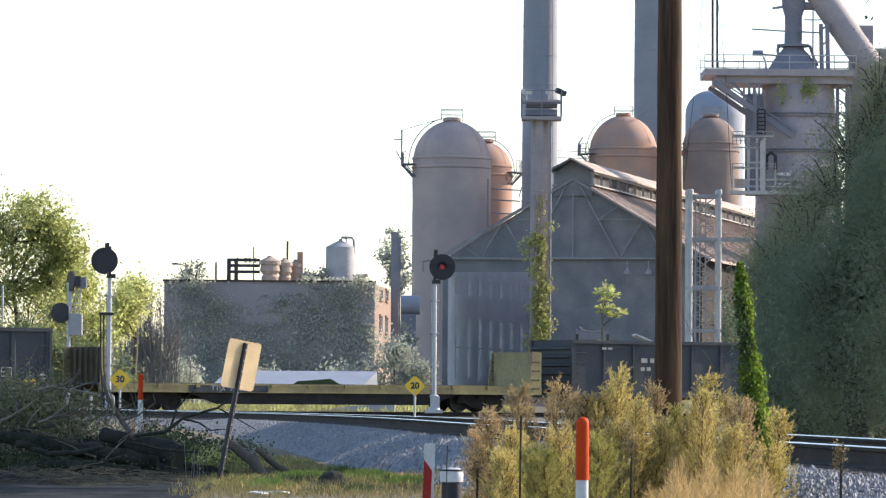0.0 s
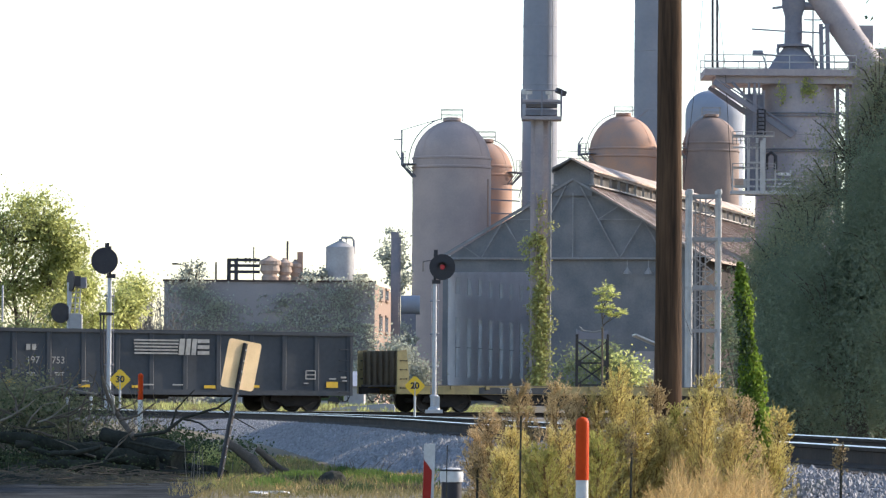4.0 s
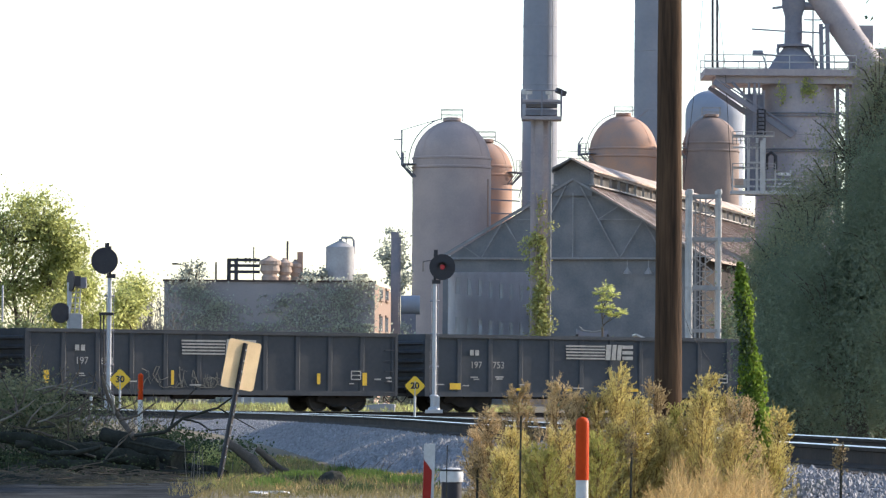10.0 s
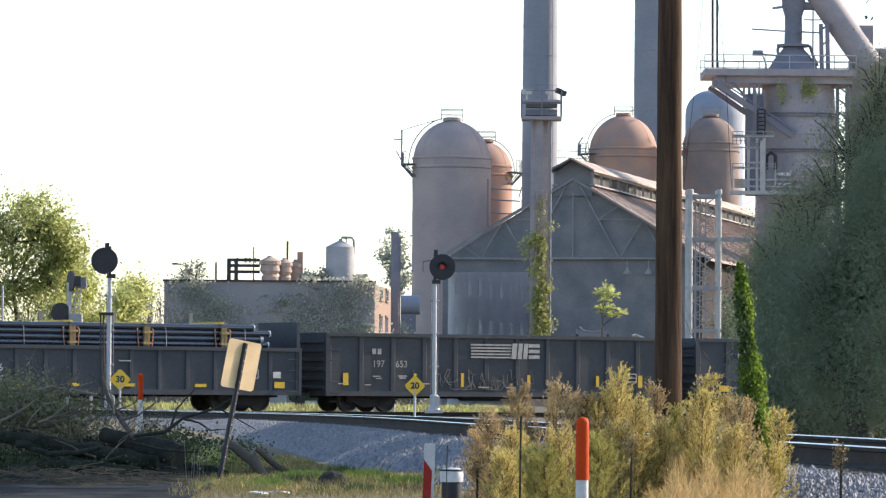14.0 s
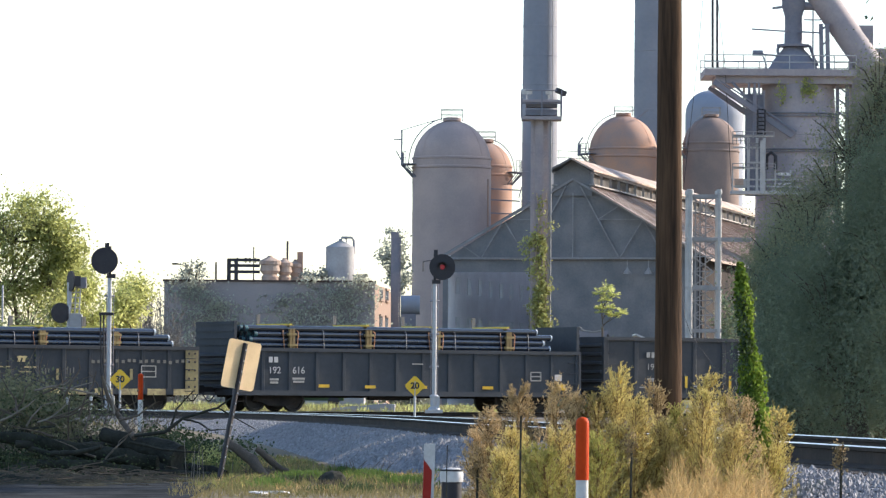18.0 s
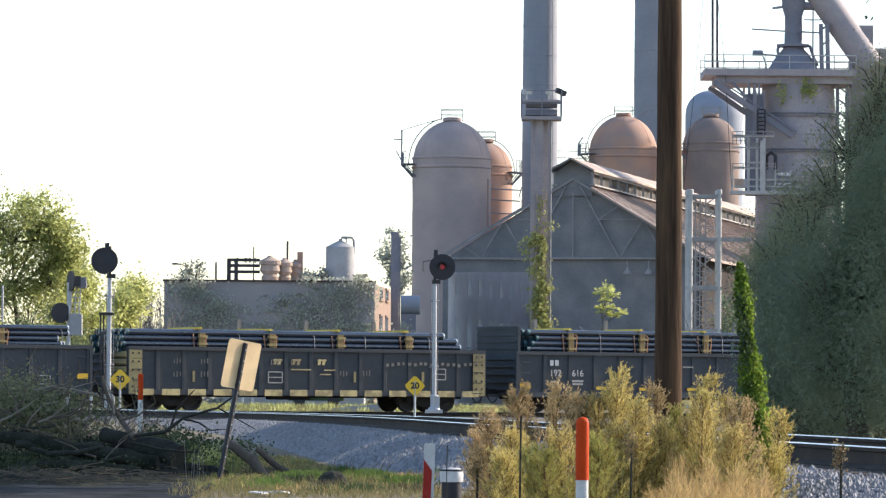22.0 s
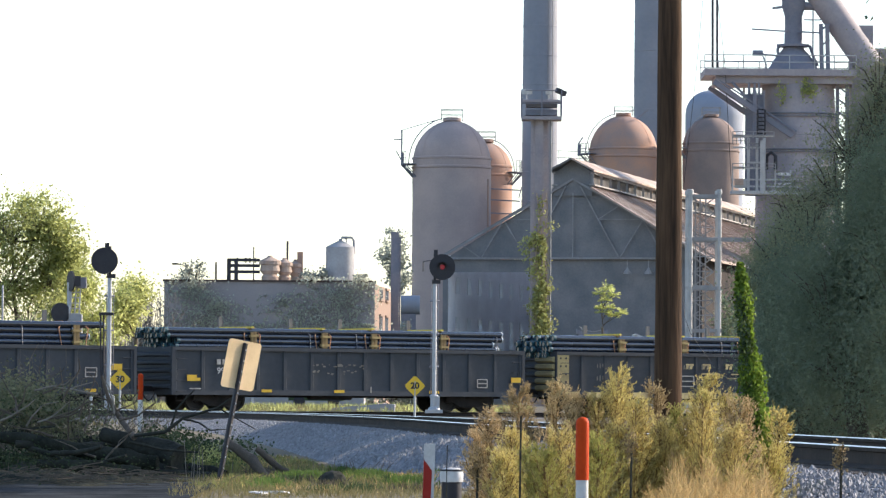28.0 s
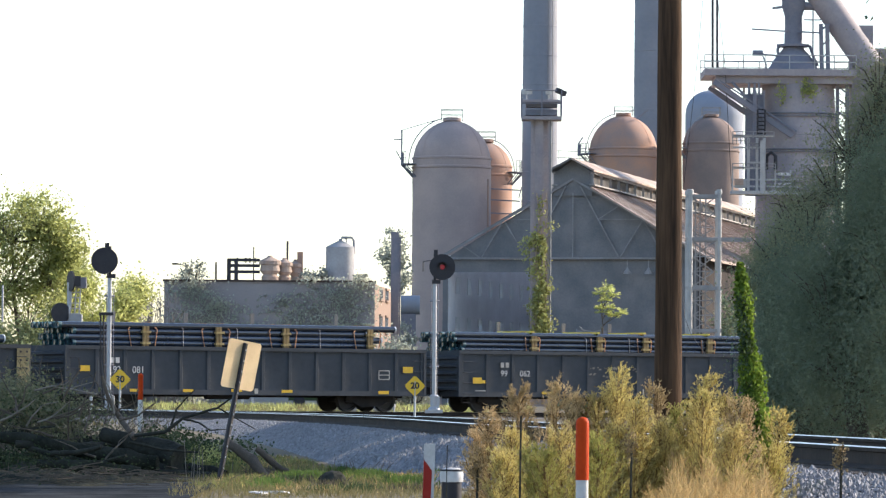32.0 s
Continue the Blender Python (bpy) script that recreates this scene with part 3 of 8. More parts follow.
def gondola(right, left, top, panels, paint, label, sill_mat=None, end_mat=None, bulk=0.0, rib=0.1):
    """A gondola whose side spans the two passing times; local x runs along the train from its right end."""
    L = (left - right) * SPEED
    t = thing("gondola_car", label=label, category="freight car", group="cars of the train")
    hi, lo = top, 0.62
    chord, sill = 0.14, 0.2
    # sides
    for y, s in ((-HALF, 1), (HALF, -1)):
        bm = bmesh.new()
        box(bm, (-L / 2, y + s * 0.09, (hi + lo) / 2), (L - 0.02, 0.02, hi - lo - 0.02))
        part("side_sheet", bm, paint, t)
        bm = bmesh.new()
        box(bm, (-L / 2, y + s * 0.06, hi - chord / 2), (L, 0.16, chord))
        bmesh.ops.bevel(bm, geom=bm.edges[:], offset=0.015, segments=1)
        part("top_chord", bm, paint, t)
        bm = bmesh.new()
        box(bm, (-L / 2, y + s * 0.05, lo + sill / 2), (L, 0.1, sill))
        part("side_sill", bm, paint, t)
        bm0 = bmesh.new()
        w = rib
        prism(bm0, [(-w, 0, lo + sill), (-w * 0.6, -0.06, lo + sill), (w * 0.6, -0.06, lo + sill), (w, 0, lo + sill)], (0, 0, hi - lo - sill - chord))
        me = finish("rib", bm0, paint)
        for k in range(panels + 1):
            ob = new("rib", me)
            ob.parent = t
            x = -0.14 - k * (L - 0.28) / panels
            ob.matrix_local = pose(x, y + s * 0.08, 0, 0, 0, 0 if s > 0 else 180)
    # ends with pressed horizontal ribs
    for x, s in ((-0.02, 1), (-L + 0.02, -1)):
        bm = bmesh.new()
        box(bm, (x - s * 0.03, 0, (hi + lo) / 2), (0.04, 2 * HALF - 0.1, hi - lo))
        end = part("end_wall", bm, paint, t)
        k = int((hi - lo) / 0.36)
        for i in range(k):
            bm = bmesh.new()
            z = lo + 0.22 + i * (hi - lo - 0.3) / k
            prism(bm, [(x, -HALF + 0.12, z), (x + s * 0.09, -HALF + 0.16, z + 0.05), (x + s * 0.09, -HALF + 0.16, z + 0.13), (x, -HALF + 0.12, z + 0.18)], (0, 2 * HALF - 0.24, 0))
            part("end_rib", bm, paint, end)
        for y in (-HALF + 0.06, HALF - 0.06):
            bm = bmesh.new()
            box(bm, (x - s * 0.02, y, (hi + lo) / 2), (0.12, 0.14, hi - lo - 0.01))
            part("corner_post", bm, paint, t)
        if bulk:
            bm = bmesh.new()
            box(bm, (x - s * 0.1, 0, (hi + bulk) / 2), (0.12, 2 * HALF - 0.04, bulk - hi))
            bw = part("bulkhead", bm, paint, t, "tall dark steel bulkhead")
            for i in range(4):
                bm = bmesh.new()
                box(bm, (x - s * 0.02, 0, hi + 0.12 + i * (bulk - hi - 0.2) / 3), (0.06, 2 * HALF - 0.1, 0.08))
                part("bulkhead_rib", bm, paint, bw)
        coupler(x, s, t)
    bm = bmesh.new()
    box(bm, (-L / 2, 0, lo + 0.28), (L - 0.3, 2 * HALF - 0.24, 0.06))
    part("floor", bm, "gon_rust", t)
    bm = bmesh.new()
    box(bm, (-L / 2, 0, 0.72), (L - 0.6, 0.5, 0.36))
    part("centre_sill", bm, "truck", t)
    truck(-2.3, t)
    truck(-L + 2.3, t)
    steps(-0.18, -1, hi, t, paint)
    steps(-L + 0.6, -1, hi, t, paint)
    bm = bmesh.new()
    tube(bm, (-L / 2 - 1.6, -0.9, 0.6), (-L / 2 + 0.3, -0.9, 0.6), 0.15, seg=12)
    part("brake_reservoir", bm, "truck", t)
    if sill_mat:
        n = panels
        for k in range(n):
            bm = bmesh.new()
            x = -0.14 - (k + 0.5) * (L - 0.28) / n
            box(bm, (x, -HALF - 0.012, lo + 0.1), ((L - 0.28) / n - 0.35, 0.014, 0.24))
            part("sill_panel", bm, sill_mat, t, "chipped faded yellow sill panel")
    if end_mat:
        for x in (-0.3, -L + 0.3):
            bm = bmesh.new()
            box(bm, (x, -HALF - 0.006, (hi + lo) / 2 - 0.05), (0.56, 0.012, hi - lo - 0.16))
            ep = part("end_panel", bm, end_mat, t, "chipped yellow end panel with rust spots")
            for k in range(5):
                for d in (-0.13, 0.13):
                    bm = bmesh.new()
                    tube(bm, (x + d, -HALF - 0.014, lo + 0.3 + k * 0.32), (x + d, -HALF - 0.03, lo + 0.3 + k * 0.32), 0.045, seg=8)
                    part("rust_spot", bm, "gon_rust", ep)
        for i in range(5):
            bm = bmesh.new()
            z = lo + 0.25 + i * (hi - lo - 0.4) / 5
            prism(bm, [(-L - 0.04, -HALF + 0.1, z), (-L - 0.13, -HALF + 0.14, z + 0.06), (-L - 0.13, -HALF + 0.14, z + 0.18), (-L - 0.04, -HALF + 0.1, z + 0.24)], (0, 1.3, 0))
            part("end_panel", bm, end_mat, t, "chipped yellow end panel with rust spots")
    t["length"] = L
    return t, L


def pipes(right, left, base, seed, rows, dia, near_caps=3):
    """A load of coated pipes in tiers; rows give how far each tier stays short of the left and right end."""
    rng = np.random.default_rng(seed)
    L = (left - right) * SPEED
    t = thing("pipe_load", label="dark blue coated steel pipes stacked in a gondola with wooden stakes", category="pipe load", group="pipe loads")
    n = int((2 * HALF - 0.5) / dia)
    z = base
    for j, (dl, dr) in enumerate(rows):
        for i in range(n):
            y = -HALF + 0.27 + dia / 2 + i * dia
            x0, x1 = -dr - 0.35 * rng.random(), -L + dl + 0.3 * rng.random()
            bm = bmesh.new()
            tube(bm, (x0, y, z + dia / 2), (x1, y, z + dia / 2), dia / 2 * 0.985, seg=16)
            pp = part("pipe", bm, "pipe", t)
            for x, mm in ((x0, "pipe_cap"), (x1, "pipe_end")):
                bm = bmesh.new()
                s = 1 if x == x0 else -1
                c0 = -0.035 if s > 0 else -0.12
                lathe(bm, (0, 0, 0), [(dia * 0.495, c0), (dia * 0.505, c0 + 0.01), (dia * 0.505, 0.02), (dia * 0.44, 0.02), (dia * 0.43, -0.02)], 14)
                bmesh.ops.transform(bm, matrix=pose(x, y, z + dia / 2, 0, 90 * s, 0), verts=bm.verts)
                part("pipe_cap", bm, mm if s < 0 or i < near_caps else "pipe", pp, "pale pipe end cap" if s > 0 else "dark teal pipe end")
        z += dia * 0.93
    return t, L, z + dia * 0.07


def stakes(t, L, spots, base, top, rng, cross, straps):
    """Stakes on both sides at each spot, tied across the top."""
    for x in spots:
        bm = bmesh.new()
        h = top - 0.12 - base + 0.2
        for k in (-0.07, 0.06):
            box(bm, (x + k, -HALF + 0.2, base - 0.2 + h / 2), (0.11, 0.1, h), ry=rng.uniform(-1.5, 1.5))
        part("stake", bm, "wood_old", t, "weathered wooden stake")
        bm = bmesh.new()
        box(bm, (x, HALF - 0.2, (base + top) / 2 + 0.2), (0.16, 0.1, top - base + 0.55))
        part("stake", bm, "wood_grey", t, "grey weathered wooden stake")
        for k in (0.12, 0.62 * (top - base)):
            bm = bmesh.new()
            box(bm, (x + rng.uniform(-0.03, 0.03), -HALF + 0.17, base + k), (0.36, 0.16, 0.085), ry=rng.uniform(-5, 5))
            part("spacer", bm, "wood_mid", t, "cut wooden spacer block")
        for d in straps:
            bm = bmesh.new()
            run(bm, [(x + d * 0.8, -HALF + 0.22, base - 0.1), (x + d, -HALF + 0.22, top - 0.25), (x + d * 0.6, -HALF + 0.45, top + 0.02), (x + d * 0.5, HALF - 0.4, top + 0.02)], 0.02, 5)
            part("strap", bm, "strap", t, "rusty orange tie strap")
        if cross:
            bm = bmesh.new()
            beam(bm, (x - 0.05, -HALF + 0.2, top + 0.03 + rng.uniform(0, 0.05)), (x - 0.05, HALF - 0.3, top + 0.06), cross, 0.07)
            part("cross_tie", bm, "wood_new", t, "yellow timber tie across the pipes")
    for k in range(4):
        x = spots[0] + (k + 0.5 + 0.15 * rng.normal()) * 3.2
        if x < -0.5:
            bm = bmesh.new()
            run(bm, [(x, -HALF + 0.24, base - 0.1), (x - 0.03, -HALF + 0.24, top - 0.2), (x - 0.15, -HALF + 0.45, top), (x - 0.15, HALF - 0.4, top)], 0.014, 5)
            part("band", bm, "band", t, "thin grey steel band")


def drive(t, right):
    """The car's passage at a nearly even speed."""
    rows_ = []
    for k in range(0, 17):
        s = 2.0 * k
        d = SPEED * (s + SLOW * (s - 16) ** 2 - right)
        x, y = on_line(d)
        rows_.append((s, pose(x, y, RAIL_FAR, 0, 0, 32.0)))
    walk(t, rows_)


MOVING = []


def small_marks(car, L, rows_):
    for x, z, w_, h_, mm in rows_:
        if mm == "stencil" and h_ > 0.15:     # worn characters, as plain strokes
            bm = bmesh.new()
            for k in range(3):
                xx = -L + x + (k - 1) * w_ / 2.6
                box(bm, (xx, -HALF - 0.012, z + 0.01 * ((k * 7 + int(x * 10)) % 3 - 1)), (w_ / 9, 0.012, h_ * (0.75 + 0.25 * ((k + int(x * 3)) % 2))))
            part("stencil_bar", bm, mm, car, "worn unreadable stencil")
            continue
        plate("reflector" if mm == "yellow_clean" else "stencil_bar", -L + x, z, w_, h_, car, mm)


def data_box(car, x, z, w_=0.5, h_=0.34):
    bm = bmesh.new()
    for zz in (z - h_ / 2, z, z + h_ / 2):
        box(bm, (x, -HALF - 0.012, zz), (w_, 0.012, 0.04))
    for xx in (x - w_ / 2, x + w_ / 2):
        box(bm, (xx, -HALF - 0.012, z), (0.04, 0.012, h_))
    part("stencil_box", bm, "white_dull", car, "white outlined stencil")

# the leading dark gondola
car, L = gondola(-6.95, -1.97, 2.95, 11, "gon", "dark high-sided gondola car leading the flat car")
plate("lettering_bar", -L + 3.533, 2.15, 0.300, 0.184, car, "white_dull")
plate("lettering_bar", -L + 3.967, 2.15, 0.300, 0.184, car, "white_dull")
plate("lettering_bar", -L + 3.455, 1.8, 0.200, 0.147, car, "white_dull")
plate("lettering_bar", -L + 3.745, 1.8, 0.200, 0.147, car, "white_dull")
plate("lettering_bar", -L + 1.555, 2.62, 0.200, 0.092, car, "white_dull")
plate("lettering_bar", -L + 1.845, 2.62, 0.200, 0.092, car, "white_dull")
MOVING.append((car, -6.95))

# the bulkhead flat car
t = thing("bulkhead_flat_car", label="empty yellow bulkhead flat car with rusty steel ends", category="freight car", group="cars of the train")
L = (4.60 + 1.52) * SPEED
for y, s in ((-HALF, 1), (HALF, -1)):
    bm = bmesh.new()
    box(bm, (-L / 2, y + s * 0.06, 0.88), (L, 0.1, 0.34))
    part("side_sill", bm, "yellow", t, "faded yellow side sill")
    bm = bmesh.new()
    box(bm, (-L / 2, y + s * 0.02, 1.02), (L - 0.2, 0.08, 0.05))
    part("side_rail", bm, "yellow", t)
    for k in range(12):
        bm = bmesh.new()
        box(bm, (-0.9 - k * (L - 1.8) / 11, y - s * 0.03, 0.98), (0.16, 0.1, 0.14))
        part("stake_pocket", bm, "yellow", t)
bm = bmesh.new()
box(bm, (-L / 2, 0, 1.03), (L - 0.3, 2 * HALF - 0.2, 0.08))
part("deck", bm, "gon_rust", t, "rusty brown deck")
bm = bmesh.new()
prism(bm, [(-0.6, -0.35, 0.9), (-3.6, -0.35, 0.46), (-L + 3.6, -0.35, 0.46), (-L + 0.6, -0.35, 0.9)], (0, 0.7, 0))
part("centre_sill", bm, "truck", t)
bm = bmesh.new()
prism(bm, [(-3.9, -HALF + 0.15, 0.72), (-5.2, -HALF + 0.15, 0.27), (-L + 5.2, -HALF + 0.15, 0.27), (-L + 3.9, -HALF + 0.15, 0.72)], (0, 0.1, 0))
part("fish_belly", bm, "truck", t)
for x, s in ((-0.02, 1), (-L + 0.02, -1)):
    bm = bmesh.new()
    box(bm, (x - s * 0.32, 0, 1.72), (0.08, 2 * HALF - 0.1, 1.42))
    part("bulkhead", bm, "yellow" if s > 0 else "rust_brown", t, "tall end bulkhead with stained paint")
    for k in range(7):
        bm = bmesh.new()
        box(bm, (x - s * 0.24, -HALF + 0.2 + k * (2 * HALF - 0.4) / 6, 1.72), (0.12, 0.1, 1.38))
        part("bulkhead_post", bm, "yellow" if s > 0 else "rust_brown", t)
    for y in (-HALF + 0.03, HALF - 0.03):
        bm = bmesh.new()
        prism(bm, [(x, y - 0.03, 0.72), (x, y - 0.03, 2.42), (x - s * 0.42, y - 0.03, 2.46), (x - s * 0.62, y - 0.03, 0.72)], (0, 0.06, 0))
        wing = part("end_gusset", bm, "yellow", t, "yellow end gusset plate")
        for k in range(4):
            bm = bmesh.new()
            for q in (0.14, 0.42):
                tube(bm, (x - s * q, y - 0.05, 0.95 + 0.36 * k), (x - s * q, y + 0.05, 0.95 + 0.36 * k), 0.03, seg=6)
            tube(bm, (x - s * 0.14, y - 0.06, 0.95 + 0.36 * k), (x - s * 0.42, y - 0.06, 0.95 + 0.36 * k), 0.014, seg=5)
            part("grab_iron", bm, "truck", wing)
    coupler(x, s, t)
    truck(x - s * 2.6, t)
plate("name_panel", -L + 5.6, 0.88, 3.5, 0.3, t, "gon_grey", -HALF - 0.005)
lettering("TTJX  92756", -L + 5.6, 0.87, 0.3, t)
MOVING.append((t, -1.52))

# two high-sided gondolas
for right, left, num, body, extra in ((5.23, 10.23, "753", "gon", 0), (10.63, 15.63, "653", "gon_grey", 1)):
    car, L = gondola(right, left, 3.1, 11, body, "black high-sided gondola car with white markings", rib=0.13)
    railway_logo(-L + 7.95, 2.46, car, 0.62)
    plate("lettering_bar", -L + 2.178, 2.38, 0.168, 0.221, car, "white_dull")
    plate("lettering_bar", -L + 2.422, 2.38, 0.168, 0.221, car, "white_dull")
    lettering("197", -L + 2.38, 1.88, 0.38, car)
    lettering(num, -L + 3.45, 1.88, 0.38, car)
    for x, z, w_, h_ in ((2.3, 1.4, 0.35, 0.05), (2.4, 1.32, 0.25, 0.04), (3.5, 1.42, 0.4, 0.05), (3.5, 1.34, 0.3, 0.05), (0.7, 1.1, 0.35, 0.04), (1.9, 1.06, 0.3, 0.04), (4.6, 1.12, 0.3, 0.05), (8.6, 1.0, 0.45, 0.05), (7.3, 1.0, 0.5, 0.05), (15.5, 1.28, 0.3, 0.06), (16.0, 1.34, 0.25, 0.07), (16.05, 1.2, 0.2, 0.06), (14.3, 1.1, 0.2, 0.04)):
        plate("stencil_bar", -L + x, z, w_, h_, car, "white_dull")
    data_box(car, -L + 14.5, 1.43, 0.42, 0.32)
    if extra == 0:
        for x, z, w_, h_ in ((1.4, 1.03, 0.5, 0.25), (4.56, 0.93, 0.48, 0.11), (10.0, 0.93, 0.5, 0.12), (12.0, 0.96, 0.4, 0.1), (15.48, 1.05, 0.52, 0.24), (6.8, 0.92, 0.4, 0.1)):
            plate("reflector", -L + x, z, w_, h_, car, "yellow_clean", label="yellow reflector patch")
    else:
        for x, w_, h_ in ((0.88, 0.24, 0.48), (4.08, 0.12, 0.48), (6.3, 0.12, 0.55), (9.46, 0.14, 0.45), (12.8, 0.14, 0.42), (14.9, 0.2, 0.5)):
            plate("reflector", -L + x, 1.28, w_, h_, car, "yellow_clean", label="upright yellow reflector patch")
        rr = np.random.default_rng(8)
        for k in range(26):
            x = -L + 4.4 + rr.random() * 5.2
            bm = bmesh.new()
            pts = [(x, -HALF - 0.005, 0.95 + 0.35 * rr.random())]
            for q in range(5):
                pts.append((pts[-1][0] + rr.normal() * 0.14, -HALF - 0.005, min(1.7, max(0.9, pts[-1][2] + rr.normal() * 0.25))))
            run(bm, pts, 0.014, 4)
            part("graffiti_stroke", bm, "stencil", car, "worn pale paint scrawl")
    MOVING.append((car, right))

LOW = 2.47
rng = np.random.default_rng(3)


# first loaded car, with bulkheads
car, L = gondola(15.98, 20.91, LOW, 13, "gon", "black gondola car with tall dark end bulkheads", bulk=3.48)
plate("lettering_bar", -L + 1.678, 2.01, 0.168, 0.221, car, "white")
plate("lettering_bar", -L + 1.922, 2.01, 0.168, 0.221, car, "white")
lettering("192", -L + 1.86, 1.59, 0.38, car, material="white")
lettering("616", -L + 2.94, 1.59, 0.38, car, material="white")
small_marks(car, L, [(1.84, 1.24, 0.4, 0.08, "white_dull"), (1.84, 1.12, 0.36, 0.08, "white_dull"), (2.94, 1.28, 0.55, 0.08, "white_dull"), (2.94, 1.16, 0.5, 0.08, "white_dull"), (0.4, 1.08, 0.5, 0.25, "yellow_clean"), (4.09, 1.0, 0.48, 0.12, "yellow_clean"), (6.21, 0.98, 0.48, 0.12, "yellow_clean"), (8.6, 0.98, 0.48, 0.12, "yellow_clean"), (11.7, 0.98, 0.5, 0.12, "yellow_clean"), (15.2, 1.02, 0.46, 0.24, "yellow_clean"), (15.08, 1.41, 0.34, 0.25, "white"), (8.4, 1.9, 0.5, 0.05, "white_dull")])
data_box(car, -L + 14.0, 1.45, 0.48, 0.34)
load, L, zt = pipes(15.98, 20.91, 2.24, 11, [(0.75, 1.5), (0.55, 1.1), (0.7, 1.3), (0.95, 1.2), (0.6, 1.9)], 0.235)
stakes(load, L, [-L + x for x in (2.75, 6.25, 9.44, 12.83)], LOW, 3.34, rng, 0.12, (-0.4, 0.3))
MOVING += [(car, 15.98), (load, 15.98)]
# second, with yellow ends
car, L = gondola(21.37, 26.29, LOW, 14, "gon_grey", "worn dark gondola car with chipped yellow ends and sill", sill_mat="cream", end_mat="yellow")
small_marks(car, L, [(x, z, 0.34, 0.2, "stencil") for x, z in ((2.1, 1.92), (3.3, 1.92), (6.4, 1.9), (7.3, 1.9))] + [(x, z, 0.36, 0.22, "stencil") for x, z in ((2.1, 1.41), (3.3, 1.42), (9.54, 1.5), (10.59, 1.51))])
for x, z, w_ in ((4.9, 1.3, 0.1), (2.83, 1.33, 0.1), (10.05, 1.36, 0.1), (13.2, 1.38, 0.12)):
    small_marks(car, L, [(x, z, w_, 0.42, "yellow")])
for x in (6.35, 7.2, 8.35):
    bm = bmesh.new()
    slant(bm, -L + x, -L + x + 0.12, 1.82, 2.04, 0.05, -HALF - 0.01)
    slant(bm, -L + x + 0.2, -L + x + 0.32, 1.82, 2.04, 0.05, -HALF - 0.01)
    box(bm, (-L + x + 0.2, -HALF - 0.014, 2.0), (0.4, 0.01, 0.06))
    part("worn_letter", bm, "cream", car, "worn cream block shape")
small_marks(car, L, [(7.6, 1.63, 0.9, 0.05, "cream"), (8.7, 1.45, 0.5, 0.05, "cream"), (8.9, 1.62, 0.5, 0.05, "cream")])
for k in range(17):
    small_marks(car, L, [(11.5 + 0.26 * k + 0.06 * rng.random(), 1.83 + 0.09 * rng.random(), 0.13, 0.12, "stencil")])
data_box(car, -L + 6.45, 1.32, 0.62, 0.42)
data_box(car, -L + 13.95, 1.5, 0.62, 0.42)
load, L, zt = pipes(21.37, 26.29, 2.22, 12, [(-0.2, 1.3), (-0.4, 0.75), (-0.3, 1.0), (-0.1, 1.45)], 0.243)
stakes(load, L, [-L + x for x in (3.29, 6.43, 9.5, 12.64)], LOW, 3.13, rng, 0.12, (-0.38, 0.2))
MOVING += [(car, 21.37), (load, 21.37)]
# third
car, L = gondola(26.77, 31.68, LOW, 13, "gon", "black gondola car with white numbers and yellow reflectors")
plate("lettering_bar", -L + 2.03, 1.9, 0.16, 0.2, car, "white_dull")
plate("lettering_bar", -L + 2.27, 1.9, 0.16, 0.2, car, "white_dull")
lettering("99", -L + 2.12, 1.55, 0.34, car, material="white")
lettering("062", -L + 3.12, 1.55, 0.34, car, material="white")
small_marks(car, L, [(0.85, 1.27, 0.42, 0.24, "yellow_clean"), (1.12, 1.22, 0.2, 0.12, "yellow_clean"), (4.17, 0.79, 0.46, 0.11, "yellow_clean"), (7.45, 0.79, 0.46, 0.11, "yellow_clean"), (11.83, 0.79, 0.46, 0.11, "yellow_clean"), (15.7, 1.3, 0.45, 0.2, "yellow_clean"), (1.0, 0.86, 0.5, 0.04, "white_dull"), (8.9, 0.86, 0.06, 0.22, "white_dull")])
rr = np.random.default_rng(19)
for k in range(34):
    small_marks(car, L, [(6.2 + 2.4 * rr.random(), 1.85 - 0.1 * rr.random() - (0.35 * rr.random() if k % 2 else 0), 0.04 + 0.1 * rr.random(), 0.02 + 0.05 * rr.random(), "stencil")])
data_box(car, -L + 14.1, 1.15, 0.46, 0.32)
load, L, zt = pipes(26.77, 31.68, 2.2, 13, [(0.2, 1.2), (0.0, 0.9), (0.1, 1.1), (-0.2, 0.7), (-0.3, 0.6)], 0.215)
stakes(load, L, [-L + x for x in (3.69, 6.88, 9.16, 12.37)], LOW, 3.2, rng, 0.12, (-0.42, 0.3))
MOVING += [(car, 26.77), (load, 26.77)]
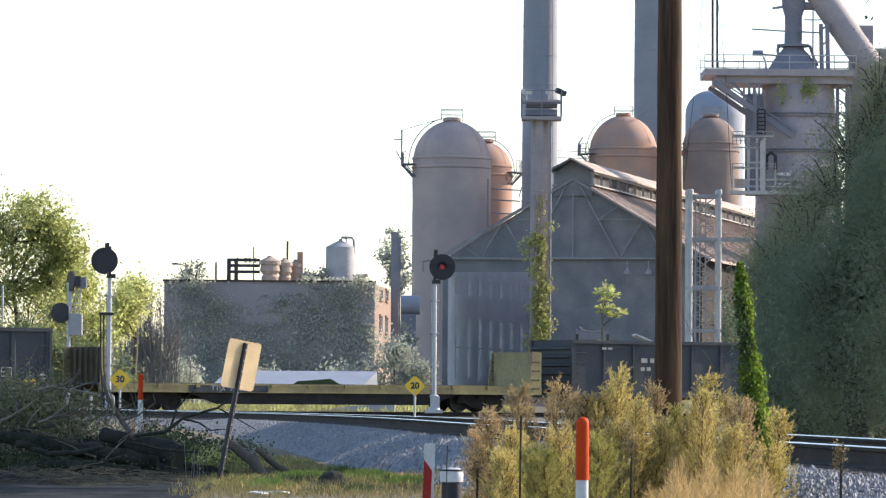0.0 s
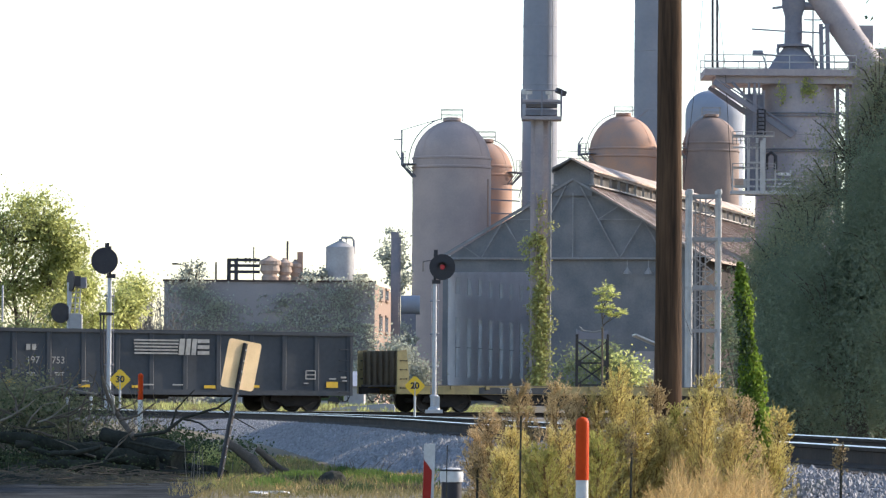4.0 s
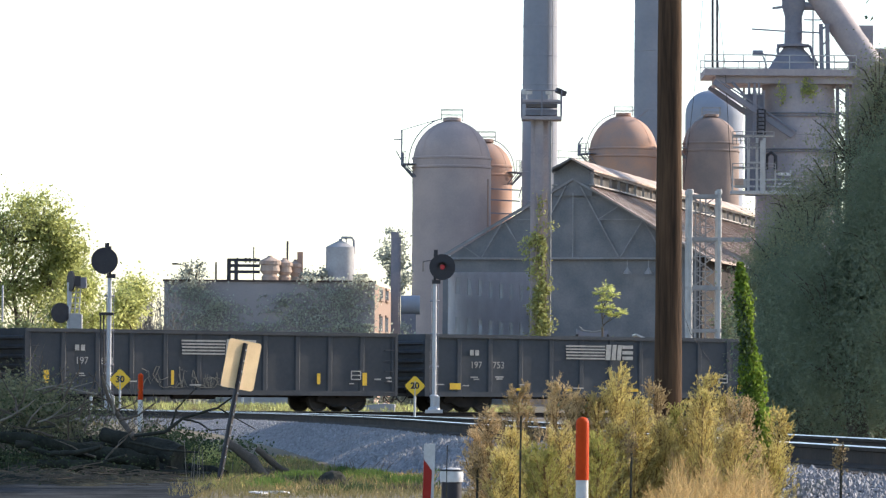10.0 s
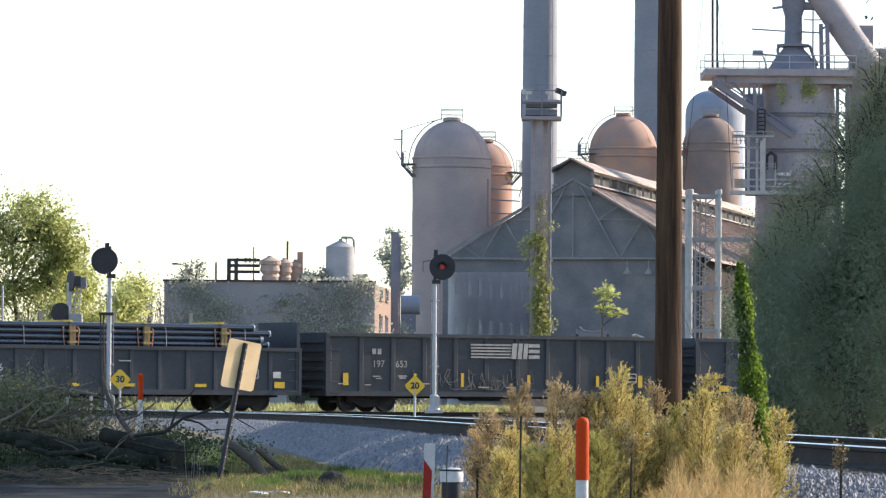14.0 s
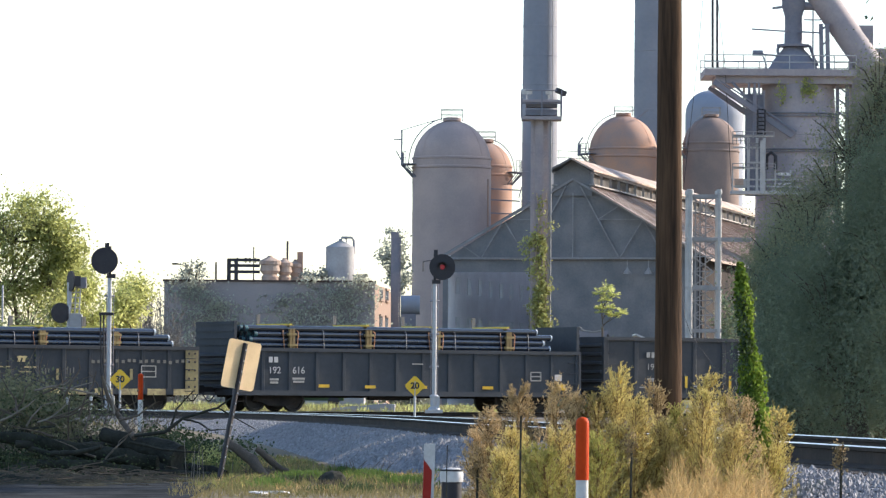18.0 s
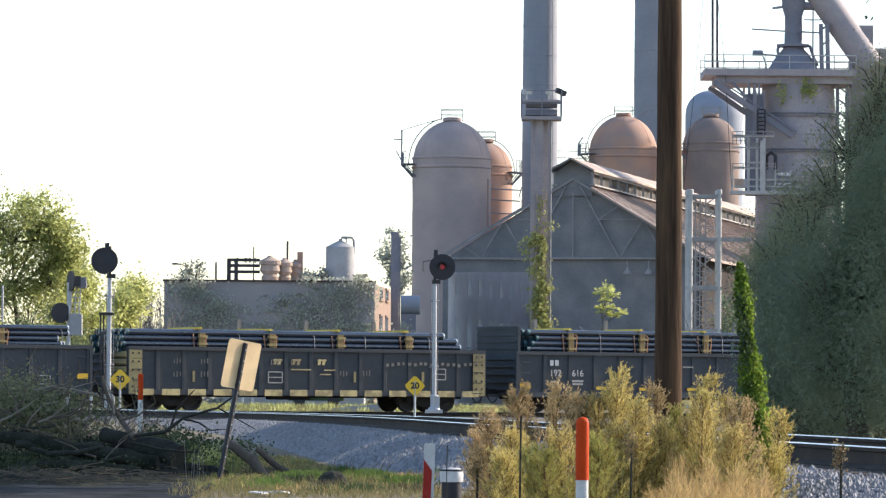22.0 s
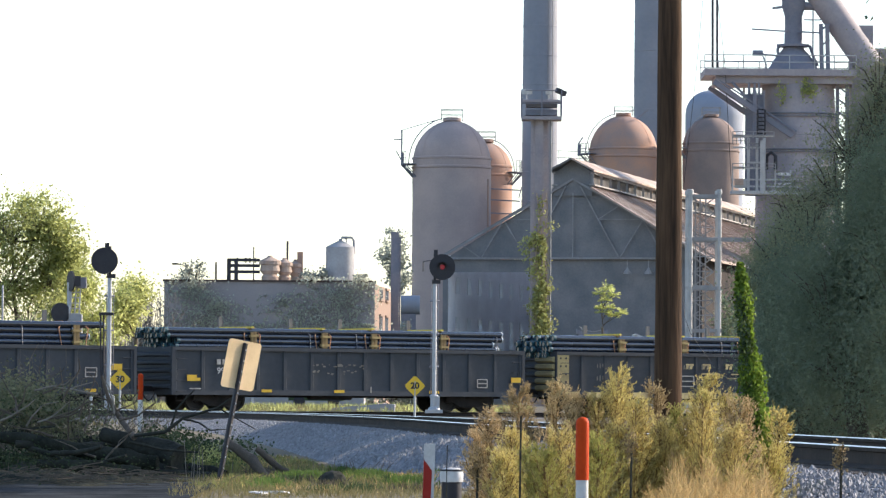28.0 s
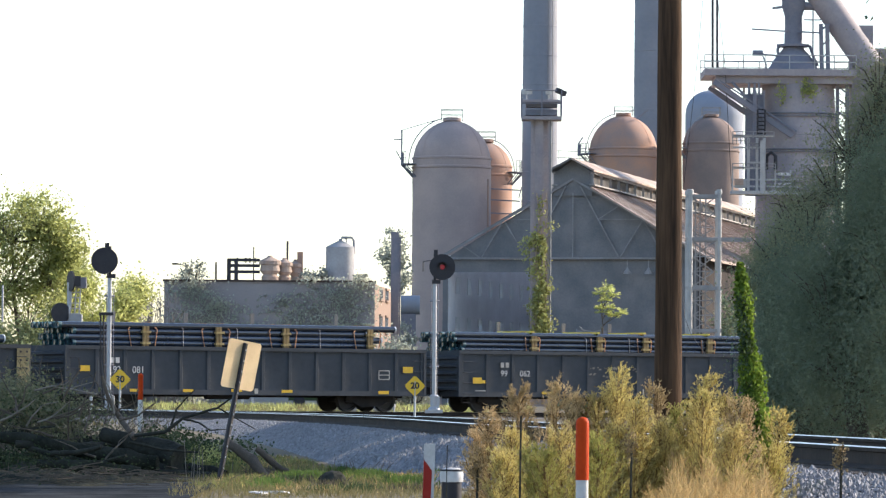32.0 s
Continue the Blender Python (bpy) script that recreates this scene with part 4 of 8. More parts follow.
# fourth
car, L = gondola(32.16, 37.05, LOW, 13, "gon", "black gondola car with white numbers and a heavily strapped load")
plate("lettering_bar", -L + 1.984, 1.92, 0.160, 0.202, car, "white")
plate("lettering_bar", -L + 2.216, 1.92, 0.160, 0.202, car, "white")
lettering("192", -L + 2.1, 1.55, 0.36, car, material="white")
lettering("081", -L + 3.12, 1.55, 0.36, car, material="white")
small_marks(car, L, [(0.8, 1.6, 0.46, 0.22, "yellow_clean"), (3.0, 0.78, 0.5, 0.11, "yellow_clean"), (5.29, 0.78, 0.45, 0.11, "yellow_clean"), (7.43, 0.8, 0.48, 0.11, "yellow_clean"), (9.68, 0.78, 0.48, 0.11, "yellow_clean"), (14.08, 0.76, 0.48, 0.13, "yellow_clean"), (15.2, 1.66, 0.46, 0.24, "yellow_clean"), (8.3, 0.78, 0.16, 0.2, "white_dull"), (2.1, 1.25, 0.45, 0.05, "white_dull")])
data_box(car, -L + 14.1, 1.45, 0.48, 0.34)
load, L, zt = pipes(32.16, 37.05, 2.24, 14, [(0.1, 1.6), (0.2, 2.2), (0.1, 1.8), (0.3, 2.4), (-0.2, 1.2)], 0.24)
stakes(load, L, [-L + x for x in (3.54, 6.74, 9.74, 13.57)], LOW, 3.36, rng, 0.0, (-0.75, 0.5))
MOVING += [(car, 32.16), (load, 32.16)]
# fifth, following
car, L = gondola(37.5, 42.4, LOW, 13, "gon_grey", "worn dark gondola car behind the strapped load", end_mat="yellow")
load, L, zt = pipes(37.5, 42.4, 2.24, 15, [(0.3, 1.2), (0.1, 0.8), (0.4, 1.4)], 0.31)
MOVING += [(car, 37.5), (load, 37.5)]



# ---- the works behind the train ----
PLANT_Z = 0.8


def railing(parent, pts, h, r, material, name="hand_rail"):
    """A hand rail and a knee rail along the points, and posts, each a part."""
    up = V((0, 0, 1))
    for k, nm in ((h, name), (h * 0.5, "knee_rail")):
        bm = bmesh.new()
        run(bm, [V(p) + up * k for p in pts], r, 5)
        part(nm, bm, material, parent)
    for p in pts[:-1] if V(pts[0]) == V(pts[-1]) else pts:
        bm = bmesh.new()
        tube(bm, V(p), V(p) + up * h, r, seg=5)
        part("rail_post", bm, material, parent)


def ring_pts(c, r, z, a0, a1, n):
    return [(c[0] + r * math.cos(radians(a0 + (a1 - a0) * i / n)), c[1] + r * math.sin(radians(a0 + (a1 - a0) * i / n)), z) for i in range(n + 1)]


def stove(x, y, r, spring, top, paint, label, arc=(150, 280)):
    """A hot-blast stove: riveted shell, belt, dome, crown hatch with rails, ring gallery."""
    t = thing("blast_stove", (x, y, PLANT_Z), label=label, category="blast stove", group="blast stoves")
    s, h = spring - PLANT_Z, top - spring
    bm = bmesh.new()
    lathe(bm, (0, 0, 0), [(r, -0.5)] + [(r + 0.03 * (k % 2), s * k / 12) for k in range(13)], 48)
    part("shell", bm, paint, t)
    bm = bmesh.new()
    lathe(bm, (0, 0, s), [(r * 1.01, -0.5), (r * 1.03, -0.45), (r * 1.03, -0.3), (r * 1.0, -0.25), (r, 0.3), (r * 1.02, 0.35), (r * 1.02, 0.5), (r, 0.55)], 48)
    part("belt", bm, paint, t, "riveted belt under the dome")
    bm = bmesh.new()
    lathe(bm, (0, 0, s), [(r * math.cos(radians(a)), h * math.sin(radians(a))) for a in range(0, 80, 6)] + [(0.9, h * 0.995), (0.8, h * 0.995), (0.8, h + 0.25), (0.5, h + 0.3)], 48)
    part("dome", bm, paint, t, "rusty plated dome")
    bm = bmesh.new()
    for a in (20, 70, 120, 170, 220, 270, 320):
        pts = [(r * 1.005 * math.cos(radians(e)) * math.cos(radians(a)), r * 1.005 * math.cos(radians(e)) * math.sin(radians(a)), s + 0.02 + h * math.sin(radians(e))) for e in range(4, 80, 8)]
        run(bm, pts, 0.014, 4)
    part("dome_seam", bm, paint, t)
    railing(t, [(-0.95, -0.9, s + h), (0.95, -0.9, s + h), (0.95, 0.9, s + h), (-0.95, 0.9, s + h), (-0.95, -0.9, s + h)], 0.95, 0.035, "light_steel", "crown_rail")
    bm = bmesh.new()
    p0, p1 = ring_pts((0, 0), r, s - 0.15, *arc, 14), ring_pts((0, 0), r + 1.0, s - 0.15, *arc, 14)
    for i in range(14):
        prism(bm, [p0[i], p0[i + 1], p1[i + 1], p1[i]], (0, 0, 0.08))
    part("gallery", bm, "steel_b", t, "narrow steel gallery")
    railing(t, p1[::2], 1.1, 0.035, "steel_b", "gallery_rail")
    for i in range(0, 15, 2):
        bm = bmesh.new()
        tube(bm, p1[i], V(p0[i]) - V((0, 0, 1.1)), 0.05, seg=5)
        part("bracket", bm, "steel_b", t)
    bm = bmesh.new()
    a = radians(arc[0] + 15)
    pts = [((r + 0.35) * math.cos(radians(e)) * math.cos(a), (r + 0.35) * math.cos(radians(e)) * math.sin(a), s + (h + 0.3) * math.sin(radians(e))) for e in range(0, 84, 7)]
    run(bm, pts, 0.05, 5)
    part("dome_ladder", bm, "light_steel", t)
    return t


s1 = stove(0.728, 400, 3.47, 22.267, 26.077, "stove", "rust-brown riveted blast stove with domed top", (165, 205))
bm = bmesh.new()
beam(bm, (-4.45, 0, 21.25), (-4.45, 0, 24.45), 0.14)
beam(bm, (-5.15, 0, 23.6), (-4.4, 0, 23.6), 0.1)
beam(bm, (-4.45, 0, 24.4), (-1.5, 0, 25.3), 0.06)
beam(bm, (-4.95, 0, 22.6), (-4.45, 0, 21.7), 0.1)
part("davit", bm, "steel_b", s1, "dark davit post by the dome")
bm = bmesh.new()
tube(bm, (3.2, -2.3, 20.0), (3.2, -2.3, 12.0), 0.08, seg=6)
part("downpipe", bm, "stove_o", s1)
s2 = stove(3.78, 414, 2.52, 22.3, 24.98, "stove_o", "rusty blast stove coloured sun-orange behind its neighbour", (325, 380))
bm = bmesh.new()
for k in (0.0, -1.0, -2.2):
    beam(bm, (0.2, -2.8, 20.6 - PLANT_Z + k), (3.2, -2.0, 20.5 - PLANT_Z + k), 0.12)
beam(bm, (3.1, -1.8, 19.0), (3.35, -1.8, 20.0), 0.1)
part("outrigger", bm, "steel_b", s2, "dark outrigger walkway")
s3 = stove(18.894, 475, 3.59, 27.34, 31.329, "stove_o", "rusty blast stove coloured sun-orange by the shed roof", (165, 215))
bm = bmesh.new()
beam(bm, (-4.75, -1, 26.949 - PLANT_Z), (-4.75, -1, 28.318 - PLANT_Z), 0.2)
beam(bm, (-4.75, -1, 28.259 - PLANT_Z), (-4.3, -1, 28.975 - PLANT_Z), 0.14)
for v in (27.536, 26.822):
    beam(bm, (-7.1, -1, v - PLANT_Z), (-3.55, -1, v - PLANT_Z - 0.1), 0.07)
for k in range(4):
    beam(bm, (-6.85 + 1.1 * k, -1, 27.536 - PLANT_Z), (-6.85 + 1.1 * k, -1, 26.584 - PLANT_Z), 0.06)
beam(bm, (1.3, -1.3, 30.92 - PLANT_Z), (2.55, -1.3, 31.882 - PLANT_Z), 0.14)
part("davit", bm, "steel_b", s3, "dark davit and link walkway")
stove(28.102, 475, 2.96, 27.999, 31.274, "stove_b", "blast stove, shade put into its brown, before the pale dome", (200, 210))
# pale dome behind
t = thing("dust_catcher", (30.25, 505, PLANT_Z), label="pale blue-grey domed steel vessel", category="gas vessel")
bm = bmesh.new()
zs, zt_ = 33.28 - PLANT_Z, 36.13 - PLANT_Z
lathe(bm, (0, 0, 0), [(3.25, 0), (3.25, zs)] + [(3.25 * math.cos(radians(a)) ** 0.8, zs + (zt_ - zs) * math.sin(radians(a))) for a in range(0, 88, 8)], 40)
part("shell", bm, "dome_blue", t)


def stack(x, y, r0, r1, h, label):
    t = thing("smoke_stack", (x, y, PLANT_Z), label=label, category="smoke stack", group="stacks")
    bm = bmesh.new()
    lathe(bm, (0, 0, 0), [(r0 + (r1 - r0) * k / 20, h * k / 20) for k in range(21)], 40)
    part("shaft", bm, "stack", t)
    for k in range(1, 20):
        bm = bmesh.new()
        rr = r0 + (r1 - r0) * k / 20
        lathe(bm, (0, 0, h * k / 20), [(rr, -0.06), (rr + 0.035, -0.05), (rr + 0.035, 0.05), (rr, 0.06)], 40)
        part("shaft_seam", bm, "stack", t)
    bm = bmesh.new()
    for d in (-0.2, 0.2):
        tube(bm, (r0 * 0.55 + d, -r0 * 0.95, 0), (r1 * 0.55 + d, -r1 * 0.95, h), 0.035, seg=4)
    part("ladder", bm, "light_steel", t)
    return t


stack(8.542, 401.5, 1.667, 1.46, 52, "tall blue-grey steel smoke stack")
stack(23.811, 520, 2.09, 1.81, 68, "distant blue-grey steel smoke stack")

# lamp tower in front of the stack
t = thing("light_tower", (7.073, 330, PLANT_Z), label="steel floodlight tower wrapped in yellowing vines", category="light tower")
H = 21.881 - PLANT_Z
bm = bmesh.new()
for sx in (-0.62, 0.62):
    for sy in (-0.6, 0.6):
        beam(bm, (sx, sy, 0), (sx, sy, H), 0.16)
part("tower_leg", bm, "steel_p", t)
bm = bmesh.new()
box(bm, (0.0, 0.55, H / 2), (1.2, 0.08, H))
box(bm, (-0.12, -0.35, H / 2), (0.62, 0.5, H))
part("cable_duct", bm, "steel_p", t, "purple-grey plate casing")
bm = bmesh.new()
k = 0.0
while k < H - 1.3:
    beam(bm, (-0.62, -0.6, k), (0.62, -0.6, k + 1.2), 0.06)
    beam(bm, (0.62, -0.6, k), (0.62, 0.6, k + 1.2), 0.06)
    beam(bm, (-0.62, -0.6, k + 1.2), (0.62, -0.6, k + 1.2), 0.07)
    k += 1.25
part("lattice", bm, "steel_p", t)
bm = bmesh.new()
tube(bm, (0.75, -0.7, 1), (0.75, -0.7, H), 0.07, seg=6)
for k in range(10):
    box(bm, (0.75, -0.72, 3 + k * 1.6), (0.2, 0.16, 0.16))
part("conduit", bm, "light_steel", t, "pale conduit with clips")
bm = bmesh.new()
box(bm, (0.06, 0, H + 0.1), (2.9, 2.4, 0.25))
box(bm, (0.06, 0, H + 1.35), (2.9, 2.4, 0.18))
part("platform", bm, "steel_p", t)
bm = bmesh.new()
for k in (0.45, 1.05):
    box(bm, (0.06, 0.3, H + k + 0.1), (2.3, 1.4, 0.42))
part("cabin", bm, "steel_b", t, "grey plated cabin")
railing(t, [(-1.4, 1.2, H + 0.2), (-1.4, -1.2, H + 0.2), (0.06, -1.2, H + 0.2), (1.5, -1.2, H + 0.2), (1.5, 1.2, H + 0.2)], 1.9, 0.05, "steel_b")
for k, (x, a) in enumerate(((-1.05, 10), (0.55, -80), (1.45, 25))):
    bm = bmesh.new()
    tube(bm, (x, -0.9, H + 1.4), (x, -0.9, H + 1.8), 0.05, seg=6)
    box(bm, (x, -1.0, H + 2.0), (0.75 if k != 1 else 0.2, 0.4, 0.34), rz=a, ry=(0, 0, 22)[k])
    part("floodlight", bm, "white" if k < 2 else "black", t, "floodlight head")
rng = np.random.default_rng(21)
n = 6000
zz = 0.8 + 8.2 * rng.random(n)
zz[:900] = 8.6 + 4.0 * rng.random(900)
zz[:70] = 12 + 4 * rng.random(70)
wd = np.where(zz < 7.6, 0.72, np.where(zz < 8.6, 0.5, np.where(zz < 11.2, 0.7, 0.35)))
gap = np.sin(zz * 2.3) * 0.14
p = np.stack([rng.normal(size=n) * wd * 0.5 + 0.05 + gap, -0.65 + rng.normal(size=n) * 0.4, zz], 1)
quads("vine", leaf_cloud(p, 0.26, rng), "vine_old", t)
for dx, dz, n in ((-0.75, 11.9, 120), (-0.3, 12.3, 160), (-1.1, 11.6, 40), (0.75, 13.2, 40), (0.1, 14.4, 20)):
    p = np.stack([dx + rng.normal(size=n) * 0.28, -0.8 + rng.normal(size=n) * 0.2, dz + rng.normal(size=n) * 0.35], 1)
    tagged(quads("vine_tuft", leaf_cloud(p, 0.25, rng), "vine_old", t), kind="stuff")
for dx in (-0.2, 0.12, 0.42):
    bm = bmesh.new()
    run(bm, [(dx + 0.12 * math.sin(k * 1.3 + dx * 9), -0.75, 0.3 + k * 1.1) for k in range(15)], 0.05, 5)
    part("vine_stem", bm, "hopper", t, "reddish dry vine stem")

# ---- the open-ended shed ----
AX, AY = 0.2121, 0.9772            # along the shed, away from the camera
BX, BY = 0.9772, -0.2121           # across it
SH = (0.095, 362.0)      # near left corner


def shed(a, b, z):
    return (SH[0] + AX * a + BX * b, SH[1] + AY * a + BY * b, z)


W, LEN = 20.9, 92.0
EAVE, FLOOR_Z = 12.962, PLANT_Z
APEX = 19.133
t = thing("mill_shed", label="open-ended steel mill shed with rusty monitor roof", category="industrial shed")
# left wall with two rows of openings
PIT, FIRST, HALF_W = 4.4, 3.5, 0.75
nb = int((LEN - FIRST) / PIT)
up0, up1, lo0, lo1 = 9.95, 11.3, 3.2, 8.05
for z0, z1 in ((FLOOR_Z - 0.3, lo0), (lo1, up0), (up1, EAVE)):
    bm = bmesh.new()
    prism(bm, [shed(0, 0, z0), shed(LEN, 0, z0), shed(LEN, 0, z1), shed(0, 0, z1)], (BX * 0.4, BY * 0.4, 0))
    part("wall_band", bm, "lime", t, "brick wall band paled for haze")
for k in range(nb + 1):
    bm = bmesh.new()
    a0, a1 = max(FIRST + (k - 1) * PIT + HALF_W, 0), min(FIRST + k * PIT - HALF_W, LEN)
    prism(bm, [shed(a0, 0, FLOOR_Z), shed(a1, 0, FLOOR_Z), shed(a1, 0, EAVE - 0.01), shed(a0, 0, EAVE - 0.01)], (BX * 0.39, BY * 0.39, 0))
    part("wall_pier", bm, "lime", t)
for k in range(nb):
    for z0, z1 in ((up0, up1), (lo0, lo1)):
        bm = bmesh.new()
        a0, a1 = FIRST + k * PIT - HALF_W, FIRST + k * PIT + HALF_W
        prism(bm, [shed(a0, 0.385, z0), shed(a1, 0.385, z0), shed(a1, 0.385, z1), shed(a0, 0.385, z1)], (BX * 0.03, BY * 0.03, 0))
        wn = part("window", bm, "pane", t, "grimy window pane")
        if z0 == up0:
            continue
        bm = bmesh.new()
        beam(bm, shed(a0, 0.43, (z0 + z1) / 2), shed(a1, 0.43, (z0 + z1) / 2), 0.06)
        part("window_bar", bm, "shed", wn)
bm = bmesh.new()
prism(bm, [shed(0, W, FLOOR_Z), shed(LEN, W, FLOOR_Z), shed(LEN, W, EAVE), shed(0, W, EAVE)], (-BX * 0.35, -BY * 0.35, 0))
part("side_wall", bm, "dark_sheet", t, "dark rusty side wall")
# added pale inner layer that throws skylight back into the shed
bm = bmesh.new()
prism(bm, [shed(0.7, W - 0.36, FLOOR_Z), shed(LEN, W - 0.36, FLOOR_Z), shed(LEN, W - 0.36, EAVE - 0.1), shed(0.7, W - 0.36, EAVE - 0.1)], (-BX * 0.05, -BY * 0.05, 0))
part("bounce_lining", bm, "lime", t, "pale lining added to bounce light inside")
# added dark strip that covers the wall's bright end face
bm = bmesh.new()
beam(bm, shed(-0.15, 0.15, FLOOR_Z), shed(-0.15, 0.15, EAVE - 0.3), 0.42, 0.2)
part("corner_post", bm, "shed", t, "added dark strip over the wall's bright end")
# unseen pale slab, added to bounce skylight onto the walls
bm = bmesh.new()
prism(bm, [shed(0.7, 0.45, FLOOR_Z), shed(LEN, 0.45, FLOOR_Z), shed(LEN, W - 0.45, FLOOR_Z), shed(0.7, W - 0.45, FLOOR_Z)], (0, 0, 0.15))
part("bounce_slab", bm, "lime", t, "pale slab added to bounce light inside")
bm = bmesh.new()
prism(bm, [shed(LEN, 0.4, FLOOR_Z), shed(LEN, W - 0.4, FLOOR_Z), shed(LEN, W - 0.4, EAVE), shed(LEN, W / 2, APEX), shed(LEN, 0.4, EAVE)], (AX * 0.3, AY * 0.3, 0))
part("end_wall", bm, "shed", t)
MON = 1.55                           # half width of the monitor
SL = (APEX - EAVE) / (W / 2)
EV = 0.8


def roof_z(b):
    return EAVE + SL * (b if b < W / 2 else W - b)


for b0, b1 in ((-EV, W / 2 - MON), (W / 2 + MON, W + EV)):
    bm = bmesh.new()
    RL = LEN if b0 > 0 else 0.6     # this unseen slope is left open past the verge to let skylight in
    RS = -0.6 if b0 > 0 else 0.3
    prism(bm, [shed(RS, b0, roof_z(b0) if b0 >= 0 else EAVE - SL * EV), shed(RL, b0, roof_z(b0) if b0 >= 0 else EAVE - SL * EV), shed(RL, b1, roof_z(b1) if b1 <= W else EAVE - SL * EV), shed(RS, b1, roof_z(b1) if b1 <= W else EAVE - SL * EV)], (0, 0, 0.18))
    # the short verge slope takes the gable's dark sheet colour
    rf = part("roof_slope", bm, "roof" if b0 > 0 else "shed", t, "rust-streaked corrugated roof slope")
    for k in range(60 if b0 > 0 else 0):
        bm = bmesh.new()
        a = 0.2 + k * LEN / 60
        z0 = roof_z(b0) if b0 >= 0 else EAVE - SL * EV
        z1 = roof_z(b1) if b1 <= W else EAVE - SL * EV
        beam(bm, shed(a, b0, z0 + 0.2), shed(a, b1, z1 + 0.2), 0.09)
        part("roof_seam", bm, "roof", rf)
MZ = roof_z(W / 2 - MON)
MH = 19.063 - 17.935
RID = 20.568
for b0, b1 in ((W / 2 - MON - 0.3, W / 2), (W / 2, W / 2 + MON + 0.3)):
    e0 = MZ + MH + 0.25
    bm = bmesh.new()
    za, zb = (e0, RID) if b1 == W / 2 else (RID, e0)
    prism(bm, [shed(-0.8, b0, za), shed(LEN, b0, za), shed(LEN, b1, zb), shed(-0.8, b1, zb)], (0, 0, 0.16))
    # one half takes the rusty roof colour, the other the dark sheet
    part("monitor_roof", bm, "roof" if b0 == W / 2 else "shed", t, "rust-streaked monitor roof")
for b in (W / 2 - MON, W / 2 + MON):
    for k in range(24):
        bm = bmesh.new()
        beam(bm, shed(0.3 + k * (LEN - 0.6) / 23, b, MZ + 0.1), shed(0.3 + k * (LEN - 0.6) / 23, b, MZ + MH + 0.3), 0.18)
        part("monitor_post", bm, "light_steel", t)
    bm = bmesh.new()
    beam(bm, shed(0, b, MZ + 0.35), shed(LEN, b, MZ + 0.35), 0.5, 0.1)
    beam(bm, shed(0, b, MZ + MH + 0.2), shed(LEN, b, MZ + MH + 0.2), 0.16)
    part("monitor_rail", bm, "light_steel", t)
# dark fill for the dim inside between the posts; also stops sun
bm = bmesh.new()
bq = W / 2 + MON - 0.25
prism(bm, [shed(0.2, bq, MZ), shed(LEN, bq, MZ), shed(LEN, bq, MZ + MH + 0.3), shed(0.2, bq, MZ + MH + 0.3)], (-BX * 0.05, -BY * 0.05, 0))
part("monitor_dark_fill", bm, "gon_rust", t, "dark fill standing in for the dim monitor inside")
# dark fill where only the shaded inside shows under the tie
bm = bmesh.new()
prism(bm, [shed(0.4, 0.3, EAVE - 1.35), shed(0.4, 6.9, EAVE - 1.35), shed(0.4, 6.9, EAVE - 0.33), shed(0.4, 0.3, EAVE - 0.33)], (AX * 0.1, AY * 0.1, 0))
part("bay_dark_fill", bm, "shed", t, "dark fill standing in for shade above the open bay")
bm = bmesh.new()
prism(bm, [shed(0.2, W / 2 - MON, MZ - 0.5), shed(0.2, W / 2 + MON, MZ - 0.5), shed(0.2, W / 2 + MON, MZ + MH + 0.2), shed(0.2, W / 2, RID), shed(0.2, W / 2 - MON, MZ + MH + 0.2)], (AX * 0.1, AY * 0.1, 0))
part("monitor_gable", bm, "shed", t)
# trusses: the open gable and those behind it
# dark fill behind the truss, in place of the dim hazy inside
bm = bmesh.new()
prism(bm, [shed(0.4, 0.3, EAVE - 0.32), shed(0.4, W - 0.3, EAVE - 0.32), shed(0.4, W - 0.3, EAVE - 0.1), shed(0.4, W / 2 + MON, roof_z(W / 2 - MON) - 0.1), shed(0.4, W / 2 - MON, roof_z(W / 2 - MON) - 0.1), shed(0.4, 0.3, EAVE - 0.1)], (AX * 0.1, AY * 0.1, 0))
part("gable_dark_fill", bm, "shed", t, "dark fill standing in for the hazy shed inside")
for q, a in enumerate((0.1, 12, 24, 36)):
    w_ = 0.16
    low_ = EAVE - 0.25
    bars = [((0.3, low_), (W - 0.3, low_), 1.0), ((0, EAVE), (W / 2, APEX - 0.1), 1.0), ((W, EAVE), (W / 2, APEX - 0.1), 1.0)]
    bars += [((W / 2, low_), (W / 2, APEX - 1.2), 0.5)]
    for f in (lambda b: b, lambda b: W - b):
        bars += [((f(3.0), low_), (f(1.4), roof_z(1.4)), 0.5), ((f(3.0), low_), (f(4.8), roof_z(4.8)), 0.55), ((f(4.8), roof_z(4.8)), (f(6.7), low_), 0.55), ((f(6.7), low_), (f(9.9), roof_z(9.9) - 0.3), 0.6)]
        bars += [((f(8.4), APEX - 3.3), (f(4.8), roof_z(4.8)), 0.45), ((f(8.4), APEX - 3.3), (f(6.7), roof_z(6.7)), 0.45)]
    for (b0, z0), (b1, z1), k in bars:
        bm = bmesh.new()
        beam(bm, shed(a, b0, z0), shed(a, b1, z1), w_ * k)
        # the front truss is paler; those behind take the dark sheet colour
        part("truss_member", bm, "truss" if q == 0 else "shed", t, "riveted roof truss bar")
bm = bmesh.new()
prism(bm, [shed(0.5, 6.9, FLOOR_Z), shed(0.5, W - 0.4, FLOOR_Z), shed(0.5, W - 0.4, EAVE - 0.3), shed(0.5, 6.9, EAVE - 0.3)], (AX * 0.08, AY * 0.08, 0))
part("front_sheeting", bm, "shed", t, "dark corrugated front sheeting")
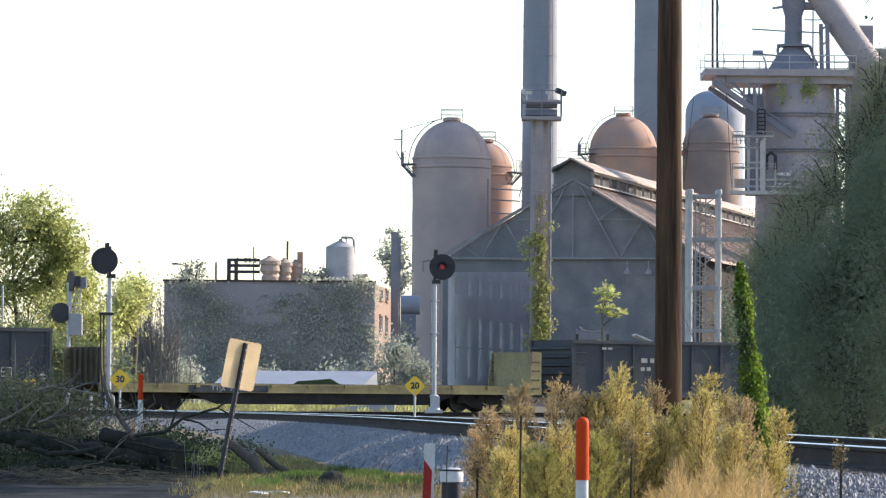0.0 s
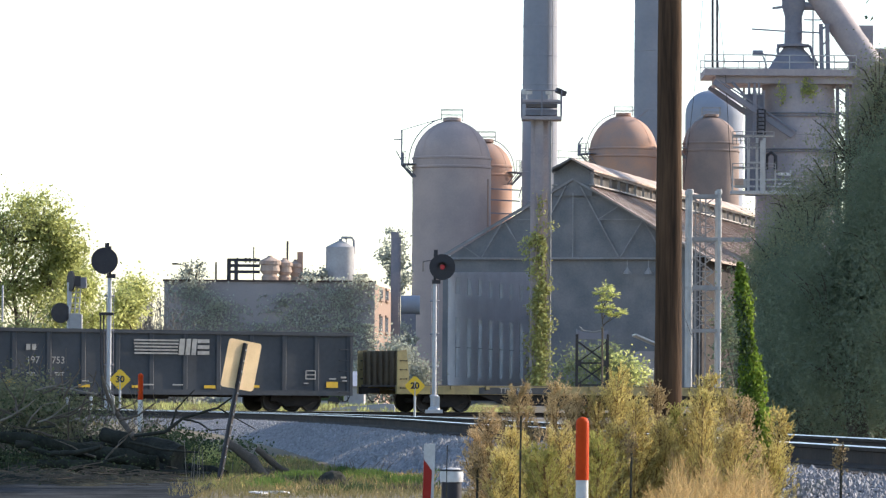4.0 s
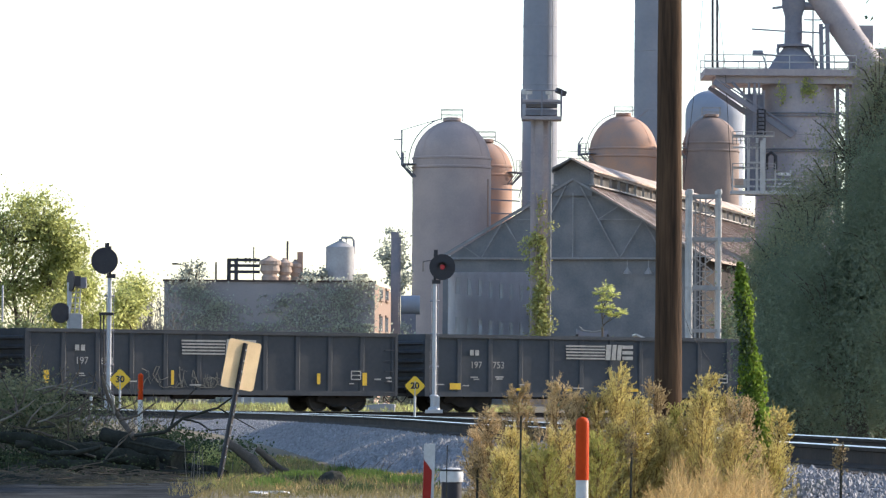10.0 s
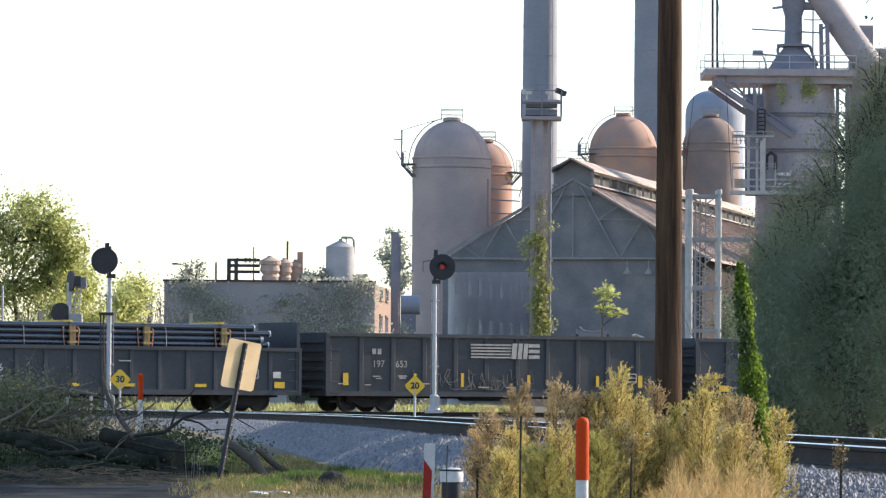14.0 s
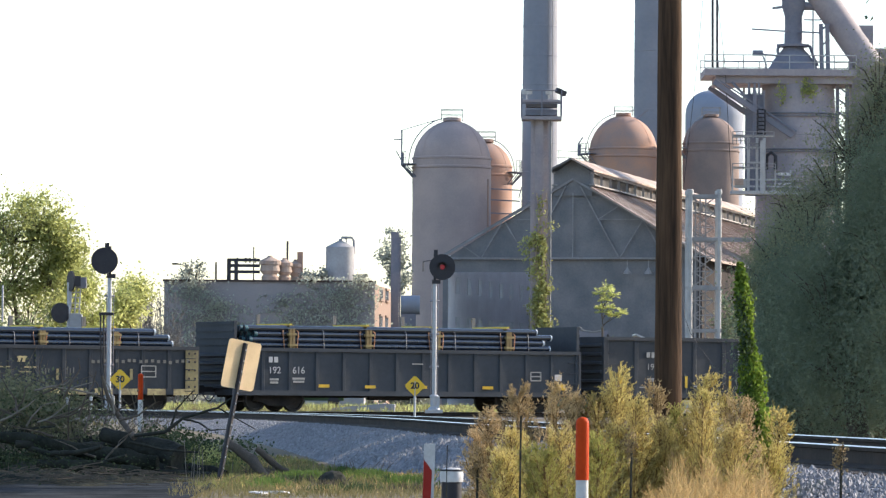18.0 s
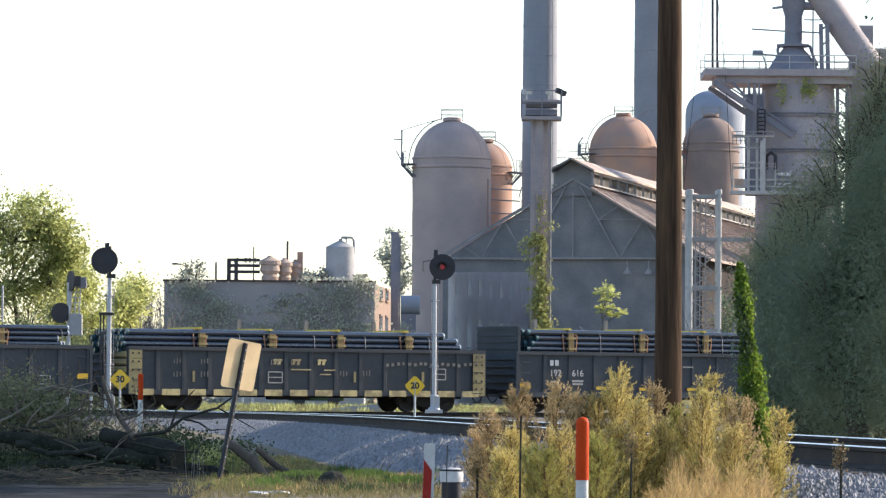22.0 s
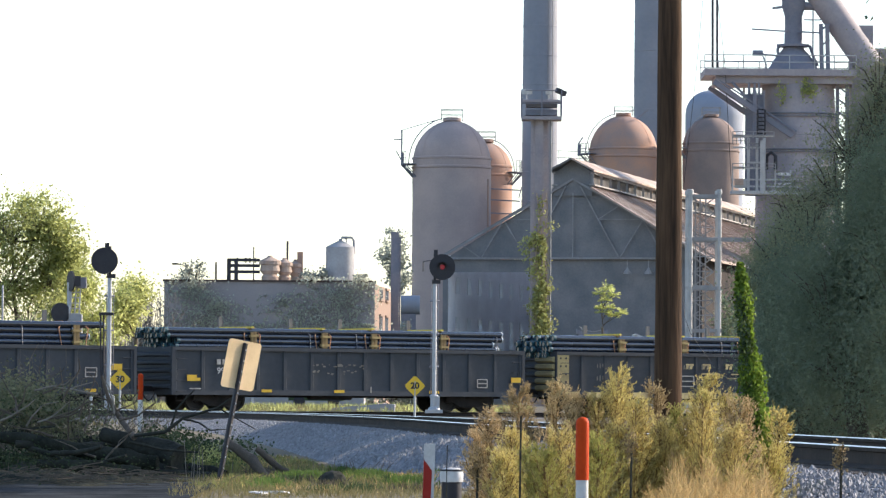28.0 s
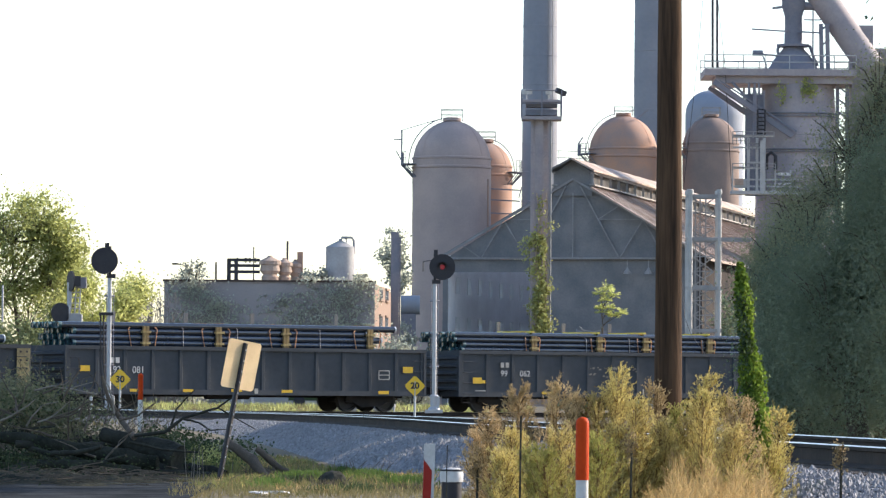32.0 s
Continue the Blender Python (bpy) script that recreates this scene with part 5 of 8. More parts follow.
for b in (14.9, 16.6):
    bm = bmesh.new()
    beam(bm, shed(-0.1, b, EAVE - 0.4), shed(-0.1, b, EAVE - 1.0), 0.06)
    c = shed(-0.1, b, EAVE - 1.5)
    lathe(bm, c, [(0.34, 0), (0.3, 0.12), (0.12, 0.35), (0.08, 0.5)], 14)
    part("bay_lamp", bm, "light_steel", t, "hanging bay lamp shade")



# ---- signals and signs ----
def signal(loc, mast_h, lit, label, disc_dx=0.0):
    t = thing("railway_signal", loc, label=label, category="railway signal", group="searchlight signals")
    bm = bmesh.new()
    tube(bm, (0, 0, 0.55), (0, 0, mast_h), 0.078, 0.072, 16)
    part("mast", bm, "galv", t, "silver painted mast")
    bm = bmesh.new()
    box(bm, (0, 0, 0.05), (0.62, 0.62, 0.12))
    lathe(bm, (0, 0, 0.1), [(0.22, 0), (0.2, 0.08), (0.13, 0.12), (0.13, 0.42), (0.16, 0.44), (0.16, 0.5), (0.09, 0.55)], 16)
    box(bm, (0.14, -0.02, 0.38), (0.12, 0.22, 0.4))
    part("base", bm, "galv", t)
    if not lit:
        for dx in (-0.31, -0.2):
            bm = bmesh.new()
            run(bm, [(dx + 0.14, 0.05, 0.1), (dx + 0.02, 0.05, mast_h * 0.35), (dx, 0.05, mast_h * 0.72)], 0.03)
            part("side_ladder", bm, "black", t, "dark ladder stile beside the mast")
        bm = bmesh.new()
        box(bm, (-0.1, 0, mast_h * 0.72), (0.5, 0.3, 0.1))
        part("step_bracket", bm, "black", t)
    bm = bmesh.new()
    run(bm, [(-0.12, 0.3, 0.2), (-0.12, 0.3, mast_h - 0.1)], 0.011)
    run(bm, [(0.12, 0.34, 0.2), (0.12, 0.34, mast_h - 0.1)], 0.011)
    for k in range(int(mast_h / 0.33)):
        run(bm, [(-0.12, 0.3, 0.4 + 0.33 * k), (0.12, 0.34, 0.4 + 0.33 * k)], 0.008)
    for k in (0.35, 0.6, 0.85):
        run(bm, [(-0.17, 0.0, mast_h * k), (0.17, 0.0, mast_h * k)], 0.03)
        run(bm, [(0, 0.05, mast_h * k), (0, 0.28, mast_h * k)], 0.02)
    part("ladder", bm, "steel_b", t)
    bm = bmesh.new()
    zc = mast_h + 0.5
    tube(bm, (disc_dx, -0.1, zc), (disc_dx, -0.14, zc), 0.46, 0.46, 48)
    part("target", bm, "black", t, "round black target")
    bm = bmesh.new()
    box(bm, (disc_dx, 0.1, zc), (0.34, 0.36, 0.44))
    box(bm, (-0.05 + disc_dx * 0.3, 0.05, zc + 0.3), (0.14, 0.14, 0.62))
    tube(bm, (0, 0, mast_h - 0.15), (0, 0.05, zc + 0.5), 0.05, seg=8)
    box(bm, (0.05, 0, mast_h - 0.02), (0.3, 0.16, 0.14))
    part("lamp_case", bm, "black", t)
    bm = bmesh.new()
    for a in range(-90, 91 if lit else -89, 18):
        b = a + 18
        if a < 90:
            q = [(disc_dx + 0.17 * math.sin(radians(k)), zc + 0.17 * math.cos(radians(k))) for k in (a, b)]
            prism(bm, [(q[0][0], -0.14, q[0][1]), (q[1][0], -0.14, q[1][1]), (q[1][0], -0.42, q[1][1]), (q[0][0], -0.42, q[0][1])], (0, 0, 0.012))
    if lit:
        part("hood", bm, "black", t)
    else:
        bm.free()
    bm = bmesh.new()
    tube(bm, (disc_dx, -0.14, zc), (disc_dx, -0.16, zc), 0.088, 0.088, 24)
    part("lens", bm, "red_lamp" if lit else "black", t, "glowing red lens" if lit else "dark lens")
    bm = bmesh.new()
    run(bm, [(-0.42, 0.1, zc - 0.15), (-0.42, 0.1, zc + 0.2), (0.0, 0.1, zc + 0.25)], 0.02)
    part("bracket", bm, "black", t)
    return t


signal((-0.28, 160.0, 1.039), 6.197 - 1.039 - 0.5, True, "searchlight signal showing red on a silver mast", -0.016 - -0.276)
signal((-11.423, 155.0, 0.978), 6.189 - 0.978 - 0.5, False, "dark searchlight signal on a silver mast", -11.627 - -11.452)


def speed_sign(loc, top, words, label):
    t = thing("speed_sign", loc, label=label, category="speed sign", group="diamond speed signs")
    bm = bmesh.new()
    tube(bm, (0, 0.03, -0.2), (0, 0.03, top - 0.2), 0.04, seg=10)
    part("post", bm, "galv", t)
    bm = bmesh.new()
    box(bm, (0, 0, top - 0.36), (0.53, 0.01, 0.53), ry=45)
    bmesh.ops.bevel(bm, geom=[e for e in bm.edges if abs((e.verts[0].co - e.verts[1].co).y) > 0.005], offset=0.04, segments=2, affect="EDGES")
    pl = part("plate", bm, "sign_yellow", t, "yellow diamond plate")
    ob = new("number", text_mesh(words, 0.3, "black", 0.002, 0.011))
    ob.parent = pl
    ob.matrix_local = pose(0, -0.01, top - 0.36, 90, 0, 0)
    return t


speed_sign((-0.941, 157, 1.103), 2.338 - 1.103, "20", "yellow diamond speed sign reading 20 on a steel post")
speed_sign((-10.824, 152, 1.164), 2.474 - 1.164, "30", "yellow diamond speed sign reading 30 on a steel post")

# second signal group, seen from behind
t = thing("railway_signal", (-15.298, 185.0, 0.95), label="signal mast with dark heads and a grey cabinet platform", category="railway signal")
bm = bmesh.new()
tube(bm, (0, 0, 0), (0, 0, 6.186 - 0.95), 0.08, seg=12)
part("mast", bm, "galv", t)
for dx, z, ax in ((0.1, 6.234 - 0.95, (-0.9, -0.43)), (-0.31, 4.93 - 0.95, (0.45, -0.9))):
    bm = bmesh.new()
    tube(bm, (dx - ax[0] * 0.03, -0.2 - ax[1] * 0.03, z), (dx + ax[0] * 0.03, -0.2 + ax[1] * 0.03, z), 0.42, seg=32)
    part("signal_target", bm, "black", t, "round black target")
    bm = bmesh.new()
    box(bm, (dx - ax[0] * 0.2, -0.2 - ax[1] * 0.2, z), (0.3, 0.34, 0.42), rz=math.degrees(math.atan2(ax[1], ax[0])))
    part("lamp_case", bm, "black", t)
bm = bmesh.new()
box(bm, (0.5, 0, 6.17 - 0.95), (0.42, 0.3, 0.44))
part("signal_plate", bm, "steel_b", t, "dark grey plate beside the target")
bm = bmesh.new()
z0, z1 = 4.9 - 0.95, 6.0 - 0.95
for dx in (0.06, 0.24, 0.42):
    beam(bm, (dx, 0, z0), (dx + 0.06, 0, z1), 0.05)
for k in range(6):
    beam(bm, (0.06, 0, z0 + (z1 - z0) * k / 5), (0.48, 0, z0 + (z1 - z0) * k / 5), 0.04)
part("ladder_cage", bm, "pale_steel", t)
bm = bmesh.new()
box(bm, (0.3, 0, z0 - 0.45), (0.5, 0.4, 0.85))
part("relay_box", bm, "tank", t, "grey relay cabinet")


def marker(loc, h, r, cut, label):
    """A dome-topped tubular cable marker."""
    t = thing("marker_post", loc, label=label, category="marker post", group="orange marker posts")
    bm = bmesh.new()
    lathe(bm, (0, 0, 0), [(r, -0.1), (r, h - cut)], 20)
    part("white_tube", bm, "white", t, "white lower tube")
    bm = bmesh.new()
    lathe(bm, (0, 0, h - cut), [(r * 1.06, 0), (r * 1.06, cut - r)] + [(r * 1.06 * math.cos(radians(a)), cut - r + r * math.sin(radians(a))) for a in range(15, 91, 15)], 20)
    part("orange_tube", bm, "orange", t, "orange upper tube")
    return t


marker((0.746, 24.0, 0.2), 1.5 - 0.2, 0.0335, 1.5 - 1.165, "orange-topped white cable marker post")
marker((-4.666, 70.0, 0.964), 1.935 - 0.964, 0.039, 1.935 - 1.524, "orange-topped white cable marker post by the dead wood")

# pale stakes by the far track, and a concrete slab behind the train
for x, y, z, h in ((-12.81, 165.0, 1.0, 0.56), (-12.17, 165.0, 1.0, 0.5), (-10.37, 235.0, 0.93, 0.68), (-9.84, 235.0, 0.93, 0.72)):
    t = thing("stake", (x, y, z), label="short pale marker stake beside the track", category="stake", group="pale stakes")
    bm = bmesh.new()
    box(bm, (0, 0, h / 2 - 0.05), (0.12, 0.08, h + 0.1))
    bmesh.ops.bevel(bm, geom=bm.edges[:], offset=0.012, segments=1)
    part("stake_body", bm, "white", t)
    bm = bmesh.new()
    box(bm, (0, -0.045, h * 0.8), (0.09, 0.012, 0.08))
    part("reflector", bm, "galv", t)
bm = bmesh.new()
prism(bm, [(-1.4, -2, -0.15), (1.4, -2, -0.15), (1.4, -2, 0.3), (0.9, -2, 0.34), (-1.4, -2, 0.12)], (0, 4, 0))
bmesh.ops.bevel(bm, geom=bm.edges[:], offset=0.02, segments=1)
t = solid("concrete_slab", bm, "tank", "low grey wedge of broken concrete slab", "concrete slab")
t.location = (-3.5, 203.0, 0.95)

# leaning street sign seen from the back
a, b = V((-2.512, 50, 0.354)), V((-2.178, 50, 2.18))
d = (b - a).normalized()
t = thing("road_sign", m=Matrix.Translation(a - d * 0.5), label="leaning road sign seen from its bare metal back", category="road sign")
side = V((d.z, 0, -d.x)).normalized()
turn = Matrix.Rotation(radians(50), 3, d)
nx = turn @ side
ny = d.cross(nx)
length = (b - a).length + 0.5
bm = bmesh.new()
for q0, q1 in (((-0.03, 0.0), (-0.012, -0.035)), ((-0.012, -0.035), (0.012, -0.035)), ((0.012, -0.035), (0.03, 0.0))):
    p0, p1 = side * q0[0] + V((0, q0[1], 0)), side * q1[0] + V((0, q1[1], 0))
    prism(bm, [p0, p1, p1 + d * length, p0 + d * length], (0, 0.006, 0))
post = part("u_channel_post", bm, "black", t, "dark punched U-channel post")
for k in range(28):
    bm = bmesh.new()
    c = d * (0.6 + 0.06 * k * 2) + side * 0.022
    if c.z > length * 0.97:
        bm.free()
        continue
    box(bm, c + V((0, -0.022, 0)), (0.012, 0.012, 0.02))
    part("bolt_hole", bm, "galv", post)
bm = bmesh.new()
W2, H2, R2 = 0.27, 0.27, 0.04
out = []
for cx, cz, a0 in ((1, 1, 0), (-1, 1, 90), (-1, -1, 180), (1, -1, 270)):
    for k in range(0, 91, 30):
        out.append((cx * (W2 - R2) + R2 * math.cos(radians(a0 + k)), cz * (H2 - R2) + R2 * math.sin(radians(a0 + k))))
cen = d * (length - 0.245) + V((0, 0.012, 0))
prism(bm, [cen + nx * u + d * v for u, v in out], ny * -0.004 if ny.y < 0 else ny * 0.004)
part("sign_plate", bm, "sign_back", t, "pale bare aluminium back")

# utility pole
t = thing("utility_pole", (1.699, 34.0, 0.55), label="brown creosoted wooden utility pole with a loose wire", category="utility pole")
bm = bmesh.new()
rows_ = [(0.111 - 0.002 * k + 0.0015 * math.sin(k * 2.1), -0.3 + k * 0.4) for k in range(28)]
lathe(bm, (0, 0, 0), rows_, 28)
part("shaft", bm, "pole", t)
bm = bmesh.new()
pts = [V((1.901, 35.9, 2.524)), V((1.915, 35.8, 2.253)), V((1.965, 35.8, 2.119)), V((2.046, 35.8, 2.003)), V((2.122, 35.8, 1.896))]
run(bm, [p - V(t.location) for p in pts], 0.0022, 5)
part("loose_wire", bm, "black", t, "frayed hanging wire end")



# ---- brick building with roof plant ----
t = thing("brick_building", label="flat-roofed brown brick works building overgrown with creepers", category="building")
bx0, bx1, by0 = -20.343, -4.957, 330.0
bt = 10.036
bm = bmesh.new()
box(bm, ((bx0 + bx1) / 2, by0 + 7, (bt + 0.3) / 2), (bx1 - bx0, 14, bt - 0.3))
part("wall", bm, "brick", t)
bm = bmesh.new()
prism(bm, [(bx1 - 0.02, by0 + 0.03, 0.3), (bx1 + 1.0, by0 + 14, 0.3), (bx1 + 1.0, by0 + 14, bt - 0.5), (bx1 - 0.02, by0 + 0.03, bt - 0.2)], (0.02, 0, 0))
part("side_wall", bm, "brick_lit", t, "sunlit orange brick side wall")
bm = bmesh.new()
box(bm, ((bx0 + bx1) / 2, by0 - 0.03, bt - 0.05), (bx1 - bx0 + 0.2, 0.2, 0.14))
part("cornice", bm, "roof_edge", t, "dark brown cornice")
for a, z0, z1 in ((5.2, 8.749, 9.636), (10.2, 8.75, 9.638), (5.0, 6.341, 7.608), (10.0, 6.342, 7.609)):
    bm = bmesh.new()
    x = bx1 + 1.0 * a / 14
    box(bm, (x - 0.1, by0 + a, (z0 + z1) / 2), (0.3, 2.2, z1 - z0), rz=-5)
    wn = part("window", bm, "glass", t, "dark dusty window")
    bm = bmesh.new()
    for dz in (z0, z1):
        box(bm, (x + 0.06, by0 + a, dz), (0.2, 2.5, 0.16), rz=-5)
    part("window_frame", bm, "brick_lit", wn)
for k in range(7):
    bm = bmesh.new()
    x = bx0 + 1.3 + k * (bx1 - bx0 - 2.6) / 6
    box(bm, (x, by0 - 0.01, 3.4), (0.95, 0.06, 1.7))
    wn = part("window", bm, "pane", t, "grey dusty window")
    bm = bmesh.new()
    box(bm, (x, by0 - 0.06, 2.5), (1.15, 0.16, 0.12))
    part("window_sill", bm, "brick", wn)
rng = np.random.default_rng(31)
for k, (u, wd, hh, n) in enumerate(((330, 70, 7.4, 3400), (385, 60, 5.8, 3000), (450, 60, 4.4, 2400), (515, 60, 6.6, 3400), (575, 70, 7.8, 4600), (630, 60, 7.6, 4200), (664, 25, 4.4, 1100))):
    cx = (u - 784) / 8000 * 330 - 0.1
    n = int(n * 0.34)
    zz = 0.9 + (hh + 1.6) * rng.random(n) ** 0.8
    xx = cx + rng.normal(size=n) * wd / 24 * 0.58 * (1.25 - 0.55 * zz / (hh + 2)) + 0.5 * np.sin(zz * 1.7 + k)
    keep = (xx > bx0 - 0.5) & (xx < bx1 + 0.6)
    p = np.stack([xx, 329.75 + rng.normal(size=n) * 0.12 - 0.4 * (6 - zz) / 6, zz], 1)[keep]
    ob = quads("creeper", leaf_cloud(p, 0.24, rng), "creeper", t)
    tagged(ob, "green creeper paled for haze")
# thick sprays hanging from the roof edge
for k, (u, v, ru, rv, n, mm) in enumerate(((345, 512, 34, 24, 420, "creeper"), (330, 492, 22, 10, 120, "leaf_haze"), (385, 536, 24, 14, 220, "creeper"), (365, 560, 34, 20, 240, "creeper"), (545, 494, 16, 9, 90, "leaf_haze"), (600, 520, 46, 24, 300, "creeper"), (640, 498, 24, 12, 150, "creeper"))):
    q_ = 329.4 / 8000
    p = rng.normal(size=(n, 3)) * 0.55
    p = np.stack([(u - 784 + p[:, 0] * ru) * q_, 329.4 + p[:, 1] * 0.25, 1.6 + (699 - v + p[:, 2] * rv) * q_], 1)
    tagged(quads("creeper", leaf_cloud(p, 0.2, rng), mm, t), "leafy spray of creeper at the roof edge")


def roof_item(name, u, label, category):
    return thing(name, ((u - 784) / 8000 * 334, 334.0, bt), label=label, category=category)


K = 334 / 8000.0
t = roof_item("pipe_rack", 430, "dark steel pipe rack on the flat roof", "pipe rack")
bm = bmesh.new()
for v in (457, 467, 478):
    beam(bm, (-27 * K, 0, (495 - v) * K), (30 * K, 0, (495 - v) * K), 0.22)
for u in (-25, -12):
    beam(bm, (u * K, 0, 0), (u * K, 0, 40 * K), 0.26)
    beam(bm, (u * K, 1.2, 0), (u * K, 1.2, 40 * K), 0.2)
for u in (-10, 5, 12, 22):
    beam(bm, (u * K, 0, 33 * K), (u * K, 0, 42 * K), 0.12)
part("frame", bm, "black", t)
for i, (u, r, top) in enumerate(((478, 19, 447), (503, 14, 450), (522, 13, 452))):
    t = roof_item("hopper", u, "tan steel roof hopper with a conical skirt", "hopper")
    bm = bmesh.new()
    h = (495 - top) * K
    lathe(bm, (0, i * 0.8, -0.2), [(r * 0.75 * K, 0), (r * 0.8 * K, h * 0.28), (r * 0.62 * K, h * 0.36), (r * 0.95 * K, h * 0.5), (r * 0.85 * K, h * 0.72), (r * 1.02 * K, h * 0.74), (r * 1.02 * K, h * 0.86), (r * 0.3 * K, h * 1.0), (0.15, h * 1.06)], 16, False)
    part("body", bm, "hopper", t)
t = roof_item("chimney", 530, "short dark roof chimney", "chimney")
bm = bmesh.new()
box(bm, (0, 1.5, 27 * K), (10 * K, 0.4, 54 * K))
part("flue", bm, "stove_o", t)
for u, v in ((447, 432), (507, 421), (380, 460)):
    t = roof_item("roof_post", u, "thin dark pipe post on the roof", "post")
    bm = bmesh.new()
    tube(bm, (0, 2, 0), (0, 2, (495 - v) * K), 0.08 if u != 447 else 0.05, seg=6)
    part("pipe", bm, "black", t)
t = roof_item("street_lamp", 320, "slim lamp arm above the roof", "lamp")
bm = bmesh.new()
run(bm, [(8 * K, 1, 0), (8 * K, 1, 28 * K), (-10 * K, 1, 31 * K)], 0.05)
box(bm, (-11 * K, 1, 31 * K), (0.5, 0.2, 0.12))
part("arm", bm, "black", t)
t = roof_item("roof_tank", 602, "grey cylindrical roof tank with conical cap", "tank")
bm = bmesh.new()
lathe(bm, (0, 0, -0.1), [(25.5 * K, 0), (25.5 * K, 64 * K), (23 * K, 66 * K), (3 * K, 76 * K), (2.5 * K, 79 * K)], 32)
part("shell", bm, "tank", t)
bm = bmesh.new()
run(bm, [(2 * K, 0, 74 * K), (3 * K, 0, 79 * K), (20 * K, 0, 79 * K), (24 * K, 0, 74 * K), (25 * K, 0, 50 * K)], 0.1, 8)
run(bm, [(10 * K, 0, 79 * K), (11 * K, 0, 70 * K)], 0.05, 6)
part("vent_pipe", bm, "tank", t)
for i, (u, v, r) in enumerate(((345, 478, 24), (546, 487, 14), (572, 484, 10), (638, 490, 10), (330, 486, 14))):
    cx = (u - 784) * K
    t = thing("shrub", (cx, 333.0, bt), label="sparse shrub growing from the roof edge", category="shrub", group="roof shrubs")
    rr = np.random.default_rng(60 + i)
    p, c = clumps(rr, (0, 0, (495 - v) * K), (r * K, 0.6, r * K * 0.7), 16, 14, 0.16)
    bm = bmesh.new()
    for q in c:
        tube(bm, (0, 0, -0.05), q, 0.03, 0.012, 4)
    part("stem", bm, "bark", t)
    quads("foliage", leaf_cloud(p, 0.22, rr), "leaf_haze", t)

# dark mast and the tree behind it
t = thing("steel_column", (-3.66, 345.0, 0.7), label="lone dark steel column beside the brick building", category="column")
bm = bmesh.new()
box(bm, (0, 0, (14.168 - 0.7) / 2), (0.62, 0.5, 14.168 - 0.7))
box(bm, (0.38, 0, (14.168 - 1.0) / 2), (0.12, 0.3, 14.168 - 1.2))
part("shaft", bm, "steel_b", t)
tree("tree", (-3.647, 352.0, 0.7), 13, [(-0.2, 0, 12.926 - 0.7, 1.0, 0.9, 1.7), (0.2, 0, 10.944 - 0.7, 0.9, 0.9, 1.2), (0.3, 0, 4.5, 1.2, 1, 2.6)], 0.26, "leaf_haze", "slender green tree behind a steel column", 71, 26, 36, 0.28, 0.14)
t = thing("tank", (-2.996, 356.0, 0.7), label="pale blue horizontal tank on a stand", category="tank")
bm = bmesh.new()
tube(bm, (-0.3, 0, 8.83 - 0.7), (1.2, 0, 8.83 - 0.7), 0.75, seg=24)
part("shell", bm, "dome_blue", t)
bm = bmesh.new()
box(bm, (0.3, 0, (8.117 - 0.7) / 2), (1.2, 1.0, 8.117 - 0.7))
part("stand", bm, "steel_b", t)

# low white shed and the covered machine before it
t = thing("low_shed", label="long low shed with a pale blue-grey metal roof", category="shed")
x0, x1, y0 = -13.042, -4.334, 262.0
zr, ze = 3.073, 2.19
bm = bmesh.new()
prism(bm, [(x0 - 0.3, y0, ze), (x0 + 0.5, y0 + 3.5, zr), (x0 + 0.5, y0 + 7, ze), (x0 - 0.3, y0 + 7, ze - 0.1)], (x1 - x0, 0, 0))
part("roof", bm, "dome_blue", t, "pale blue-grey corrugated metal roof")
bm = bmesh.new()
box(bm, ((x0 + x1) / 2 + 0.1, y0 + 3.5, (ze + 0.8) / 2), (x1 - x0 - 0.6, 6.4, ze - 0.8))
part("wall", bm, "tank", t)
t = thing("pickup_truck", (-6.942, 250.0, 0.95), label="dark green pickup truck parked by the low shed", category="pickup truck")
bm = bmesh.new()
prism(bm, [(-1.55, 0, 0.4), (1.5, 0, 0.4), (1.5, 0, 1.22), (1.1, 0, 1.42), (0.75, 0, 1.62), (-0.35, 0, 1.52), (-1.05, 0, 1.48), (-1.5, 0, 1.15)], (0, 1.7, 0))
bmesh.ops.bevel(bm, geom=bm.edges[:], offset=0.06, segments=2)
part("body", bm, "leaf_dark", t)
bm = bmesh.new()
prism(bm, [(-0.6, -0.01, 0.85), (0.45, -0.01, 0.88), (0.3, -0.01, 1.15), (-0.55, -0.01, 1.12)], (0, 0.02, 0))
part("side_window", bm, "glass", t)
for wx in (-0.95, 0.95):
    bm = bmesh.new()
    tube(bm, (wx, -0.02, 0.32), (wx, 0.22, 0.32), 0.33, seg=20)
    part("wheel", bm, "black", t)

# ---- tank trestle with the young tree ----
t = thing("tank_trestle", (7.75, 236.0, 0.9), label="dark steel trough on a stand with cross-braced legs", category="tank stand")
q = 236 / 8000.0
hz = 4.78 - 0.9
for sx in (-24, 30):
    for dy in (0, 1.2):
        bm = bmesh.new()
        beam(bm, (sx * q, dy, 0), (sx * q, dy, hz + 0.15), 0.11)
        part("leg", bm, "dark_sheet", t)
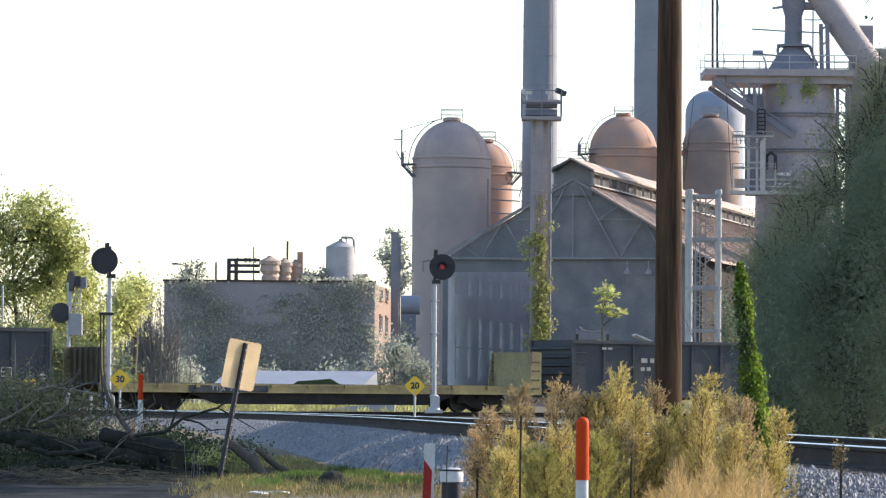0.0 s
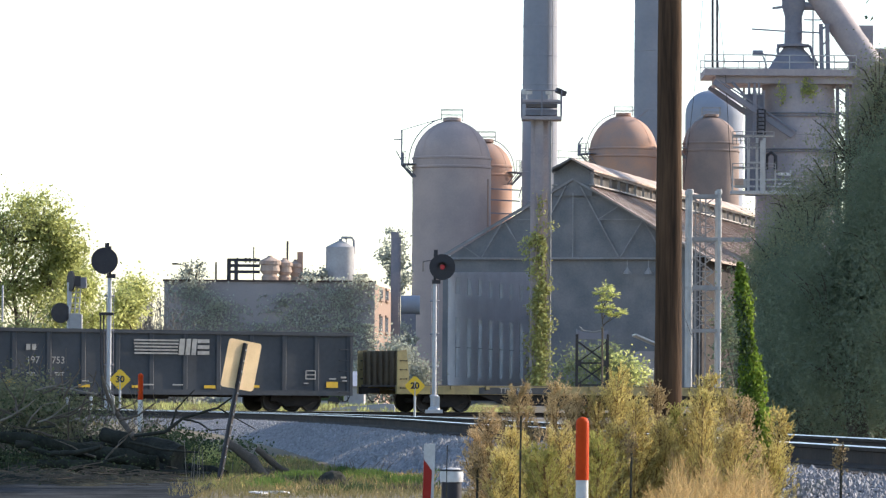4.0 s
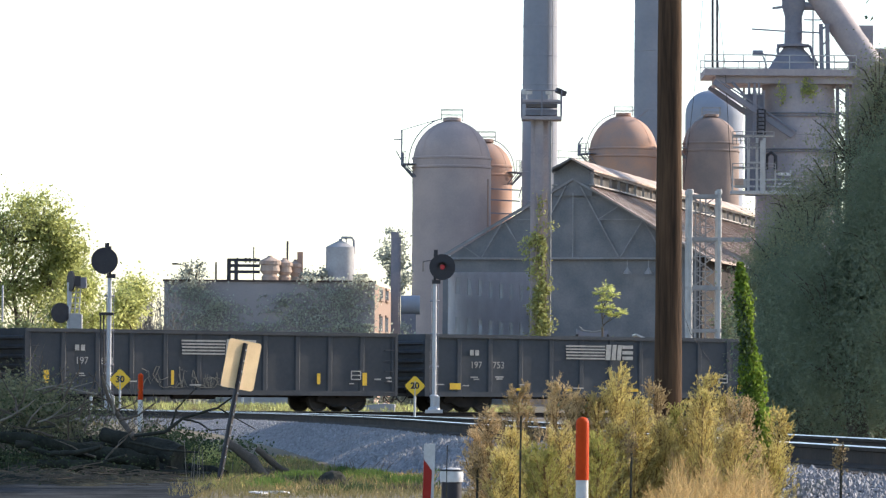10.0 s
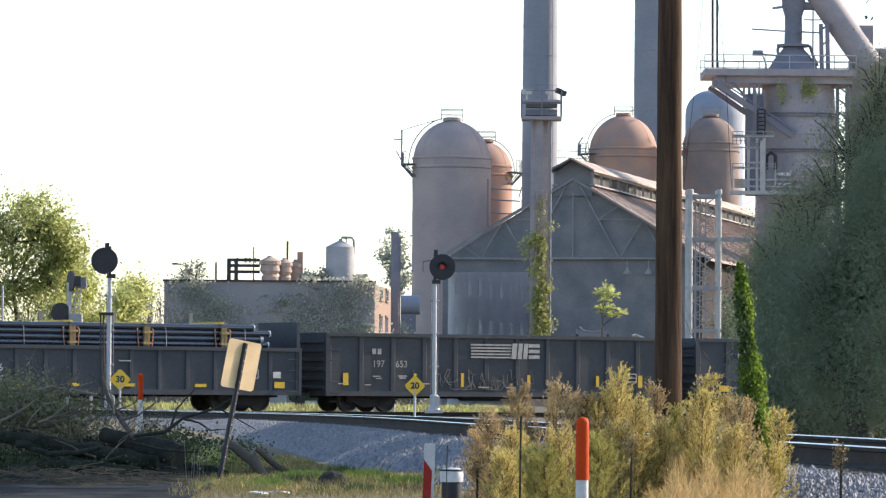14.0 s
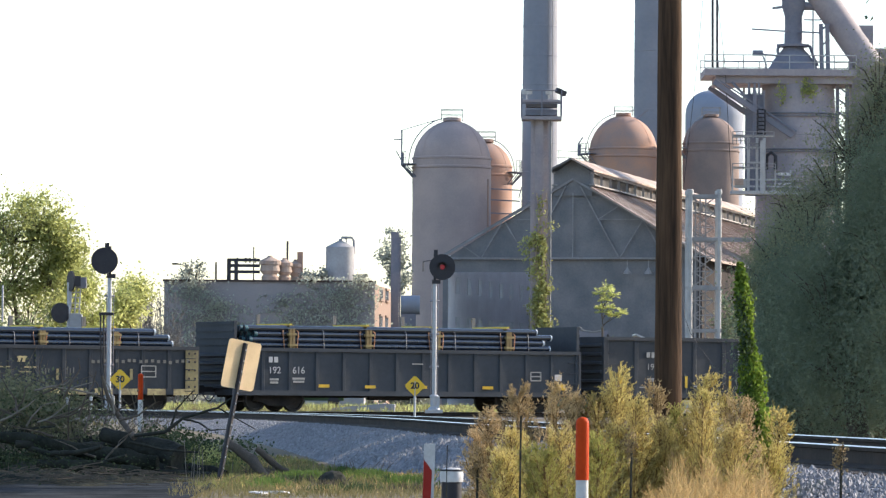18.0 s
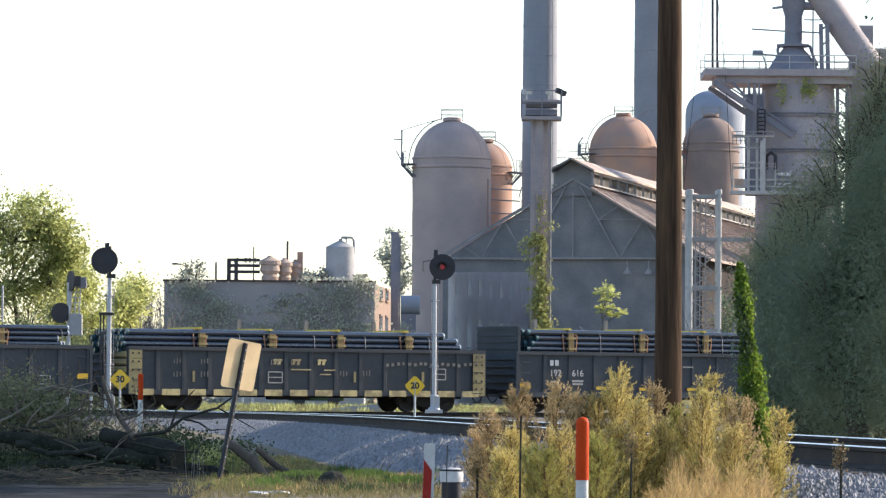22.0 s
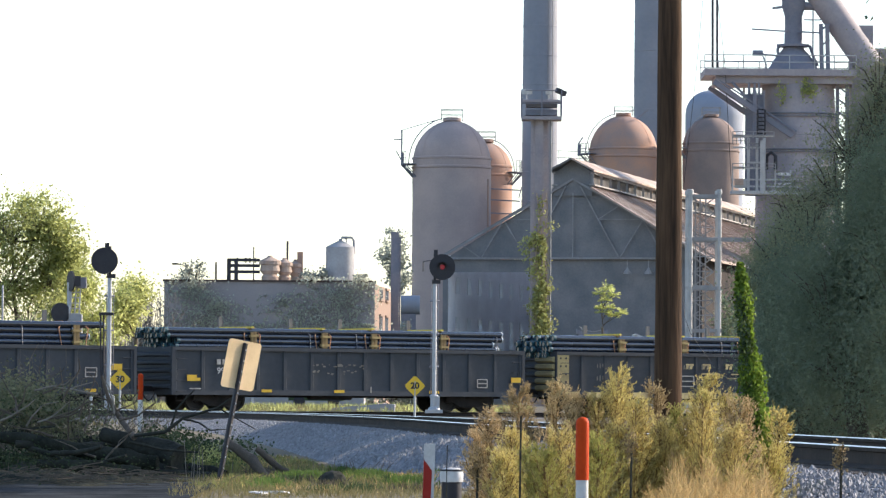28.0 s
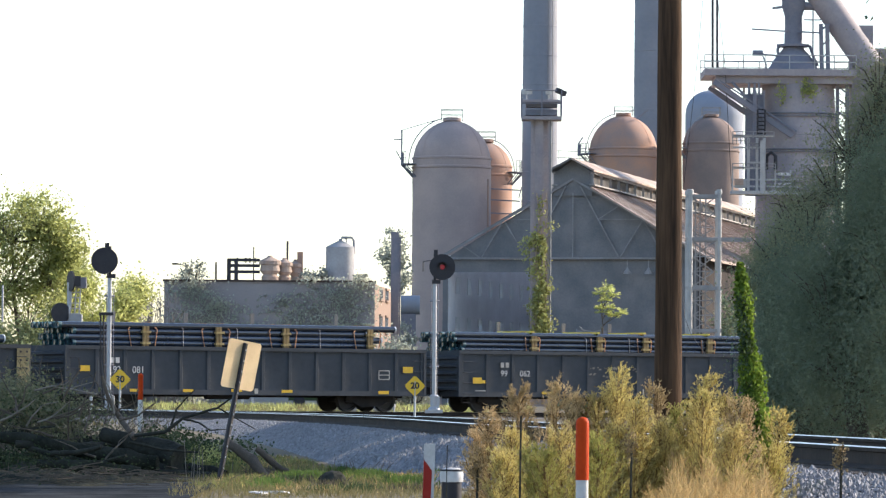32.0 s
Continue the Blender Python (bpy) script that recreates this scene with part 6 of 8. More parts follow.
for z0, z1 in ((hz - 0.2, hz - 1.35), (hz - 1.35, hz - 2.5)):
    for dy in (0, 1.2):
        for sx in (-24, 30):
            bm = bmesh.new()
            beam(bm, (sx * q, dy, z0), ((6 - sx) * q, dy, z1), 0.06)
            part("brace", bm, "dark_sheet", t)
        bm = bmesh.new()
        beam(bm, (-24 * q, dy, z1), (30 * q, dy, z1), 0.08)
        part("rail", bm, "dark_sheet", t)
        for sx in (-24, 30):
            bm = bmesh.new()
            box(bm, ((sx + (3 if sx < 0 else -3)) * q, dy - 0.05, z1), (0.26, 0.02, 0.3))
            part("gusset", bm, "dark_sheet", t)
bm = bmesh.new()
prism(bm, [(-23 * q, 0.0, hz - 0.1), (29 * q, 0.0, hz - 0.1), (30 * q, 0.0, hz + 0.4), (22 * q, 0.0, hz + 0.27), (4 * q, 0.0, hz + 0.2), (-14 * q, 0.0, hz + 0.27), (-25 * q, 0.0, hz + 0.42)], (0, 1.2, 0))
part("trough", bm, "steel_b", t, "dark sagging trough")
bm = bmesh.new()
run(bm, [(-20 * q, -0.05, hz + 0.55), (-14 * q, 0, hz + 0.36), (4 * q, 0, hz + 0.28), (20 * q, 0, hz + 0.36)], 0.03)
part("pipe", bm, "light_steel", t)
# young tree with palmate tufts
t = thing("young_tree", (8.209, 232.0, 0.9), label="young tree with bright yellow-green leaf tufts", category="tree")
q = 232 / 8000.0
rng = np.random.default_rng(77)
bm = bmesh.new()
gz0 = 4.642 - 0.9
tube(bm, (0, 0, -0.2), (0, 0, gz0 + 0.6), 0.06, 0.05, 6)
pts = []
for u, v, r in ((1072, 512, 12), (1060, 520, 9), (1085, 522, 9), (1070, 532, 9), (1100, 555, 9), (1085, 558, 8), (1066, 553, 10), (1078, 545, 7), (1062, 545, 7)):
    e = V(((u - 1066) * q, rng.normal() * 0.3, gz0 + (600 - v) * q))
    tube(bm, (0, 0, e.z - 0.6), e, 0.03, 0.012, 5)
    k_ = 26
    dd = rng.normal(size=(k_, 3))
    dd[:, 2] = np.abs(dd[:, 2]) * 0.5 - 0.2
    dd /= np.linalg.norm(dd, axis=1)[:, None]
    pts.append((np.repeat(np.array(e)[None], k_, 0), dd, r))
part("trunk", bm, "bark", t)
fr = []
for c, dd, r in pts:
    for s_ in (0.35, 0.6, 0.85):
        side_ = np.cross(dd, (0, 0, 1.0))
        for w_ in (-1, 1):
            fr.append(np.concatenate([c + dd * r * q * 1.25 * s_, dd * 0.6 + side_ * w_ * 0.9], 1))
fr = np.concatenate(fr)
dd = fr[:, 3:] / np.linalg.norm(fr[:, 3:], axis=1)[:, None]
ee = np.cross(dd, rng.normal(size=dd.shape) * 0.4 + np.array((0, 0.3, 1.0)))
ee /= np.linalg.norm(ee, axis=1)[:, None]
b_ = fr[:, :3]
quads("foliage", np.stack([b_, b_ + dd * 0.08 + ee * 0.035, b_ + dd * 0.2, b_ + dd * 0.08 - ee * 0.035], 1), "leaf_lit", t)


def bush(loc, rad, leaf, material, label, seed, nc=50, per=60, spread=0.35, group="bushes"):
    t = thing("bush", loc, label=label, category="bush", group=group)
    rr = np.random.default_rng(seed)
    p, c = clumps(rr, (0, 0, rad[2] * 0.75), rad, nc, per, spread)
    bm = bmesh.new()
    for q in c[::3]:
        tube(bm, (0, 0, -0.1), q, 0.05, 0.012, 4)
    part("stem", bm, "bark", t)
    p = p[p[:, 2] > -0.1]
    quads("foliage", leaf_cloud(p, leaf, rr), material, t)
    return t


bush((8.3, 242.0, 0.9), (2.3, 1.2, 2.0), 0.16, "hedge", "dull green bush under the tank stand", 81, 80, 110, 0.3)
bush((9.6, 241.0, 2.4), (1.6, 0.8, 1.1), 0.2, "leaf_lit", "bright green leafy top of a bush by the tank stand", 84, 22, 26, 0.3)
bush((21.502, 325.0, 0.9), (1.9, 1.2, 5.8), 0.3, "deep", "tall green bush paled for haze beside the shed wall", 83, 60, 60, 0.45)
bush((10.681, 246.0, 0.9), (1.2, 1.0, 1.2), 0.28, "leaf_haze", "green bush paled for haze by the small building", 82, 40, 40, 0.3)
t = thing("small_building", label="small gabled brick building with a white fascia", category="building")
x0, z0 = 11.712, 5.426
bm = bmesh.new()
box(bm, (x0 + 1.2, 273, (z0 - 0.2) / 2), (2.3, 5, z0 - 1.8))
part("wall", bm, "brick", t)
bm = bmesh.new()
prism(bm, [(x0 - 0.15, 270.2, z0 - 0.05), (x0 + 2.5, 270.2, z0 - 1.15), (x0 + 2.5, 270.2, z0 - 1.05), (x0 - 0.15, 270.2, z0 + 0.05)], (0, 5.6, 0))
part("roof", bm, "white", t, "white roof edge")
for i, (u, r, h) in enumerate(((230, 1.6, 2.2), (262, 1.9, 2.8), (320, 1.5, 1.8), (470, 1.4, 1.4), (610, 1.6, 1.6), (700, 1.6, 2.6), (740, 1.2, 1.8))):
    bush(((u - 784) / 8000 * 312, 312.0 + i % 3, 0.9), (r, 1.2, h), 0.26, "leaf_haze" if u >= 600 else "creeper", "green thicket greyed for haze in front of the works", 90 + i, 46, 46, 0.4, "thickets")

# bare bushes by the left trees
t = thing("bare_bush", (-19.534, 300.0, 0.9), label="leafless grey branching thicket", category="bush")
rng = np.random.default_rng(44)
bm = bmesh.new()
for k in range(120):
    a = V((rng.normal() * 0.95, rng.normal() * 0.5, 0.0))
    b = a + V((rng.normal() * 0.7, rng.normal() * 0.4, 3.6 + 4.2 * rng.random()))
    tube(bm, a, b, 0.05, 0.02, 4)
    for j in range(9):
        s = a.lerp(b, 0.35 + 0.6 * rng.random())
        tube(bm, s, s + V((rng.normal() * 0.6, rng.normal() * 0.3, 0.3 + 0.6 * rng.random())), 0.025, 0.012, 3)
tagged(part("brush", bm, "wood_grey", t), kind="stuff")

# ---- left trees ----
def ctr(u, v, d, base):
    return (u - 784) / 8000 * d, 1.6 + (703 - 0.007 * (784 - u) - v) / 8000 * d - base


d = 250.0
for i, (u, h, crowns, lab) in enumerate((
    (35, 10.5, ((25, 400, 70, 60), (-20, 440, 60, 80), (70, 385, 50, 40), (100, 430, 40, 50), (10, 480, 80, 80), (90, 470, 50, 70), (55, 560, 90, 60), (120, 450, 32, 40)), "broad sunlit yellow-green tree beyond the track"),
    (115, 8, ((110, 520, 48, 55), (80, 590, 60, 50), (130, 575, 45, 50), (165, 585, 42, 40), (140, 500, 30, 30)), "yellow-green tree behind the signals"),
    (222, 6.5, ((222, 512, 26, 28), (210, 540, 22, 30), (196, 560, 24, 30)), "small rounded green tree by the thicket"))):
    bx = (u - 784) / 8000 * d
    cs = []
    for cu, cv, ru, rv in crowns:
        x, z = ctr(cu, cv, d, 0.9)
        cs.append((x - bx, ((cu * 7 % 5) - 2) * 0.6, z, ru * d / 8000, max(ru * d / 8000, 1.2), rv * d / 8000))
    tree("tree", (bx, d + 3 * i, 0.9), h, cs, 0.19, "leaf_tree", lab, 100 + i, 32, 70, 0.34, 0.16, bare=2, group="trees beyond the track")
bush((-20.303, 225.0, 0.9), (3.2, 1.5, 2.3), 0.22, "hedge", "dull green hedge behind the train", 130, 90, 90, 0.4)
bush((-23.2, 226.0, 0.9), (2.4, 1.5, 2.6), 0.22, "hedge", "dull green hedge behind the train", 132, 80, 90, 0.4)
bush((-17.57, 226.0, 0.9), (2.2, 1.5, 1.7), 0.22, "hedge", "dull green hedge behind the train", 131, 60, 60, 0.4)

t = thing("post", (-23.363, 240.0, 0.9), label="slim pale grey post beside the trees", category="post")
bm = bmesh.new()
tube(bm, (0, 0, -0.2), (0, 0, 7.375 - 0.9), 0.06, 0.05, 8)
part("shaft", bm, "tank", t)

# far woods closing the horizon
rng = np.random.default_rng(140)
n = 26000
th = rng.random(n) * 2 * math.pi
rr = 700 + 60 * rng.random(n)
hh = 7 + 4 * np.sin(th * 23) + 3 * np.sin(th * 61 + 1)
p = np.stack([rr * np.cos(th), rr * np.sin(th), hh * rng.random(n) * 0.55 + 0.5], 1)
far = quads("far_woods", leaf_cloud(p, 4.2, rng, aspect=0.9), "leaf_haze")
tagged(far, "distant hazy belt of trees", "woods", kind="stuff")

# ---- the furnace ----
FD = 382.0
q = FD / 8000.0
FX = 29.973
t = thing("blast_furnace", (FX, FD, PLANT_Z), label="grey-purple blast furnace top with platform and downcomer pipe", category="blast furnace")


def fz(v, u=1412):
    return 1.6 + (698 + 0.007 * (u - 784) - v) * q - PLANT_Z


def fx(u):
    return (u - 1412) * q


bm = bmesh.new()
lathe(bm, (0, 0, 0), [(3.6, 0), (3.6, fz(330)), (3.3, fz(260)), (3.05, fz(148)), (3.0, fz(146))], 36)
part("shell", bm, "steel_p", t)
bm = bmesh.new()
lathe(bm, (fx(1403), 0, fz(120)), [(2.25, -0.1), (2.2, 0.0), (1.45, 1.25), (0.98, 1.75), (0.78, 2.1), (0.74, 3.6), (0.74, 4.6), (0.98, 5.4), (0.98, 9.5)], 28)
part("bell_neck", bm, "steel_b", t, "tapered top bell and neck")
bm = bmesh.new()
box(bm, (fx(1376), 0, fz(128)), (268 * q, 7.0, 12 * q))
box(bm, (fx(1382), 0, fz(140)), (240 * q, 6.0, 14 * q))
part("platform", bm, "steel_p", t)
for dy in (-3.5, 3.5):
    railing(t, [(fx(u), dy, fz(122)) for u in (1242, 1275, 1310, 1348, 1391, 1435, 1470, 1508)], 1.15, 0.045, "pale_steel")
for dy in (-3.2, 3.2):
    bm = bmesh.new()
    beam(bm, (fx(1258), dy * 1.1, fz(145)), (fx(1396), dy * 1.1, fz(240)), 0.42)
    beam(bm, (fx(1268), dy * 1.1, fz(143)), (fx(1404), dy * 1.1, fz(232)), 0.12)
    beam(bm, (fx(1290), dy, fz(145)), (fx(1318), dy, fz(175)), 0.2)
    part("bracket", bm, "steel_b", t)
    for u in (1320, 1330, 1338):
        bm = bmesh.new()
        beam(bm, (fx(u), dy, fz(146)), (fx(u), dy, fz(190)), 0.18)
        part("hanger", bm, "steel_b", t)
bm = bmesh.new()
tube(bm, (fx(1446), 0, fz(-22)), (fx(1540), 0, fz(112)), 1.17, seg=24)
part("downcomer", bm, "steel_p", t, "fat inclined downcomer pipe")
bm = bmesh.new()
box(bm, (fx(1526), 1.6, fz(263)), (38 * q, 3.0, 450 * q))
box(bm, (fx(1562), 2.0, fz(278)), (34 * q, 3.0, 400 * q))
part("dust_tower", bm, "steel_p", t, "boxy plated tower")
bm = bmesh.new()
for u in (1452, 1463):
    beam(bm, (fx(u), -1, fz(120)), (fx(u - 2), -1, fz(38)), 0.34)
for v in (100, 78, 50):
    beam(bm, (fx(1448), -1, fz(v)), (fx(1466), -1, fz(v - 12)), 0.16)
beam(bm, (fx(1478), -2, fz(145)), (fx(1478), -2, fz(240)), 0.3)
beam(bm, (fx(1495), -2, fz(145)), (fx(1495), -2, fz(330)), 0.3)
for k in range(8):
    beam(bm, (fx(1478), -2, fz(150 + 22 * k)), (fx(1495), -2, fz(162 + 22 * k)), 0.14)
part("hoist_frame", bm, "steel_b", t)
bm = bmesh.new()
beam(bm, (fx(1328), -1, fz(48)), (fx(1395), -1, fz(52)), 0.12)
beam(bm, (fx(1410), -1, fz(52)), (fx(1450), -1, fz(54)), 0.12)
beam(bm, (fx(1364), -1, fz(11)), (fx(1385), -1, fz(8)), 0.2)
beam(bm, (fx(1436), -1, fz(15)), (fx(1436), -1, fz(110)), 0.12)
beam(bm, (fx(1420), -1, fz(31)), (fx(1450), -1, fz(31)), 0.1)
part("boom", bm, "steel_b", t)
bm = bmesh.new()
tube(bm, (fx(1328), -2, fz(92)), (fx(1346), -2, fz(92)), 0.24, seg=12)
beam(bm, (fx(1340), -2, fz(94)), (fx(1378), -2, fz(97)), 0.16)
run(bm, [(fx(1346), -2, fz(97)), (fx(1352), -2, fz(112)), (fx(1352), -2, fz(120))], 0.06)
part("bleeder_valve", bm, "steel_b", t)
bm = bmesh.new()
lathe(bm, (fx(1403), 0, fz(76)), [(0.8, -0.1), (1.4, -0.08), (1.4, 0.12), (0.8, 0.16)], 24)
part("collar", bm, "steel_b", t, "flanged collar round the neck")
for pts in (((1377, 74), (1374, 84), (1376, 94), (1384, 100)), ((1431, 76), (1437, 94), (1445, 112))):
    bm = bmesh.new()
    run(bm, [(fx(u), -0.6, fz(v)) for u, v in pts], 0.13, 8)
    part("relief_pipe", bm, "steel_b", t, "bent relief pipe")
bm = bmesh.new()
tube(bm, (fx(1418), 0, fz(4)), (fx(1458), 0, fz(7)), 0.34, seg=14)
part("cross_pipe", bm, "steel_b", t)
bm = bmesh.new()
for v in (198, 203, 262, 266):
    lathe(bm, (0, 0, fz(v)), [(3.2 + (v - 198) * 0.004, -0.06), (3.34 + (v - 198) * 0.004, -0.05), (3.34 + (v - 198) * 0.004, 0.05), (3.2 + (v - 198) * 0.004, 0.06)], 36)
part("shell_band", bm, "steel_b", t)
for u in (1256, 1264):
    bm = bmesh.new()
    tube(bm, (fx(u), -3.3, fz(120)), (fx(u - 1), -3.3, fz(-60)), 0.1, seg=6)
    part("hanger_rod", bm, "black", t, "dark hanger rod")
bm = bmesh.new()
run(bm, [(fx(1264), -3.4, fz(0)), (fx(1278), -3.4, fz(120)), (fx(1290), -3.4, fz(330))], 0.03, 4)
run(bm, [(fx(1240), -3.4, fz(-20)), (fx(1224), -3.4, fz(160)), (fx(1206), -3.4, fz(330))], 0.03, 4)
part("guy_cable", bm, "black", t)
rng = np.random.default_rng(151)
for u, v, n in ((1378, 165, 90), (1420, 155, 140), (1432, 160, 90)):
    p = np.stack([fx(u) + rng.normal(size=n) * 0.25, -3.3 + rng.normal(size=n) * 0.15, fz(v) + rng.normal(size=n) * 0.45], 1)
    tagged(quads("vine_tuft", leaf_cloud(p, 0.26, rng), "leaf_lit", t), kind="stuff")
# stair and gallery frames below
bm = bmesh.new()
box(bm, (fx(1331), -2.2, fz(255)), (32 * q, 0.3, 180 * q))
part("stair_casing", bm, "steel_b", t, "grey plate casing of the stair tower")
bm = bmesh.new()
for u in (1318, 1333, 1346):
    beam(bm, (fx(u), -4.5, fz(245)), (fx(u), -4.5, fz(345)), 0.22)
for u in (1290, 1365, 1392, 1420, 1450, 1480):
    beam(bm, (fx(u), -4.5, fz(300)), (fx(u), -4.5, fz(345)), 0.12)
for v, a, b in ((242, 1290, 1362), (262, 1290, 1350), (288, 1318, 1346), (298, 1290, 1350), (318, 1290, 1480), (308, 1365, 1392), (330, 1290, 1480)):
    beam(bm, (fx(a), -4.5, fz(v)), (fx(b), -4.5, fz(v)), 0.14)
part("gallery_frame", bm, "pale_steel", t, "pale gallery framework")
for v, a, b in ((246, 1290, 1362), (256, 1290, 1318), (266, 1318, 1346), (302, 1290, 1365), (314, 1395, 1480), (322, 1395, 1480), (304, 1400, 1420), (250, 1400, 1470)):
    railing(t, [(fx(a + (b - a) * k / 4), -4.7, fz(v)) for k in range(5)], 0.55, 0.035, "light_steel", "gallery_rail")
for u0, u1, v0, v1, mm in ((1293, 1309, 317, 328, "hopper"), (1370, 1392, 306, 311, "white"), (1370, 1392, 324, 327, "white"), (1338, 1346, 250, 338, "pale_steel")):
    bm = bmesh.new()
    box(bm, (fx((u0 + u1) / 2), -4.9, (fz(v0) + fz(v1)) / 2), ((u1 - u0) * q, 0.12, fz(v0) - fz(v1)))
    part("gallery_panel", bm, mm, t)
for k in range(7):
    bm = bmesh.new()
    run(bm, [(fx(1333), -4.0, fz(196 + 7 * k)), (fx(1334), -4.5, fz(195 + 7 * k)), (fx(1346), -4.5, fz(195 + 7 * k)), (fx(1347), -4.0, fz(196 + 7 * k))], 0.06, 5)
    part("ladder_hoop", bm, "black", t)
for u in (1334, 1347):
    bm = bmesh.new()
    tube(bm, (fx(u), -4.4, fz(195)), (fx(u), -4.4, fz(244)), 0.08, seg=6)
    part("ladder_rail", bm, "black", t)
bm = bmesh.new()
box(bm, (fx(1385), -4.2, fz(341)), (195 * q, 1.6, 0.3))
box(bm, (fx(1305), -4.4, fz(325)), (20 * q, 0.4, 16 * q))
part("gallery_deck", bm, "pale_steel", t)
for k in range(10):
    bm = bmesh.new()
    beam(bm, (fx(1318), -3.4, fz(165 + 8 * k)), (fx(1348), -3.4, fz(165 + 8 * k)), 0.06)
    part("rung", bm, "steel_b", t)
bm = bmesh.new()
beam(bm, (fx(1330), -3.4, fz(160)), (fx(1330), -3.4, fz(245)), 0.3)
beam(bm, (fx(1346), -3.4, fz(160)), (fx(1346), -3.4, fz(245)), 0.14)
part("ladder_tower", bm, "steel_b", t)
bm = bmesh.new()
run(bm, [(fx(1350), -4.2, fz(300)), (fx(1350), -4.2, fz(276)), (fx(1358), -4.2, fz(270)), (fx(1366), -4.2, fz(276)), (fx(1366), -4.2, fz(300))], 0.16, 8)
part("bustle_pipe", bm, "black", t)

# pale tubular hoist frame beside the shed
GD = 300.0
g = GD / 8000.0
t = thing("hoist_tower", (17.364, GD, PLANT_Z), label="pale tubular steel hoist tower with lattice bracing", category="steel tower")
top = 15.414 - PLANT_Z


def gx(u):
    return (u - 1246) * g


def gzv(v):
    return 1.6 + (706 - v) * g - PLANT_Z


for u, r in ((1220, 0.19), (1272, 0.15)):
    for dy in (0, 2.2):
        bm = bmesh.new()
        tube(bm, (gx(u), dy, 0), (gx(u), dy, top), r, seg=14)
        lathe(bm, (gx(u), dy, top), [(r * 1.2, -0.2), (r * 1.2, 0.06), (r * 1.0, 0.1)], 14)
        part("column", bm, "pale_steel", t)
for v in (347, 423, 510, 585):
    for dy in (0, 2.2):
        bm = bmesh.new()
        beam(bm, (gx(1215), dy, gzv(v)), (gx(1330 if v == 423 else 1276), dy, gzv(v)), 0.22)
        part("crossbeam", bm, "light_steel", t)
bm = bmesh.new()
for u in (1232, 1240, 1250):
    beam(bm, (gx(u), 1.4, 0), (gx(u), 1.4, gzv(350)), 0.09)
for k in range(9):
    v = 350 + 26 * k
    beam(bm, (gx(1228), 1.2, gzv(v)), (gx(1264), 1.2, gzv(v + 26)), 0.08)
    beam(bm, (gx(1264), 1.2, gzv(v)), (gx(1228), 1.2, gzv(v + 26)), 0.08)
    beam(bm, (gx(1222), 0.1, gzv(v)), (gx(1262), 0.1, gzv(v)), 0.07)
part("lattice", bm, "light_steel", t)



# ---- trees at the right ----
def near_tree(u, d, base, h, crowns, seed, lab, mat_="leaf_dark", leaf=0.12, nc=60, per=80, spread=0.25, bare=3):
    bx = (u - 784) / 8000 * d
    cs = []
    for cu, cv, ru, rv, dy in crowns:
        x, z = ctr(cu, cv, d, base)
        cs.append((x - bx, dy, z, ru * d / 8000, max(0.8, ru * d / 8000), rv * d / 8000))
    return tree("tree", (bx, d, base), h, cs, leaf, mat_, lab, seed, nc, per, spread, 0.16, bare, group="trackside trees")


near_tree(1530, 74.0, 0.74, 6.2, ((1578, 345, 32, 70, 0), (1550, 425, 50, 55, -0.4), (1545, 520, 100, 100, 0.2), (1470, 550, 75, 80, 0), (1510, 660, 110, 80, -0.3)), 201, "dense dark green tree beside the track", "deep", nc=110, per=330, leaf=0.038, spread=0.3, bare=8)
near_tree(1430, 80.0, 0.74, 4.5, ((1430, 620, 60, 90, 0), (1420, 520, 45, 60, 0.2), (1465, 690, 90, 70, 0), (1410, 690, 40, 70, 0.3)), 202, "dark undergrowth tree beside the track", "deep", nc=100, per=330, leaf=0.039, spread=0.3, bare=8)
near_tree(1385, 84.0, 0.74, 4.6, ((1375, 460, 45, 40, 0), (1430, 410, 55, 35, 0), (1355, 510, 30, 55, 0.3)), 203, "thin haze-paled tree with bare twigs against the works", "sparse", 0.045, 50, 120, 0.2, 9)
near_tree(1480, 86.0, 0.74, 5.6, ((1480, 330, 62, 45, 0), (1505, 255, 55, 50, 0.2), (1430, 365, 60, 38, 0.2), (1555, 150, 30, 60, 0), (1548, 225, 40, 50, 0), (1400, 400, 50, 40, 0.1)), 206, "sparse tree with thin leaves against the works", "sparse", 0.04, 44, 110, 0.22, 9)
near_tree(1640, 70.0, 0.74, 7.0, ((1650, 300, 80, 140, 0), (1625, 560, 100, 140, 0)), 204, "dense dark green tree beside the track", "deep", nc=80, per=300, leaf=0.05)
near_tree(1560, 92.0, 0.74, 6.0, ((1580, 460, 80, 110, 0), (1500, 600, 120, 110, 0), (1420, 650, 60, 110, 0), (1480, 700, 110, 60, 0)), 205, "dark green tree deeper in the thicket", "deep", nc=80, per=260, leaf=0.075)
# unseen trees out of view, added to shade the near thicket
for i, (x, y) in enumerate(((11.5, 82.0), (13.5, 90.0), (12.0, 75.0), (16.5, 88.0))):
    tree("tree", (x, y, 0.74), 6, [(0, 0, 4.0, 2.2, 2.0, 1.7), (0.6, 0.4, 2.6, 2.2, 2.0, 1.8), (0.1, 0, 6.2, 2.3, 2.1, 1.7), (0, 0, 8.2, 1.9, 1.8, 1.5)], 0.24, "deep", "tall tree out of view, added for its shade", 220 + i, 42, 74, 0.36, 0.2, group="trackside trees")

